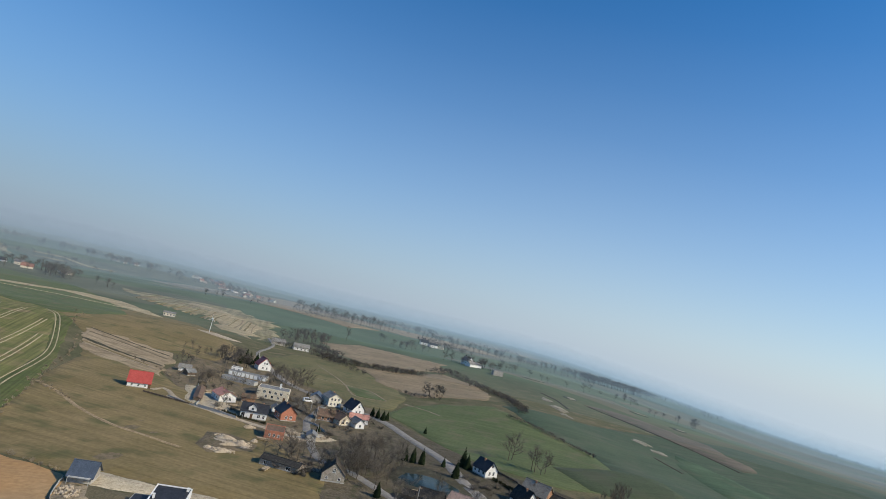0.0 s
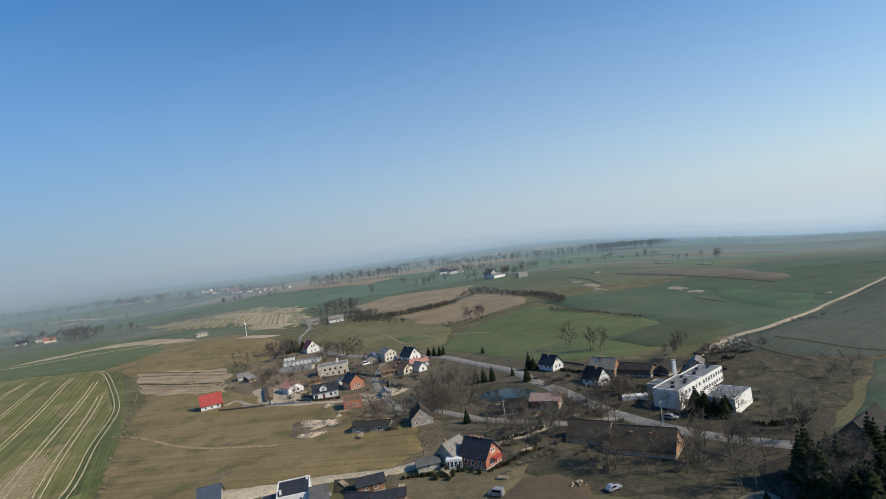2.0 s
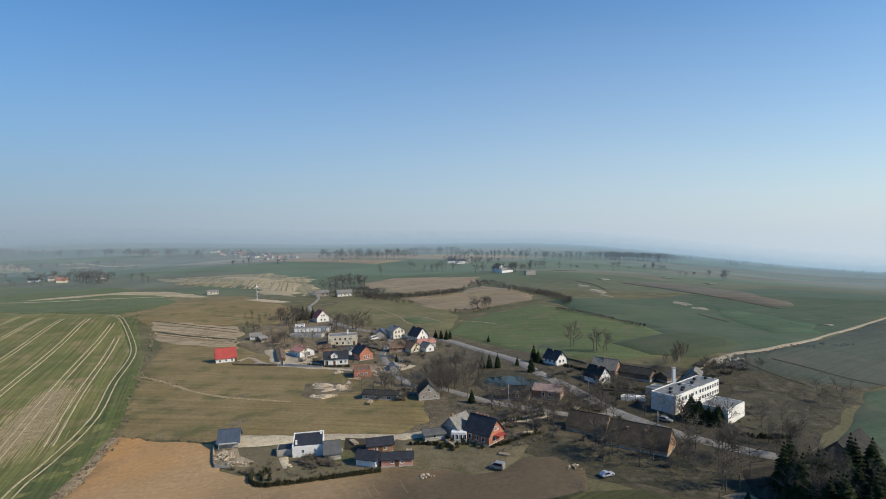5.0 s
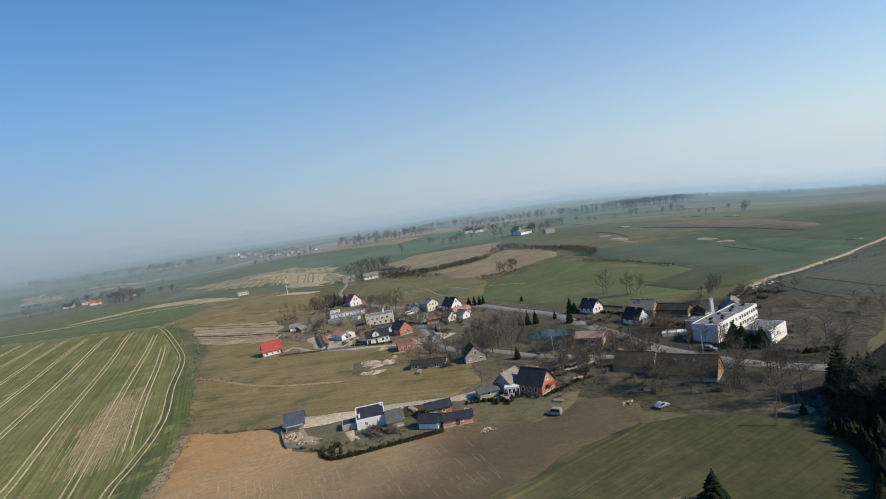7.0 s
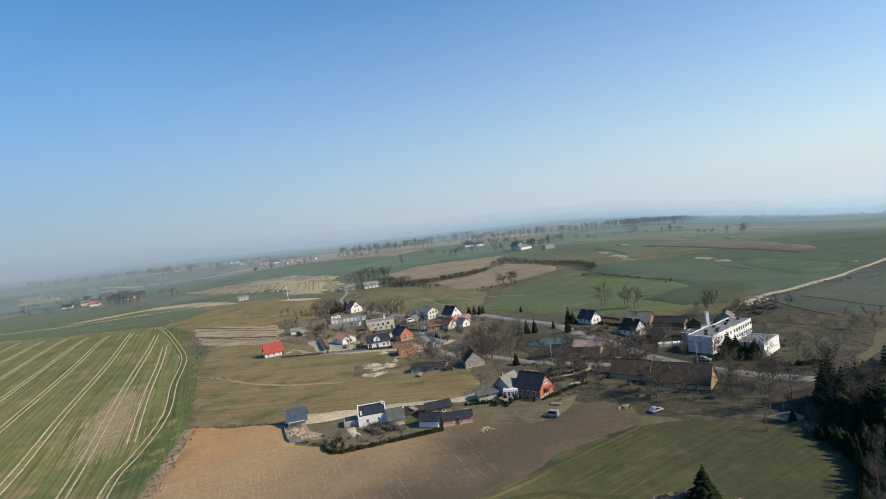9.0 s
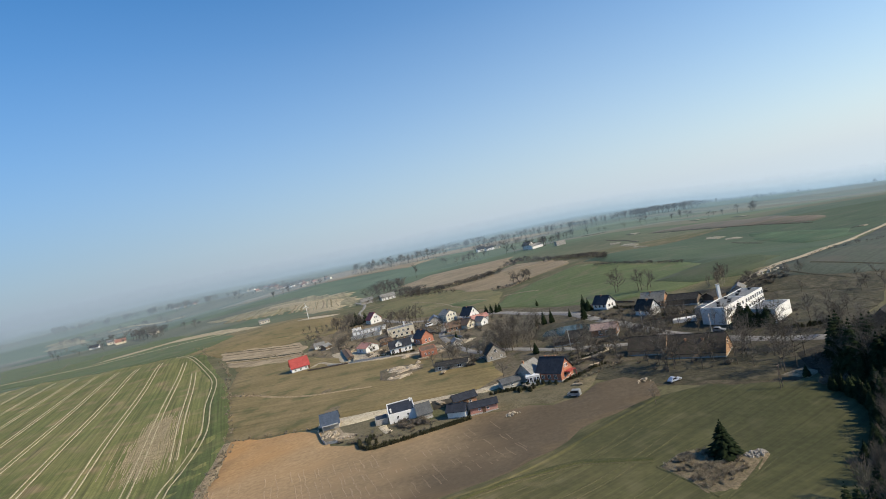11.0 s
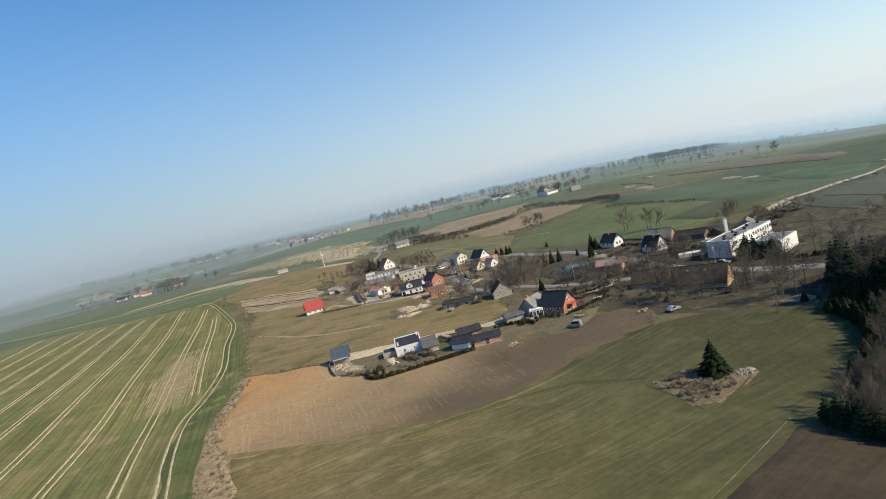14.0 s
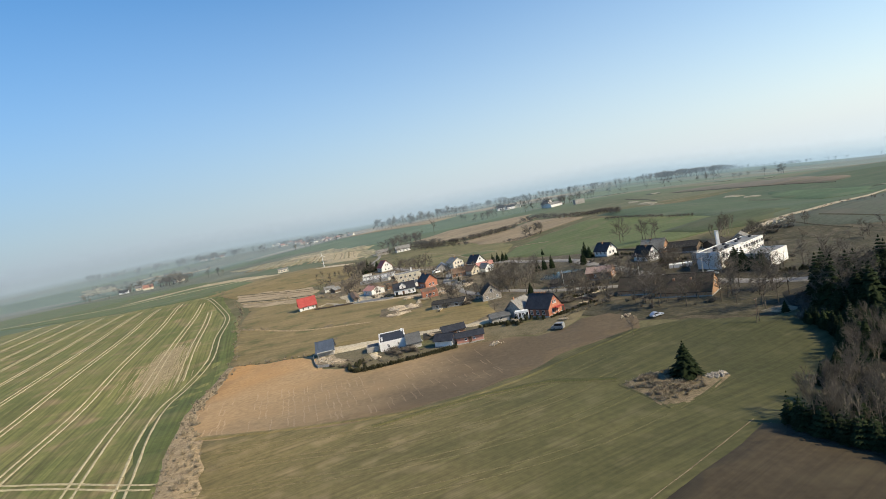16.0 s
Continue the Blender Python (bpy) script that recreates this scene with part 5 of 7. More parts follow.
def shrub_mesh(seed, tall, wide, count, material, thin=0.03):
    rng = random.Random(seed)
    bm = bmesh.new()
    for _ in range(count):
        a, r = rng.uniform(0, 6.283), rng.uniform(0, 0.25) * wide
        p = Vector((r * math.cos(a), r * math.sin(a), -0.1))
        d = Vector((rng.gauss(0, 0.5), rng.gauss(0, 0.5), 1)).normalized()
        for k in range(3):
            q = p + d * tall * rng.uniform(0.2, 0.4)
            tube(bm, p, q, thin * (1.3 - 0.3 * k), thin * (1 - 0.3 * k), 3)
            for _ in range(2):
                tube(bm, q, q + Vector((rng.gauss(0, 1), rng.gauss(0, 1), rng.uniform(0, 1))).normalized() * wide * 0.22, thin * 0.7, thin * 0.4, 3)
            p, d = q, (d + Vector((rng.gauss(0, 0.4), rng.gauss(0, 0.4), 0))).normalized()
    return mesh_of(bm, "shrub", material)


def far_tree_meshes(seed, tall):
    """A simpler bare tree for woods and rows far off."""
    return bare_tree(seed, tall, 0.25, 0.6, thin=0.075, depth=2, spray=5)


def joined(name, meshes_and_poses, materials, label, category, smooth=False):
    """One object out of many copies of some meshes."""
    verts, faces, at = [], [], 0
    for me, m in meshes_and_poses:
        n = len(me.vertices)
        co = np.empty(n * 3, dtype=np.float32)
        me.vertices.foreach_get("co", co)
        r = np.array(m.to_3x3())
        verts.append(co.reshape(-1, 3) @ r.T + np.array(m.translation))
        faces.extend([[i + at for i in p.vertices] for p in me.polygons])
        at += n
    me = bpy.data.meshes.new(name)
    me.from_pydata(np.concatenate(verts).tolist(), [], faces)
    me.materials.append(materials)
    return tagged(new(name, me), label, category, "", "stuff")


FAR_OAKS = [far_tree_meshes(s, 10.0) for s in (31, 32, 33)]
FAR_SPOTS = []


def far_tree(x, y, tall, fat=1.0):
    FAR_SPOTS.append((x, y, tall, fat))


OAKS = [bare_tree(s, 10.0, 0.28, 0.6, thin=0.016, spray=3) for s in (3, 11, 27)]
POPLARS = [bare_tree(s, 10.0, 0.2, 0.32, thin=0.016, spray=3) for s in (5, 8)]
BIRCHES = [bare_tree(s, 8.0, 0.25, 0.35, twig_material=YOUNG, depth=3) for s in (14, 21)]
SPRUCES = [spruce_meshes(s, 10.0, w) for s, w in ((2, 5.6), (9, 6.4), (17, 4.8))]
YOUNG_SPRUCES = [spruce_meshes(s, 10.0, w, tiers=8) for s, w in ((52, 6.0), (53, 5.2))]
TUFTS = shrub_mesh(44, 1.4, 2.4, 14, TUFT, 0.07)
SMALL_TUFTS = [shrub_mesh(s, 1.2, 1.6, 8, TUFT, 0.06) for s in (71, 72, 73)]
SHRUBS = [shrub_mesh(s, 1.6, 2.4, 15, YOUNG, 0.06) for s in (4, 6)] + [shrub_mesh(s, 1.6, 2.4, 15, TWIG, 0.06) for s in (15, 16)]


def tree(kind, x, y, tall, name, label, group="", category="tree", full=10.0, spin=None, sink=0.0, fat=1.0):
    """A tree of one of the kinds, set on the land at its height."""
    s = tall / full
    root = thing(name, pose(x, y, height(x, y) - sink, 0, 0, random.uniform(0, 360) if spin is None else spin) @ Matrix.Diagonal((s * fat, s * fat, s, 1)), label, category, group)
    for n, me in zip(("trunk", "crown"), kind):
        ob = new(n, me)
        ob.parent = root
    return root


def shrub(x, y, tall, kind, name="shrub", label="bare brown shrub on the field edge", group="", fat=1.0):
    ob = new(name, SHRUBS[kind])
    s = tall / 1.6
    ob.matrix_world = pose(x, y, height(x, y), 0, 0, random.uniform(0, 360)) @ Matrix.Diagonal((s * fat, s * fat, s, 1))
    return tagged(ob, label, "shrub", group)


SCRUB = []


def scrub(x, y, tall, fat=1.0):
    """A bush that joins the village's undergrowth."""
    s = tall / 1.6
    SCRUB.append((SHRUBS[random.randrange(4)], pose(x, y, height(x, y), 0, 0, random.uniform(0, 360)) @ Matrix.Diagonal((s * fat, s * fat, s, 1))))


def inside(outline):
    """A random place inside an outline."""
    xs, ys = [p[0] for p in outline], [p[1] for p in outline]
    while True:
        x, y = random.uniform(min(xs), max(xs)), random.uniform(min(ys), max(ys))
        hit = False
        for (ax, ay), (bx, by) in zip(outline, outline[1:] + outline[:1]):
            if (ay > y) != (by > y) and x < (bx - ax) * (y - ay) / (by - ay) + ax:
                hit = not hit
        if hit:
            return x, y


def along(points, step, sway):
    for q in curve_through(points, step):
        yield q.x + random.uniform(-sway, sway), q.y + random.uniform(-sway, sway)


# the wood beside the meadow
WOOD, YOUNG_STAND = "wood beside the meadow", "young trees at the wood's edge"
for n in range(74):
    x, y = inside([(76, 117), (78, 127), (85, 131), (98, 127), (114, 112), (114, 98), (90, 103), (80, 109)])
    tree(SPRUCES[n % 3], x, y, random.uniform(9.5, 13.5), "spruce", "dark spruce in the dense wood", WOOD, fat=1.3)
for n in range(16):
    x, y = inside([(73, 118), (77, 127), (88, 129), (90, 114), (80, 110)])
    tree(random.choice(OAKS + POPLARS), x, y, random.uniform(8, 12), "wood_tree", "bare tree among the spruces of the wood", WOOD)
EDGE = [(73, 105), (65, 92), (54.5, 80), (44.5, 71.5), (43, 67), (47, 59), (60, 64), (72, 80), (82, 103)]
CLEARING = (67, 82, 5.5)
for n in range(130):
    x, y = inside(EDGE)
    if math.dist((x, y), CLEARING[:2]) > CLEARING[2]:
        tree(random.choice(BIRCHES), x, y, random.uniform(4.2, 7.2), "young_tree", "young bare tree with a pale slender trunk at the wood's edge", YOUNG_STAND, full=8.0, fat=0.62)
for n in range(60):
    x, y = inside(EDGE)
    if math.dist((x, y), CLEARING[:2]) > CLEARING[2]:
        shrub(x, y, random.uniform(0.9, 2.2), 2 + random.randrange(2), label="bare brown brushwood at the wood's edge", group="brushwood at the wood")
for n in range(190):
    x, y = inside(EDGE if n % 2 else [(73, 105), (65, 92), (54.5, 80), (44, 71.5), (42, 68), (46, 60), (53, 62), (60, 76), (70, 92), (78, 104)])
    if math.dist((x, y), CLEARING[:2]) > CLEARING[2]:
        tree(YOUNG_SPRUCES[n % 2], x, y, random.uniform(2.4, 4.8), "young_spruce", "dark young spruce between the young trees", WOOD, fat=1.25)
for x, y in along([(42, 69), (44, 64), (47.5, 58), (52, 50)], 0.55, 1.0):
    tree(random.choice(YOUNG_SPRUCES), x, y, random.uniform(3.6, 6.0), "young_spruce", "dark young spruce on the wood's sunless side", WOOD, fat=1.3)
field("wood_clearing", [(62, 80), (64, 85), (68, 87), (72, 84), (71, 79), (66, 77)], DRY, "sunlit clearing of dry grass in the young stand", lift=0.36, cell=6, ragged=1.2)
for n in range(30):
    x, y = inside([(74, 82), (62, 65), (54, 58), (74, 52), (92, 84), (96, 102), (84, 103)])
    tree(SPRUCES[n % 3], x, y, random.uniform(4.0, 6.5), "spruce", "dark spruce in the dense wood", WOOD, fat=1.2)
for n in range(46):
    x, y = inside([(72, 113), (72, 106), (78, 102), (96, 101), (92, 112), (78, 117)])
    tree(SPRUCES[n % 3], x, y, random.uniform(3.0, 6.5), "spruce", "dark spruce at the wood's edge", WOOD, fat=1.25)
for n in range(30):
    x, y = inside([(54, 61), (55, 42), (72, 40), (74, 58)])
    tree(SPRUCES[n % 3], x, y, random.uniform(4, 6.5), "wood_spruce", "dark spruce in the dense wood", WOOD, fat=1.2)
for n in range(26):
    x, y = inside([(50.5, 60), (53, 42), (60, 40), (60, 62)])
    tree(random.choice(BIRCHES), x, y, random.uniform(4, 7), "young_tree", "young bare tree with a pale slender trunk at the wood's edge", YOUNG_STAND, full=8.0, fat=0.62)
for x, y in along([(69, 116), (74, 112), (80, 107), (90, 103)], 0.8, 1.3):
    shrub(x, y, random.uniform(1.6, 2.6), 2 + random.randrange(2), label="dark bare brushwood below the wood", group="brushwood at the wood")
for x, y in along([(70, 117), (73, 113), (79, 108), (92, 102.5)], 0.7, 1.0):
    tree(random.choice(YOUNG_SPRUCES), x, y, random.uniform(2.0, 4.2), "spruce", "small dark spruce at the wood's foot", WOOD, fat=1.3)
for n in range(34):
    x, y = inside([(71, 118), (78, 117), (82, 130), (77, 133), (73, 127)])
    shrub(x, y, random.uniform(1.0, 2.6), 2 + random.randrange(2), label="dark bare brushwood below the wood", group="brushwood at the wood")
for n in range(8):
    x, y = inside([(74, 119), (79, 118), (82, 128), (77, 128)])
    tree(SPRUCES[n % 3], x, y, random.uniform(6, 11), "spruce", "dark spruce at the wood's corner", WOOD, fat=1.3)
tree(SPRUCES[1], 68, 122.4, 3.2, "spruce", "small dark spruce at the meadow's edge", fat=1.2)
tree(SPRUCES[1], 34.1, 92.8, 7.7, "lone_spruce", "lone dark spruce on a patch of rough grass", fat=1.5)

# trees of the village
VILLAGE_TREES = ((17.9, 187, 9), (26.4, 165, 10), (27.7, 162.5, 10), (36.2, 175, 8), (41.5, 173, 11), (43.9, 150, 9), (45.2, 147, 10), (32.1, 125.6, 5), (-2.3, 175, 5.5), (40.7, 156, 7), (10.6, 201, 8), (1.4, 206, 8), (51.2, 142, 9), (65.3, 146, 10), (47, 151, 9), (74.7, 147, 9), (74.3, 141.5, 10), (75.2, 134.7, 10), (69.5, 128.4, 9), (66, 129.4, 8), (65.7, 127.5, 9.5), (64.6, 143.8, 9), (62.2, 135.5, 7), (56, 146, 9), (60, 140, 8), (70, 152, 9))
for x, y, s in VILLAGE_TREES:
    tree(random.choice(OAKS), x, y, s, "bare_tree", "bare grey-brown broadleaved tree in the village", "village trees", fat=1.0)
for outline, count, lo, hi in (
    ([(14, 205), (22, 232), (6, 240), (-8, 232), (-4, 216), (6, 206)], 44, 5, 9),
    ([(-30, 212), (-12, 214), (-14, 226), (-28, 226)], 14, 5, 8),
    ([(66, 142), (74, 134), (86, 144), (104, 154), (108, 166), (96, 162), (82, 152)], 13, 6, 9.5),
    ([(36, 148), (58, 138), (66, 140), (62, 147), (42, 156)], 7, 6, 9),
    ([(64, 183), (72, 200), (64, 206), (60, 192)], 12, 5, 8),
    ([(-118, 412), (-104, 404), (-92, 396), (-84, 372), (-92, 362), (-104, 380)], 26, 6, 10),
    ([(-70, 372), (-40, 360), (-48, 340), (-68, 358)], 16, 6, 9),
    ([(-100, 560), (-130, 600), (-112, 720), (-84, 690), (-80, 600)], 40, 8, 13),
    ([(104, 205), (120, 222), (132, 232), (126, 212), (112, 196)], 5, 3, 6),
    ([(50, 190), (56, 202), (66, 206), (62, 194)], 8, 5, 8),
    ([(-30, 300), (0, 300), (4, 280), (-24, 268)], 12, 4, 7),
    ([(112, 178), (135, 200), (150, 200), (124, 170)], 9, 3, 5),
    ([(10, 175), (20, 196), (44, 176), (36, 168)], 15, 5, 9),
    ([(-100, 305), (-84, 300), (-86, 322), (-104, 326)], 10, 4, 6),
    ([(-128, 372), (-118, 345), (-108, 330), (-106, 345), (-118, 375)], 9, 3, 6),
    ([(-102, 330), (-84, 336), (-74, 322), (-88, 312)], 12, 4, 7),
    ([(94, 208), (104, 222), (114, 224), (110, 210)], 8, 4, 7),
    ([(30, 186), (44, 178), (58, 170), (62, 176), (50, 190), (36, 194)], 7, 5, 8),
):
    for n in range(count):
        x, y = inside(outline)
        if y > 338 and x < -60:
            far_tree(x, y, random.uniform(lo, hi))
            continue
        tree(random.choice(OAKS + OAKS + POPLARS), x, y, random.uniform(lo, hi), "bare_tree", "bare grey-brown broadleaved tree in the village", "village trees")
for n in range(9):
    x, y = inside([(62, 182), (66, 172), (80, 160), (92, 158), (96, 164), (86, 168), (74, 178), (66, 188)])
    tree(random.choice(OAKS), x, y, random.uniform(5.5, 9), "roadside_tree", "bare dark tree beside the road before the school", "trees before the school")
for n in range(16):
    x, y = inside([(24, 182), (50, 172), (58, 182), (44, 210), (30, 208)])
    tree(random.choice(OAKS), x, y, random.uniform(5, 8), "garden_tree", "bare dark tree in the gardens by the pond", "trees by the pond")
for x, y in ((63.7, 270), (65.5, 272), (71.8, 258), (74.4, 253), (77, 256), (72.6, 256)):
    tree(random.choice(OAKS + POPLARS), x, y, random.uniform(7, 11), "bare_tree", "tall thin bare tree at the field's edge", "field trees")
for x, y in along([(-70, 374), (-56, 378), (-46, 376)], 2.4, 0.6):
    tree(random.choice(POPLARS), x, y, random.uniform(6, 9), "bare_tree", "slender bare tree in a row behind the garages", "row behind the garages")
for x, y in along([(92, 224), (98, 229), (104, 234)], 1.5, 1.6):
    tree(random.choice(BIRCHES), x, y, random.uniform(6, 9), "bare_tree", "slender bare tree beside the dirt track", "row beside the dirt track", full=8.0, fat=0.5)
for x, y, s in ((18.9, 237.6, 6), (21.9, 237, 6.5), (25.3, 236.2, 6.5), (37.7, 226, 7), (41.5, 242, 8), (43, 240, 6), (27.1, 300, 4), (2, 316, 6), (5, 313, 6), (7, 316, 5), (-1, 318, 5.5), (-92, 398, 9), (-95, 400, 10), (-89, 404, 8), (-97, 394, 8), (12, 196, 5), (-19, 262, 4), (33.7, 237.4, 4)):
    tree(random.choice(SPRUCES), x, y, s, "spruce", "dark spruce among the village houses", "village spruces", fat=1.15)

for x, y, s in ((78.6, 173.6, 8.8), (80.4, 172.2, 8.0), (79.4, 175.4, 7.6), (84.0, 168.6, 6.8), (85.6, 170.4, 6.4), (82.6, 170.6, 6.0)):
    tree(random.choice(SPRUCES), x, y, s, "spruce", "broad dark spruce before the school wall", "village spruces", fat=1.55)
for x, y in along([(-130, 387), (-122, 384), (-113, 384), (-107, 402), (-99, 398)], 3.4, 2.0):
    tree(random.choice(BIRCHES), x, y, random.uniform(6, 9), "birch", "slender birch with a pale trunk beside the gardens", "birches by the gardens", full=8.0, fat=0.6)

# far belts, rows and clumps
for points, step, sway, lo, hi in (
    ([(-68, 540), (-50, 524), (-33, 523), (-16, 531), (1, 539), (22, 557)], 0.42, 5.5, 1.6, 5.0),
    ([(-90, 590), (-70, 575), (-55, 558)], 1.0, 6, 3, 6),
    ([(-72, 520), (-44, 496), (-20, 470)], 2.2, 3, 2, 4),
    ([(35, 592), (51, 628), (66, 594), (80, 549), (92, 510)], 0.8, 8, 1.6, 4.6),
    ([(11, 415), (24, 408), (38, 406)], 0.9, 1.8, 1.2, 2.8),
    ([(92, 526), (93, 450), (91, 390)], 0.9, 3.5, 2, 4),
    ([(78, 372), (94, 349), (105, 330), (114, 309)], 0.6, 1.0, 1.0, 2.2),
    ([(118, 233), (140, 240), (172, 258), (200, 270)], 2.6, 1.6, 0.8, 1.8),
    ([(-112, 560), (-96, 560), (-70, 540), (-60, 520)], 2.0, 4, 2.5, 5),
):
    for x, y in along(points, step, sway):
        far_tree(x, y, random.uniform(lo, hi), 1.7)
for n in range(26):
    far_tree(-100 + random.uniform(-22, 30), 535 + random.uniform(-8, 22), random.uniform(2.5, 6), 1.4)
for n in range(10):
    far_tree(30 + random.uniform(-8, 10), 424 + random.uniform(-6, 6), random.uniform(4, 9), 1.3)
tree(OAKS[0], -75, 737, 18, "bare_tree", "lone bare tree on a far field", fat=0.8)
for points, step, lo, hi in (
    ([(-220, 1074), (-130, 1050), (-48, 1074)], 4.2, 14, 22),
    ([(23, 1109), (83, 1108), (166, 1104)], 4.6, 13, 20),
    ([(166, 1104), (201, 1090), (384, 1210)], 6, 12, 18),
):
    for x, y in along(points, step, 4):
        far_tree(x, y, random.uniform(lo, hi), 0.7)
for points, count, lo, hi, sway in (
    ([(340, 1190), (580, 1400)], 110, 14, 19, 22),
    ([(-512, 817), (-444, 760), (-414, 745)], 26, 9, 18, 10),
    ([(-600, 850), (-540, 860)], 14, 8, 15, 20),
    ([(-800, 1000), (-640, 960)], 10, 9, 14, 30),
    ([(-1000, 1330), (-820, 1420)], 16, 13, 20, 24),
    ([(-800, 2060), (-380, 1400)], 70, 9, 16, 50),
    ([(-1040, 1880), (-930, 1930)], 22, 10, 20, 40),
    ([(58, 760), (118, 740)], 20, 8, 13, 12),
    ([(20, 995), (66, 990)], 12, 9, 13, 8),
    ([(-300, 1900), (300, 1600)], 60, 8, 12, 70),
    ([(-70, 1480), (40, 1460)], 22, 15, 22, 20),
    ([(500, 1700), (1300, 1500)], 50, 7, 11, 120),
):
    for n in range(count):
        f = random.random()
        x, y = points[0][0] + (points[1][0] - points[0][0]) * f + random.uniform(-sway, sway), points[0][1] + (points[1][1] - points[0][1]) * f + random.uniform(-sway, sway)
        far_tree(x, y, random.uniform(lo, hi), 1.2)

for x, y, count, wide in ((-1475, 1935, 6, 12), (-1357, 1827, 5, 10), (-1284, 1802, 12, 24), (-1160, 1737, 8, 14), (-1089, 1763, 12, 22), (-1024, 1772, 14, 24), (-962, 1772, 7, 14), (-895, 1742, 22, 34), (-808, 1728, 10, 22), (-714, 1687, 6, 16)):
    for k in range(count):
        far_tree(x + random.uniform(-wide, wide), y + random.uniform(-wide, wide), random.uniform(16, 26), 1.0)
for n in range(22):
    r, b = random.uniform(800, 2300), radians(random.uniform(-38, 34))
    cx, cy, turn, half = r * math.sin(b), r * math.cos(b), random.uniform(-0.5, 0.5), random.uniform(20, 110)
    for k in range(random.randrange(5, 13)):
        f = random.uniform(-half, half)
        far_tree(cx + f * math.cos(turn) + random.uniform(-6, 6), cy + f * math.sin(turn) + random.uniform(-6, 6), random.uniform(5, 13), 1.3)

far_parts = [(FAR_OAKS[n % 3], pose(x, y, height(x, y), 0, 0, random.uniform(0, 360)) @ Matrix.Diagonal((s * fat / 10, s * fat / 10, s / 10, 1))) for n, (x, y, s, fat) in enumerate(FAR_SPOTS)]
joined("far_tree_trunks", [(k[0], m) for k, m in far_parts], BARK, "trunks of bare trees in far belts and rows", "trees")
joined("far_tree_crowns", [(k[1], m) for k, m in far_parts], FAR_TWIG, "bare crowns of far belts, rows and woods", "trees")

# shrubs along the field edges
edge = []
for points, step, sway in (
    ([(-103, 182), (-112, 205), (-126, 238), (-140, 268), (-152, 300), (-182, 360)], 3.5, 1.6),
    ([(-100, 175), (-88, 128), (-74, 100), (-62, 76)], 2.2, 2.2),
    ([(-100, 178), (-84, 173), (-70, 168)], 2.2, 1.0),
    ([(17, 153), (23, 158), (31, 162)], 1.6, 0.7),
    ([(-138, 335), (-110, 316), (-92, 296)], 3, 2),
    ([(-132, 248), (-118, 240), (-108, 233)], 1.2, 1.6),
    ([(-256, 470), (-224, 425), (-200, 380)], 4, 4),
):
    for x, y in along(points, step, sway):
        edge.append((SHRUBS[random.randrange(4)], x, y, random.uniform(0.5, 1.3)))
for n in range(230):
    x, y = inside([(-103, 178), (-94, 137), (-82, 107), (-71, 82), (-58, 52), (-48, 46), (-58, 75), (-72, 101), (-85, 126), (-100, 177)])
    edge.append((SMALL_TUFTS[n % 3], x, y, random.uniform(0.5, 1.2)))
joined("field_edge_scrub", [(me, pose(x, y, height(x, y), 0, 0, random.uniform(0, 360)) @ Matrix.Scale(s / 1.6, 4)) for me, x, y, s in edge], TUFT, "low dry brown scrub along the field edges", "scrub")
for n in range(130):
    x, y = inside([(22.4, 93.3), (27, 96.8), (30.2, 97.2), (36.4, 92), (35.4, 87), (30, 82), (26.2, 81.6), (24, 87)])
    s = random.uniform(0.5, 1.25)
    ob = new("grass_tuft", TUFTS)
    ob.matrix_world = pose(x, y, height(x, y) + 0.15, 0, 0, random.uniform(0, 360)) @ Matrix.Scale(s / 1.6, 4)
    tagged(ob, "tuft of dry tall grass on the rough patch", "grass", "rough patch growth")
for n in range(60):
    x, y = inside([(-56, 148), (-40, 141), (-26, 144), (-20, 148), (-28, 152), (-50, 152)])
    shrub(x, y, random.uniform(0.4, 1.0), random.randrange(4), label="small bare garden shrub", group="garden shrubs")
for n in range(120):
    x, y = inside([(14, 168), (34, 150), (60, 138), (80, 145), (112, 165), (96, 200), (60, 196), (36, 205), (14, 212)])
    scrub(x, y, random.uniform(0.6, 1.8))



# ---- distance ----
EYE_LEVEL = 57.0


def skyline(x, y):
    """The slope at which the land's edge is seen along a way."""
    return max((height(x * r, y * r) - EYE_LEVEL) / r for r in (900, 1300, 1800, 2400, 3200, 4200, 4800))


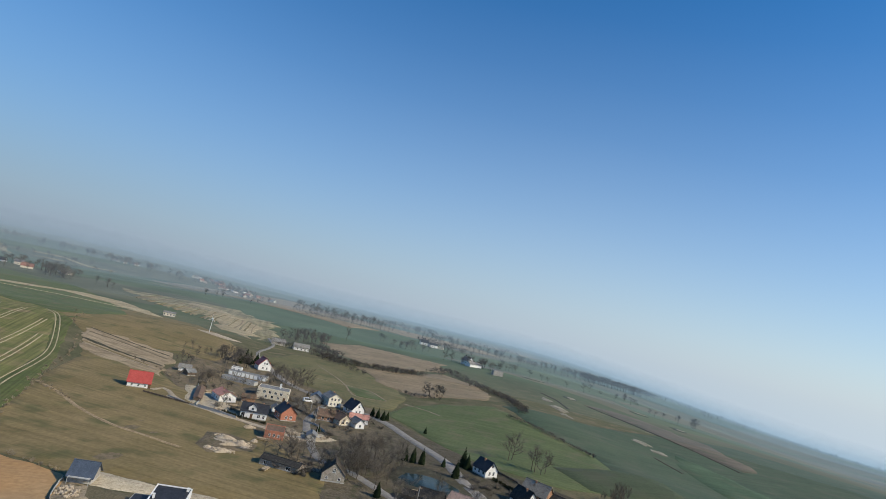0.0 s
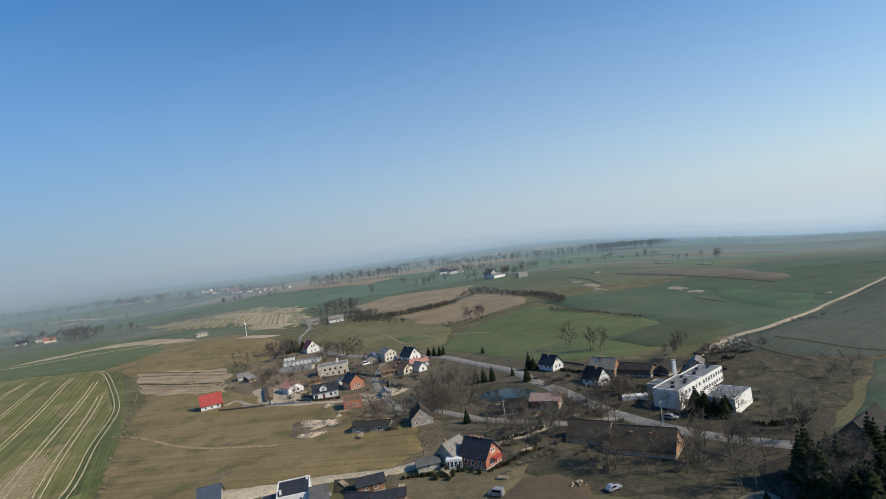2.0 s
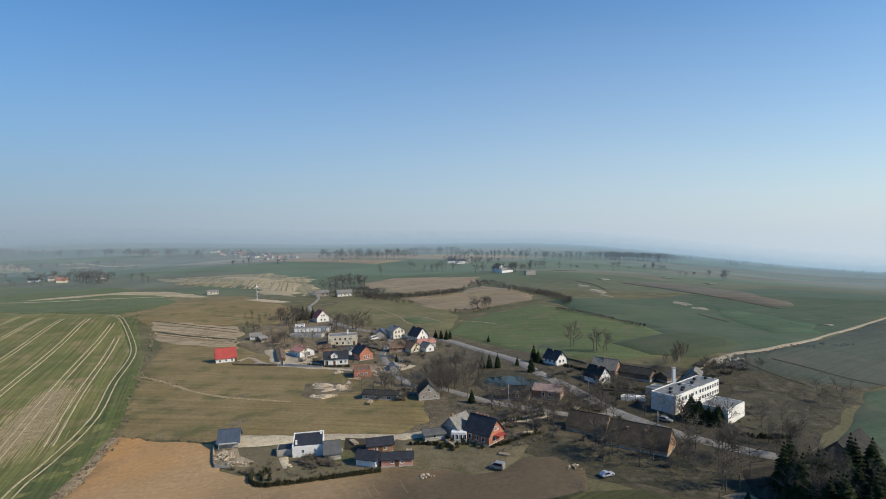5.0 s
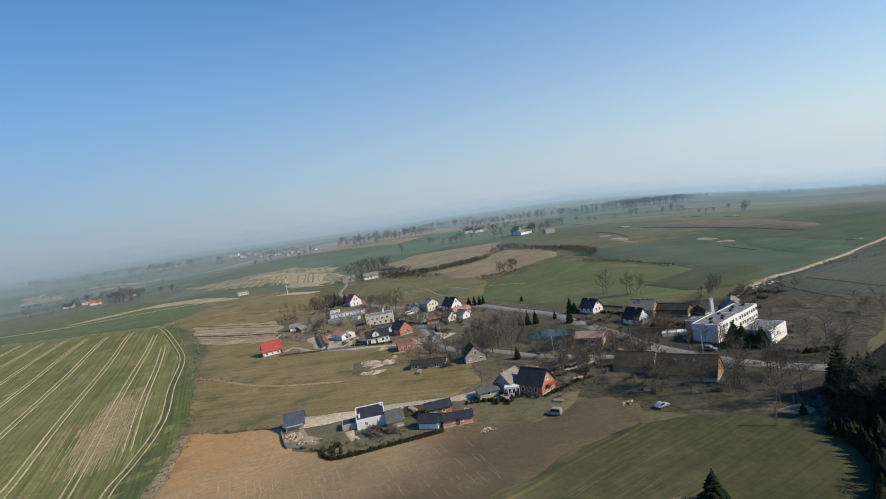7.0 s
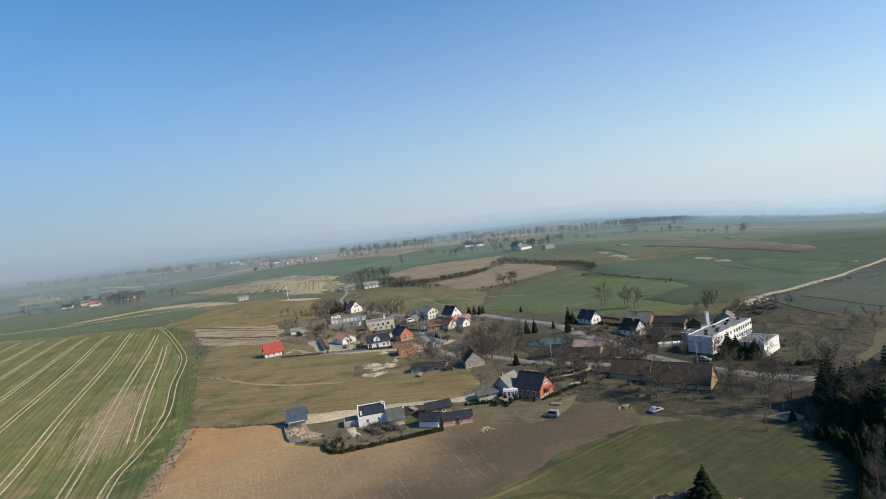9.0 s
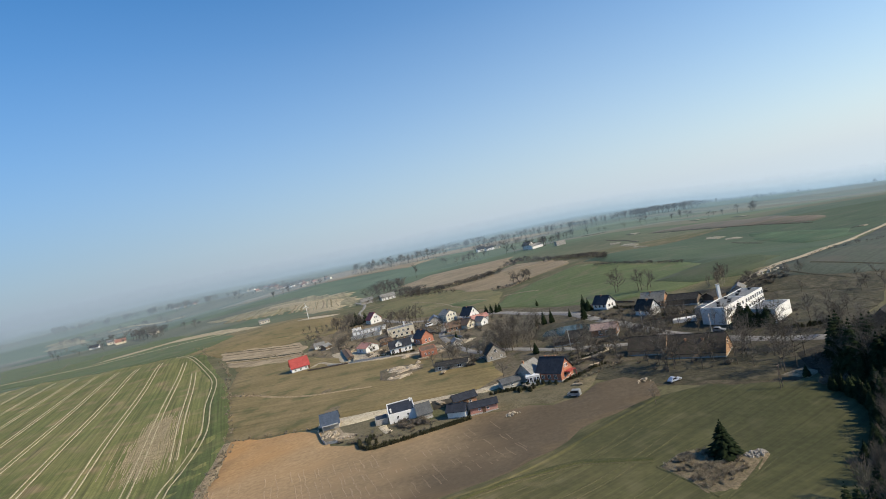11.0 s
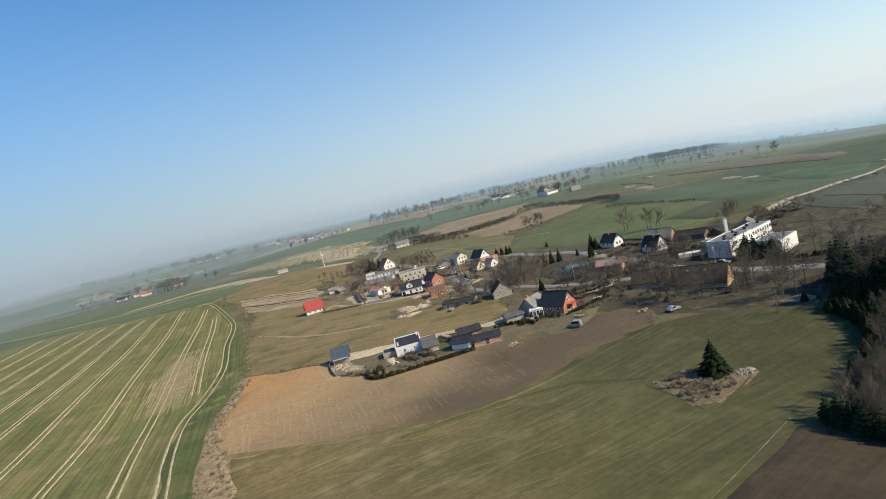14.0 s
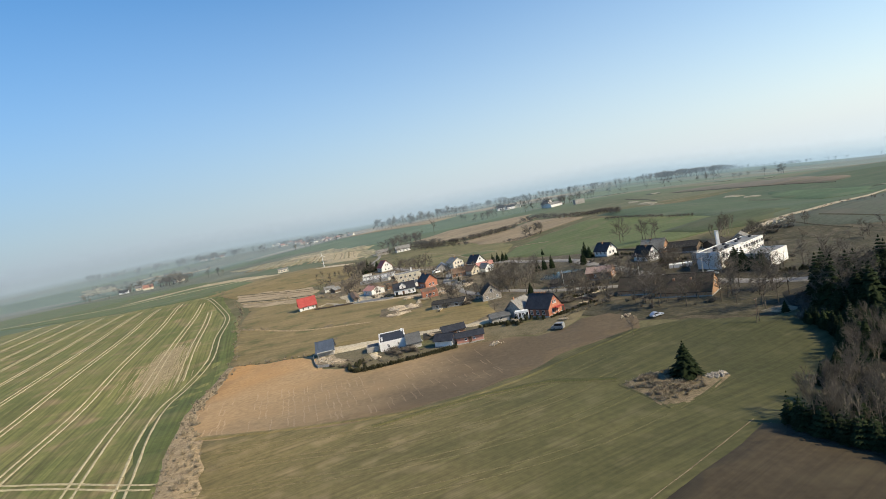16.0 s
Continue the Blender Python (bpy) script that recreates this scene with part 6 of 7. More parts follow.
def haze_glow_ring(radius, levels, tones, eye=EYE_LEVEL):
    """An added glowing see-through ring that imitates haze over the land, all round, thinning out above the skyline."""
    m = bpy.data.materials.new("glowing_haze")
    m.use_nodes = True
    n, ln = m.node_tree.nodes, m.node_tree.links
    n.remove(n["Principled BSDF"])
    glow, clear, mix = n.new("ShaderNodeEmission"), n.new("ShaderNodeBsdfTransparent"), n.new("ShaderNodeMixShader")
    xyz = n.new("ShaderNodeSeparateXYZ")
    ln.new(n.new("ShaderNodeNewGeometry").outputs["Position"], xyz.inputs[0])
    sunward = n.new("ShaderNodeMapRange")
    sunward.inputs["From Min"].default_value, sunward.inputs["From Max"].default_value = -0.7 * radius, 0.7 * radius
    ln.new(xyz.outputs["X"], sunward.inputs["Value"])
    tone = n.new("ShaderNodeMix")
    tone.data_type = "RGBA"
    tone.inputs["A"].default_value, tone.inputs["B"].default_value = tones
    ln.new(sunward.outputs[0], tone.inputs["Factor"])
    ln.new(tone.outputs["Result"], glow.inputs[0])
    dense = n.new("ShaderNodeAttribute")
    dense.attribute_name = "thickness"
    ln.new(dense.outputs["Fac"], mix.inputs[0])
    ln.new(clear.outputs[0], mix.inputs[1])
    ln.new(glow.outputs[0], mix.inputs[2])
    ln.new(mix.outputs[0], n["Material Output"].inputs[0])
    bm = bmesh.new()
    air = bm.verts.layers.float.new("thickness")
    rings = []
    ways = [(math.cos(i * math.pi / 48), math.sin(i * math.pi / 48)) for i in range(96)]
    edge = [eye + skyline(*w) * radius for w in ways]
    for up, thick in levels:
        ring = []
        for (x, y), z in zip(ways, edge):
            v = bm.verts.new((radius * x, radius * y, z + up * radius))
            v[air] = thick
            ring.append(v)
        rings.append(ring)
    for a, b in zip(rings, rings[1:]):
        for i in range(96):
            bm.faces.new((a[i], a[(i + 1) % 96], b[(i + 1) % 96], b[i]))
    solid("backdrop", bm, m, "glowing see-through ring imitating haze over the land", "backdrop", "structure")


HAZE_GLOW = ((0.30, 0.38, 0.445, 1), (0.34, 0.51, 0.66, 1))
# Nested rings from 560 m outwards, haze put into a glow that differs sunwards.
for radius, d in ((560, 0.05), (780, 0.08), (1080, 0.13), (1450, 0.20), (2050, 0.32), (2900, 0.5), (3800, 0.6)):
    haze_glow_ring(radius, [(-0.15, d * 0.6), (-0.04, d * 0.9), (-0.004, d), (0.004, d * 0.62), (0.011, d * 0.28), (0.026, 0.0)], HAZE_GLOW)
# The tallest ring tints the low sky, dimmer left and brighter right.
haze_glow_ring(4600, [(-0.06, 0.92), (0.02, 0.9), (0.05, 0.86), (0.09, 0.79), (0.13, 0.7), (0.18, 0.58), (0.24, 0.45), (0.31, 0.33), (0.4, 0.2), (0.5, 0.11), (0.62, 0.04), (0.75, 0.0)], ((0.235, 0.325, 0.465, 1), (0.62, 0.75, 0.87, 1)))

# ---- pond, rubble, clutter ----
field("water_pond", [(17.5, 216.5), (19.4, 222.4), (25.5, 223.2), (33, 220.5), (38.5, 214.8), (38.6, 209.6), (34, 207.8), (27.7, 208.6), (21, 211.6)], WATER, "dark blue-green village pond", lift=0.24, cell=14, ragged=0.6, category="pond")
field("pond_bank", [(13, 217), (17, 228), (25, 232), (36, 226), (43, 217), (42, 207), (34, 203.5), (26, 204.5), (18, 208)], ROUGH_TURF, "rough grassy bank round the pond", lift=0.2, cell=10, ragged=1.0, category="bank")


def mound(x, y, wide, deep, tall, seed, material, label, turn=0.0, category="heap"):
    """A loose heap with an uneven crest and lumps."""
    rng = random.Random(seed)
    bm = bmesh.new()
    n, rings = 20, 6
    c = bm.verts.new((0, 0, tall))
    rows = []
    for k in range(1, rings + 1):
        f = k / rings
        row = []
        for i in range(n):
            a = 6.2832 * i / n
            r = f * (1 + 0.25 * noise.noise((math.cos(a) * 1.5, math.sin(a) * 1.5, seed)))
            px, py = wide / 2 * r * math.cos(a), deep / 2 * r * math.sin(a)
            z = tall * (1 - f ** 1.3) + tall * 0.45 * noise.noise((px * 0.9, py * 0.9, seed)) * (1 - f) - (0.3 if k == rings else 0)
            row.append(bm.verts.new((px, py, z + rng.uniform(-0.05, 0.05))))
        rows.append(row)
    for i in range(n):
        bm.faces.new((c, rows[0][i], rows[0][(i + 1) % n]))
        for a, b in zip(rows, rows[1:]):
            bm.faces.new((a[i], b[i], b[(i + 1) % n], a[(i + 1) % n]))
    bmesh.ops.recalc_face_normals(bm, faces=bm.faces)
    return solid("rubble_mound", bm, material, label, category, m=pose(x, y, height(x, y) + 0.15, 0, 0, turn))


for n, (x, y, w, d, t) in enumerate(((-45, 224, 10, 4, 0.7), (-38.5, 220.5, 7, 4, 0.9), (-42, 217.5, 8, 3, 0.5), (-41, 209, 8, 3, 0.5), (-46.5, 210.5, 4, 2.5, 0.4), (-43, 245, 3.5, 2.5, 0.9), (-36, 228, 4, 3, 0.6))):
    mound(x, y, w * 0.85, d * 0.9, t * 1.7, n + 2, SAND, "pale heap of sand and building rubble on the grass", 15 * n)
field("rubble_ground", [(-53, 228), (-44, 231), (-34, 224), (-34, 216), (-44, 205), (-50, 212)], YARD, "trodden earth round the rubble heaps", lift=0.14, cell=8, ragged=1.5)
for n, (x, y, wide, deep) in enumerate(((-43, 222, 13, 6), (-36.5, 219, 6, 5), (-42, 209.5, 12, 5), (-47.5, 227, 6, 4))):
    bare_spot(x, y, wide * 0.8, deep * 0.75, 90 + n, SAND, 0.24)


def stones(x, y, wide, deep, count, seed, label, size=0.5, stuff=None):
    """A heap of separate angular stones."""
    rng, stuff = random.Random(seed), stuff or SAND
    root = thing("stone_heap", pose(x, y, height(x, y) + 0.1), label, "stones")
    shapes = []
    for k in range(3):
        bm = bmesh.new()
        bmesh.ops.create_icosphere(bm, subdivisions=1, radius=1.0)
        for v in bm.verts:
            v.co *= 1 + rng.uniform(-0.28, 0.2)
        shapes.append(mesh_of(bm, "stone", stuff))
    for _ in range(count):
        a, r = rng.uniform(0, 6.28), math.sqrt(rng.random())
        ob = new("stone", rng.choice(shapes))
        ob.parent = root
        s = size * rng.uniform(0.5, 1.2)
        ob.matrix_local = pose(wide / 2 * r * math.cos(a), deep / 2 * r * math.sin(a), s * 0.4 + (1 - r) * size * 1.2, rng.uniform(0, 90), rng.uniform(0, 90), rng.uniform(0, 360)) @ Matrix.Scale(s, 4)


stones(39.4, 92.0, 4.2, 2.6, 60, 5, "heap of grey field stones on the rough patch", 0.34, STONE)
stones(-58, 156, 4.0, 5.0, 34, 6, "pale building blocks and stones beside the unfinished building", 0.45)
stones(-3, 141.5, 4.5, 2.5, 20, 8, "pale rubble stones at the field's edge", 0.4)
stones(35, 143, 5, 3, 16, 9, "scattered pale rubble beside the parked cars", 0.4)
for n, (x, y, w, d) in enumerate(((-40, 222, 11, 5), (-41, 210, 8, 4), (-47, 226, 6, 3), (-43, 245, 5, 4), (-26, 250, 8, 4), (-62, 263, 10, 3), (-24, 240, 6, 3))):
    stones(x, y, w, d, 52, 20 + n, "heap of pale rubble and building blocks on the grass", 0.36)
# Round bale shapes standing in for light logs scattered beside the track.
PALE_LOG = surface("pale_log_wood", (0.30, 0.265, 0.20), (0.42, 0.375, 0.29), 1.0, 0.5, 0.1)
for n, (x, y) in enumerate(((114, 228), (116, 229.5), (118, 228.5), (120, 231), (122, 230), (124, 232), (117, 231.5), (121, 233), (125.5, 231))):
    bm = tube(bmesh.new(), (-0.6, 0, 0.42), (0.6, 0, 0.42), 0.45, 0.45, 14)
    bm.faces.new([v for v in bm.verts][13::-1])
    solid("track_log", bm, PALE_LOG, "pale log beside the track, shaped as a short round bale", "bale", group="wrapped bales", m=pose(x, y, height(x, y) + 0.3, 0, 0, 40 * n))

def open_spots(outline, count, clear):
    """Random places inside an outline that keep clear of the buildings."""
    built = [o.location for o in scene.collection.objects if o.parent is None and o.get("category") in ("house", "building", "shed", "barn", "garage", "garages", "workshop", "hut", "school", "porch", "annex")]
    out = []
    while len(out) < count:
        x, y = inside(outline)
        if all(math.hypot(x - b.x, y - b.y) > clear for b in built):
            out.append((x, y))
    return out


VILLAGE = [(-112, 340), (-84, 300), (-62, 262), (-36, 258), (-14, 246), (4, 270), (10, 296), (-6, 330), (-40, 350), (-66, 366), (-100, 372)]
for x, y in open_spots(VILLAGE, 70, 7.5):
    scrub(x, y, random.uniform(0.8, 2.2), 1.3)
for x, y in open_spots(VILLAGE, 30, 8.0):
    tree(random.choice(OAKS + POPLARS), x, y, random.uniform(3.5, 6.5), "bare_tree", "small bare fruit tree in a village garden", "village trees")
for x, y in open_spots([(14, 176), (40, 158), (60, 160), (58, 190), (70, 210), (52, 232), (40, 230), (44, 206), (24, 192)], 50, 7.0):
    scrub(x, y, random.uniform(0.8, 2.0), 1.3)
for x, y in open_spots([(86, 208), (100, 204), (124, 224), (120, 232), (104, 228)], 22, 6.0):
    scrub(x, y, random.uniform(1.0, 2.4), 1.5)
joined("village_scrub", SCRUB, TWIG, "bare brown undergrowth between houses, roads and gardens", "scrub")
# garden of the white house
for n in range(34):
    x, y = inside([(-38, 150), (-36, 154), (-30, 153), (-27, 149), (-33, 147)])
    shrub(x, y, random.uniform(0.8, 1.7), random.randrange(4), label="brown bare garden bush before the white house", group="garden shrubs", fat=1.3)
for n in range(26):
    x, y = inside([(-26, 206), (-12, 200), (-10, 214), (-20, 216)])
    shrub(x, y, random.uniform(1.0, 2.4), random.randrange(4), label="bare brown bush round the old shed", group="village shrubs", fat=1.3)
for n in range(16):
    x, y = inside([(-14, 208), (-8, 203), (4, 212), (2, 222), (-10, 220)])
    tree(random.choice(OAKS), x, y, random.uniform(4.5, 7.5), "bare_tree", "bare grey-brown tree round the stone barn", "village trees")
field("garden_lawn", [(-62, 163), (-58, 150), (-48, 147), (-45, 140), (-41, 139), (-27, 142.5), (-15, 145.5), (-13, 153), (-24, 151), (-30, 152), (-40, 154), (-46, 162)], GARDEN, "garden lawn and beds of the white house", lift=0.18, cell=8, ragged=0.5)
field("sand_yard", [(-57, 162), (-48, 164.5), (-42, 165), (-42, 169.5), (-50, 171), (-58, 170)], PALE_SAND, "pale sandy yard on the access lane", lift=0.23, cell=8, ragged=0.6)
lane("garden_path", [(-42, 154.5), (-41, 151.5), (-39, 148)], 2.2, PALE_SAND, "pale garden path", lift=0.27, wobble=0.4)
field("vegetable_plot", [(-27, 167), (-20, 166), (-19, 160), (-26, 159)], DARK_SOIL, "dark dug vegetable plot", lift=0.22, cell=8, ragged=0.2)


def thuja_mesh(seed, tall, wide):
    rng = random.Random(seed)
    bm = bmesh.new()
    for k in range(90):
        f = rng.random()
        a = rng.uniform(0, 6.283)
        r = wide / 2 * (1 - f ** 4) * rng.uniform(0.7, 1.05)
        p = Vector((r * math.cos(a), r * math.sin(a), tall * f))
        out = Vector((math.cos(a), math.sin(a), 0))
        side = Vector((-math.sin(a), math.cos(a), 0)) * wide * 0.16
        v = [bm.verts.new(q) for q in (p - out * 0.15 - Vector((0, 0, 0.15)), p + side, p - side, p + out * 0.08 + Vector((0, 0, tall * 0.2)))]
        for tri in ((0, 1, 3), (0, 3, 2), (0, 2, 1), (1, 2, 3)):
            bm.faces.new([v[i] for i in tri])
    return mesh_of(bm, "crown", HEDGE)


THUJAS = [thuja_mesh(s, 2.0, 1.0) for s in (1, 2)]


def thuja(x, y, tall, kind, fat=1.0, label="dark clipped conifer in the garden hedge", group="garden hedge"):
    root = thing("hedge_conifer", pose(x, y, height(x, y) + 0.1, 0, 0, random.uniform(0, 360)) @ Matrix.Diagonal((tall / 2 * fat, tall / 2 * fat, tall / 2, 1)), label, "hedge", group)
    part("trunk", tube(bmesh.new(), (0, 0, -0.2), (0, 0, 1.4), 0.05, 0.02, 5), BARK, root)
    ob = new("crown", THUJAS[kind])
    ob.parent = root


for n, (x, y) in enumerate(along([(-27.4, 142), (-21, 143.6), (-15, 145)], 0.6, 0.1)):
    thuja(x, y, random.uniform(0.9, 1.25), n % 2, 1.9)
for n, (x, y) in enumerate(along([(-47.8, 145), (-46.2, 140.2), (-43, 138.4), (-40, 138.8), (-34, 140.3), (-27.6, 142)], 0.7, 0.2)):
    thuja(x, y, random.uniform(0.9, 1.25), n % 2, 2.1, "low clipped hedge conifer at the garden's edge")
for n in range(9):
    thuja(random.uniform(-46, -42), random.uniform(141, 146), random.uniform(1, 1.8), n % 2, 1.5, "dark evergreen garden bush", "garden bushes")
for n in range(14):
    thuja(random.uniform(-1, 14), random.uniform(156, 161), random.uniform(0.8, 1.6), n % 2, 1.7, "dark evergreen bush before the brick house", "garden bushes")


def fence(points, tall, step, label, material, name="fence"):
    """Posts with two rails and upright boards between them."""
    line = curve_through(points, step)
    q0 = line[0]
    root = thing(name, pose(q0.x, q0.y, height(q0.x, q0.y)), label, "fence")
    base = Vector((q0.x, q0.y, height(q0.x, q0.y)))
    post = mesh_of(boxes((-0.07, -0.07, -0.4, 0.07, 0.07, tall)), "post", material)
    for a, b in zip(line, line[1:]):
        pa, pb = Vector((a.x, a.y, height(a.x, a.y))) - base, Vector((b.x, b.y, height(b.x, b.y))) - base
        ob = new("post", post)
        ob.parent = root
        ob.matrix_local = Matrix.Translation(pa)
        bm = bmesh.new()
        d = (pb - pa)
        side = Vector((-d.y, d.x, 0)).normalized() * 0.03
        for lo, hi in ((0.15, tall * 0.92),):
            v = [bm.verts.new(q) for q in (pa + Vector((0, 0, lo)) - side, pb + Vector((0, 0, lo)) - side, pb + Vector((0, 0, lo)) + side, pa + Vector((0, 0, lo)) + side, pa + Vector((0, 0, hi)) - side, pb + Vector((0, 0, hi)) - side, pb + Vector((0, 0, hi)) + side, pa + Vector((0, 0, hi)) + side)]
            for f in ((3, 2, 1, 0), (4, 5, 6, 7), (0, 1, 5, 4), (1, 2, 6, 5), (2, 3, 7, 6), (3, 0, 4, 7)):
                bm.faces.new([v[i] for i in f])
        part("panel", bm, material, root)


field("building_plot", [(-63.5, 162), (-59.5, 150.5), (-50, 149.5), (-49, 153), (-55, 156), (-57, 161.5)], SAND_YARD, "trodden pale building plot by the unfinished house", lift=0.2, cell=8, ragged=0.8)
stones(-60.2, 157, 3.6, 6.0, 40, 61, "pale building blocks strewn over the plot", 0.42)
stones(-54, 151.4, 7.0, 2.2, 34, 62, "row of pale concrete blocks along the plot's edge", 0.4)
field("rubble_yard", [(-28, 251), (-18, 258), (-10, 253), (-14, 246), (-22, 244)], PALE_DIRT, "pale rubble-strewn yard beside the brick shell", lift=0.2, cell=8, ragged=1.4)
stones(-17, 251, 9, 4, 40, 63, "pale building rubble spread over a yard", 0.5)
stones(-11, 209, 7, 2.4, 24, 64, "rough stones along the old shed", 0.45, STONE)
fence([(-64.5, 163), (-62, 156), (-58.8, 149.4), (-55, 148.6)], 1.0, 2.5, "low pale concrete fence round the building plot", CONCRETE)
fence([(-86, 267), (-72, 260.5), (-60, 257)], 0.7, 3.0, "low pale concrete panel fence behind the pasture", CONCRETE)
fence([(-28, 244), (-20, 246), (-16, 252)], 1.0, 2.4, "pale timber fence beside the brick shell", CONCRETE)
fence([(-96, 265), (-86, 263), (-74, 260.8)], 0.9, 2.6, "dark timber fence along the pasture", TIMBER)
fence([(-70.5, 261.2), (-62, 258.5), (-52, 255)], 1.1, 2.6, "pale concrete wall of the new house plots", CONCRETE)
fence([(-86.5, 301), (-81, 288), (-74, 272), (-71.5, 262)], 1.3, 3.0, "grey concrete panel wall beside the sandy yard", CONCRETE)
fence([(-28, 275), (-22, 272), (-16, 262)], 1.0, 2.4, "grey picket fence by the side road", CONCRETE)
fence([(-44, 300), (-36, 296), (-30, 290)], 1.0, 2.4, "grey fence round the gravel yard", TIMBER)
fence([(52, 246), (58, 240), (62, 234)], 1.0, 2.4, "grey timber fence behind the roadside house", TIMBER)
fence([(56, 204), (62, 202), (70, 200)], 1.0, 2.4, "grey timber fence before the old farm", TIMBER)
fence([(20, 172), (27, 174), (30, 168)], 0.9, 2.2, "grey timber garden fence behind the brick house", TIMBER)

# ---- vehicles ----
CAR_WHITE = surface("white_car_paint", (0.62, 0.63, 0.65), (0.68, 0.69, 0.7), 1.0, 0.3, 0.0, spec=0.5)
CAR_BLUE = surface("blue_car_paint", (0.13, 0.15, 0.20), (0.19, 0.21, 0.26), 1.0, 0.3, 0.0, spec=0.5)
CAR_GREY = surface("grey_car_paint", (0.28, 0.29, 0.29), (0.36, 0.37, 0.37), 1.0, 0.35, 0.0, metal=0.3, spec=0.5)
CAR_PALE = surface("pale_blue_car_paint", (0.30, 0.33, 0.40), (0.40, 0.43, 0.50), 1.0, 0.3, 0.0, spec=0.5)
TYRE = surface("black_tyre", (0.015, 0.015, 0.015), (0.025, 0.025, 0.025), 2.0, 0.9, 0.1)


def car(name, x, y, rot, length, wide, tall, paint, label, van=False):
    root = thing(name, pose(x, y, height(x, y) + 0.15, 0, 0, rot), label, "car")
    a, b = length / 2, wide / 2
    bm = bmesh.new()
    belt = tall * 0.58
    if van:
        body = [(-a, 0.3), (a, 0.3), (a, belt * 0.95), (a - 0.7, belt), (a - 1.3, tall), (-a + 0.1, tall), (-a, belt)]
        glass = [(-a + 0.3, belt + 0.05), (a - 0.85, belt + 0.05), (a - 1.3, tall - 0.12), (-a + 0.3, tall - 0.12)]
    else:
        body = [(-a, 0.3), (a, 0.3), (a, belt * 0.8), (a - 1.2, belt), (a - 1.9, tall), (-a + 0.9, tall), (-a + 0.2, belt), (-a, belt * 0.9)]
        glass = [(-a + 0.45, belt + 0.04), (a - 1.35, belt + 0.04), (a - 1.95, tall - 0.1), (-a + 0.95, tall - 0.1)]
    prism(bm, body, -b, b)
    bmesh.ops.bevel(bm, geom=bm.edges[:], offset=0.07, segments=2, affect="EDGES")
    part("body", bm, paint, root)
    for s in (-1, 1):
        bm = bmesh.new()
        prism(bm, glass, s * b - 0.012, s * b + 0.012)
        part("side_window", bm, GLASS, root)
    front = bmesh.new()
    (gx0, gz0), (gx1, gz1) = glass[1], glass[2]
    v = [front.verts.new(q) for q in ((gx0 + 0.12, -b + 0.12, gz0), (gx0 + 0.12, b - 0.12, gz0), (gx1 + 0.1, b - 0.16, gz1), (gx1 + 0.1, -b + 0.16, gz1))]
    front.faces.new(v)
    bmesh.ops.solidify(front, geom=front.faces[:], thickness=0.03)
    part("windscreen", front, GLASS, root)
    for sx in (-a + 0.8, a - 0.8):
        for s in (-1, 1):
            w = part("wheel", tube(bmesh.new(), (sx, s * (b - 0.1), 0.31), (sx, s * (b + 0.02), 0.31), 0.31, 0.31, 14), TYRE, root, "black wheel")
            part("rim", tube(bmesh.new(), (sx, s * (b + 0.0), 0.31), (sx, s * (b + 0.03), 0.31), 0.18, 0.16, 10), CAR_GREY, w)
    for s in (-1, 1):
        part("headlight", boxes((a - 0.08, s * (b - 0.35) - 0.18, belt * 0.62, a + 0.015, s * (b - 0.35) + 0.18, belt * 0.76)), FRAME, root, "clear headlight")
    return root


car("parked_van", 15.4, 144.0, 150, 3.7, 1.7, 1.9, CAR_GREY, "small grey van parked at the edge of the ploughed field", van=True)
car("parked_car", 41.6, 137.4, 22, 3.7, 1.6, 1.35, CAR_PALE, "pale blue-white car parked on rough ground by the trees")
car("parked_car", 70.5, 173.5, -40, 4.3, 1.75, 1.45, CAR_GREY, "grey car parked before the school")
car("parked_car", -46.5, 318, 10, 4.2, 1.75, 1.45, CAR_BLUE, "blue-grey car parked behind the cream building")
car("parked_van", -36, 320, 40, 4.8, 1.9, 2.1, CAR_WHITE, "white van parked in the village", van=True)
car("parked_car", -28.5, 157, 20, 4.2, 1.75, 1.45, CAR_GREY, "grey car parked beside the white house")

# ---- small wind turbine on the knoll ----
mx, my = -160, 503
mill = thing("wind_turbine", pose(mx, my, height(mx, my)), "small white wind turbine on the knoll", "turbine")
part("mast", tube(bmesh.new(), (0, 0, -0.5), (0, 0, 11.5), 0.28, 0.16, 8), FRAME, mill)
part("nacelle", boxes((-0.35, -0.9, 11.4, 0.35, 0.9, 12.1), bevel=0.1), FRAME, mill)
for k in range(3):
    a = radians(90 + 120 * k)
    part("blade", tube(bmesh.new(), (0, -1.0, 11.75), (3.4 * math.cos(a), -1.0, 11.75 + 3.4 * math.sin(a)), 0.26, 0.08, 4), FRAME, mill, "white rotor blade")
field("mill_yard", [(-172, 505), (-160, 512), (-140, 500), (-128, 486), (-140, 484), (-158, 494)], SAND, "pale bare ground round the turbine", lift=0.3, cell=14, ragged=3)


# ---- power poles ----
def pole(x, y, tall, rot):
    root = thing("power_pole", pose(x, y, height(x, y), 0, 0, rot), "grey concrete power pole with a cross arm", "pole", "power poles")
    part("shaft", tube(bmesh.new(), (0, 0, -0.5), (0, 0, tall), 0.16, 0.1, 6), CONCRETE, root)
    part("cross_arm", boxes((-0.9, -0.06, tall - 0.7, 0.9, 0.06, tall - 0.58)), TIMBER, root)


for x, y in ((-23, 275), (-16, 238), (-30, 300), (52, 193), (24, 189), (66, 168)):
    pole(x, y, 8.0, 30)
brace = thing("braced_pole", pose(60, 119, height(60, 119), 0, 0, 35), "grey timber pole propped by a slanting strut at the meadow's edge", "pole")
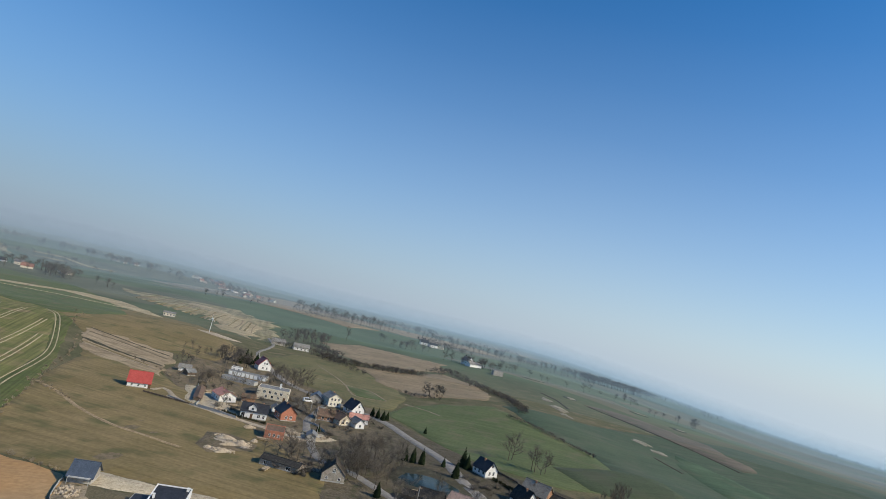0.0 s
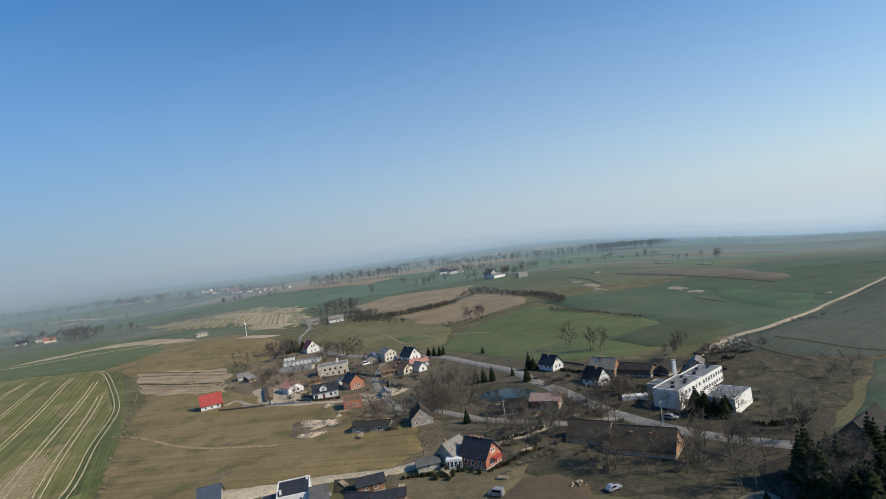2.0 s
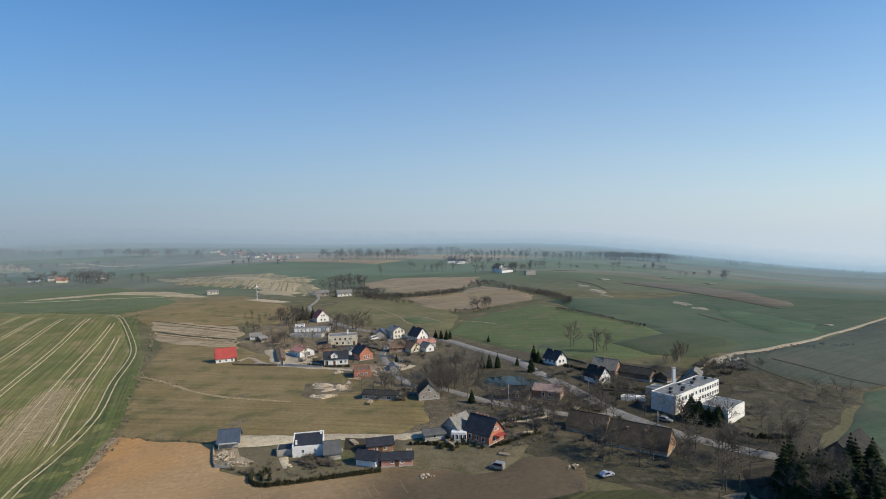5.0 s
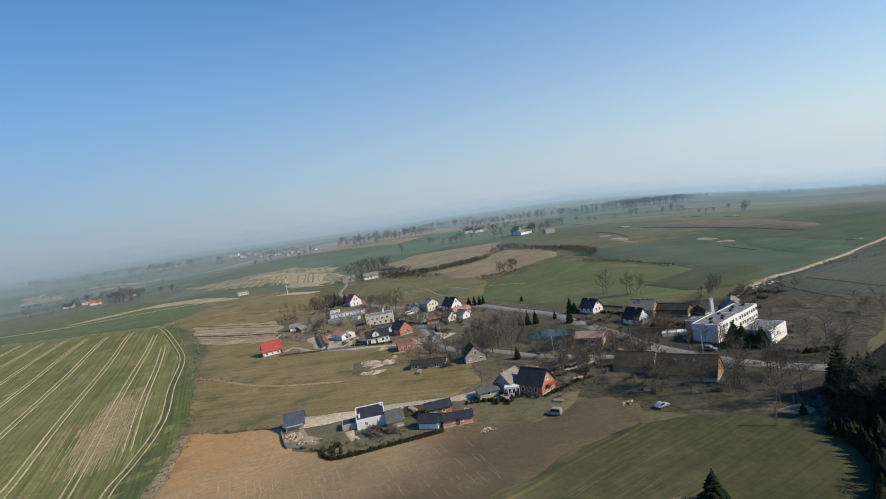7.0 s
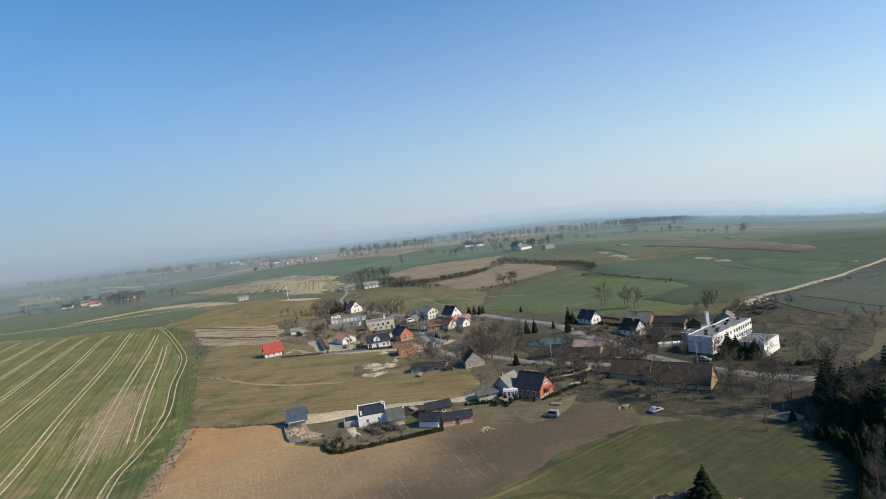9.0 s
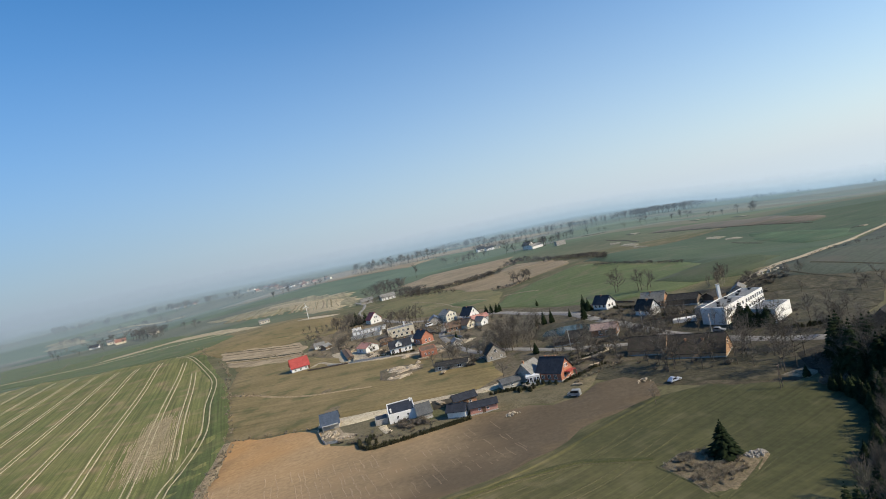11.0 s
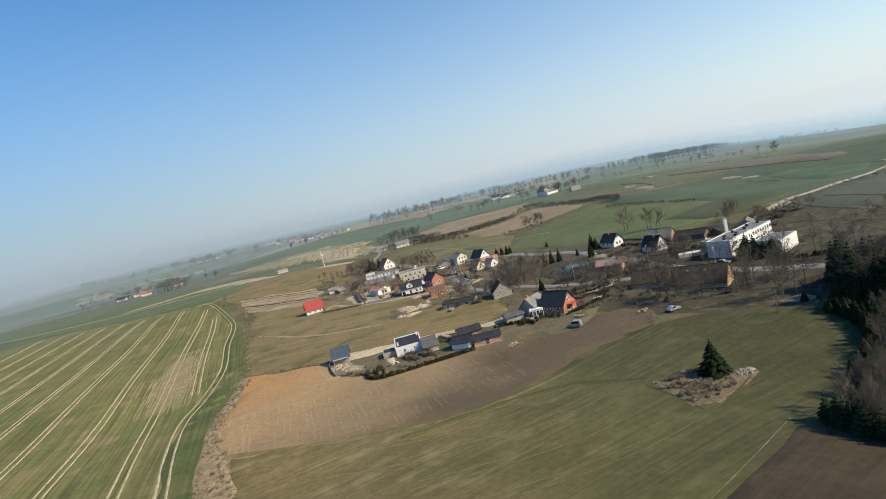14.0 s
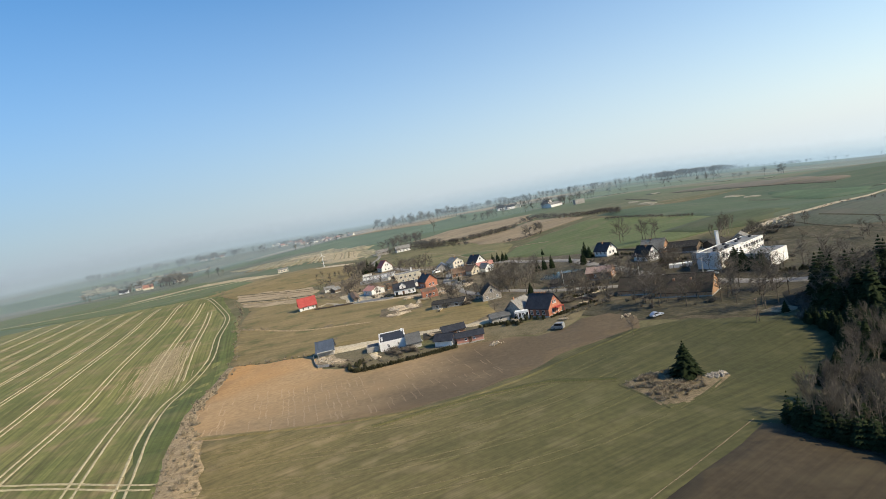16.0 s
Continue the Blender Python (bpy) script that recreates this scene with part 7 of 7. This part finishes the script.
part("shaft", tube(bmesh.new(), (0.45, 0, -0.4), (0.05, 0, 6.0), 0.1, 0.07, 7), TIMBER, brace)
part("strut", tube(bmesh.new(), (-0.75, 0, -0.4), (-0.05, 0, 5.6), 0.09, 0.07, 7), TIMBER, brace)
part("cross_arm", boxes((-0.7, -0.06, 5.5, 0.7, 0.06, 5.62)), TIMBER, brace)


# ---- stored timber, hedges and sheds between the houses ----
PLANK = surface("pale_sawn_timber", (0.26, 0.20, 0.13), (0.40, 0.32, 0.22), 1.2, 0.9, 0.2, fine=8, stretch=(0.2, 1, 1), vary=0.3)


def timber_stack(x, y, rot, long, rows, seed):
    """Boards laid in uneven layers on two bearers."""
    rng = random.Random(seed)
    root = thing("timber_stack", pose(x, y, height(x, y) + 0.2, 0, 0, rot), "stack of pale weathered boards stored in a yard", "timber", "stored timber")
    for s in (-1, 1):
        part("bearer", boxes((s * long * 0.3 - 0.08, -0.75, -0.1, s * long * 0.3 + 0.08, 0.75, 0.1)), TIMBER, root)
    for k in range(rows):
        for j in range(4):
            off, cut = rng.uniform(-0.15, 0.15), rng.uniform(0.8, 1.0)
            part("board", boxes((-long / 2 * cut + off, -0.72 + 0.37 * j, 0.1 + 0.14 * k, long / 2 * cut + off, -0.38 + 0.37 * j, 0.22 + 0.14 * k)), PLANK, root)


for n, (x, y) in enumerate(((-55, 268), (-60, 275), (-78, 292), (-29, 250), (-22, 254), (-34, 232), (-16, 212), (-24, 200), (4, 160), (18, 152), (27, 166), (34, 190), (-8, 156), (-24, 163), (-70, 300), (-56, 300), (-40, 296), (70, 205), (82, 206), (-88, 312), (24, 205), (46, 186))):
    timber_stack(x, y, 37 * n % 180, 3.0 + n % 3, 3 + n % 3, n)
for line, tall, fat in (
    ([(15, 157), (20, 160), (25, 164), (30, 166)], 1.1, 1.6),
    ([(-8, 161), (-2, 160.5), (4, 158.5)], 1.2, 1.6),
    ([(20, 176), (28, 178), (34, 181)], 1.3, 1.4),
    ([(-60, 262), (-52, 258), (-40, 256)], 1.1, 1.5),
    ([(52, 232), (58, 226), (62, 219)], 1.6, 1.3),
    ([(64, 206), (72, 203), (78, 200)], 1.5, 1.4),
    ([(84, 162), (92, 158), (100, 158)], 1.6, 1.4),
):
    for n, (x, y) in enumerate(along(line, 0.75, 0.3)):
        thuja(x, y, tall * random.uniform(0.5, 0.95), n % 2, fat * 1.4, "dark evergreen bush in a village hedge", "village hedges")
house("open_lean_to", 22.5, 199, -20, 5, 4, 1.8, 1.0, TIMBER, TARRED, "dark timber lean-to near the side road", "shed")
house("yard_shed", -58.5, 291, 20, 6, 4, 2.2, 1.2, OLD_BRICK, BROWN_ROOF, "small brick yard shed with a brown roof", "shed")
house("yard_shed", -43, 283, 110, 5, 3.6, 2.1, 1.1, WHITE, ETERNIT, "small white yard shed with a grey roof", "shed")
house("yard_shed", -19, 247, 100, 6, 3.6, 2.1, 1.0, CONCRETE, FELT, "low concrete yard shed with a felt roof", "shed")
house("yard_shed", 88, 214, 30, 8, 5, 2.0, 1.3, TIMBER, TARRED, "dark timber shed behind the school", "shed")
house("yard_shed", 98, 214, 60, 7, 4.5, 2.2, 1.6, GREYWALL, ETERNIT, "grey shed behind the school", "shed")

# spruces between the wood and the meadow
for x, y in along([(68.5, 114.5), (70.5, 108), (69.5, 102), (66, 96), (60, 89), (54.5, 82.5)], 0.45, 1.1):
    tree(SPRUCES[random.randrange(3)], x, y, random.uniform(2.6, 5.0), "spruce", "dark spruce in the row along the meadow", WOOD, fat=1.35)
for n in range(36):
    x, y = inside([(71, 115), (72, 107), (70, 100), (66, 94), (72, 92), (79, 101), (79, 114)])
    tree(SPRUCES[n % 3], x, y, random.uniform(4.5, 8.0), "spruce", "dark spruce in the dense wood", WOOD, fat=1.3)
for n in range(7):
    x, y = inside([(75, 116), (79, 114), (90, 108), (92, 116), (80, 124)])
    tree(random.choice(OAKS), x, y, random.uniform(10, 12.5), "wood_tree", "broad bare brown tree before the spruces", WOOD)
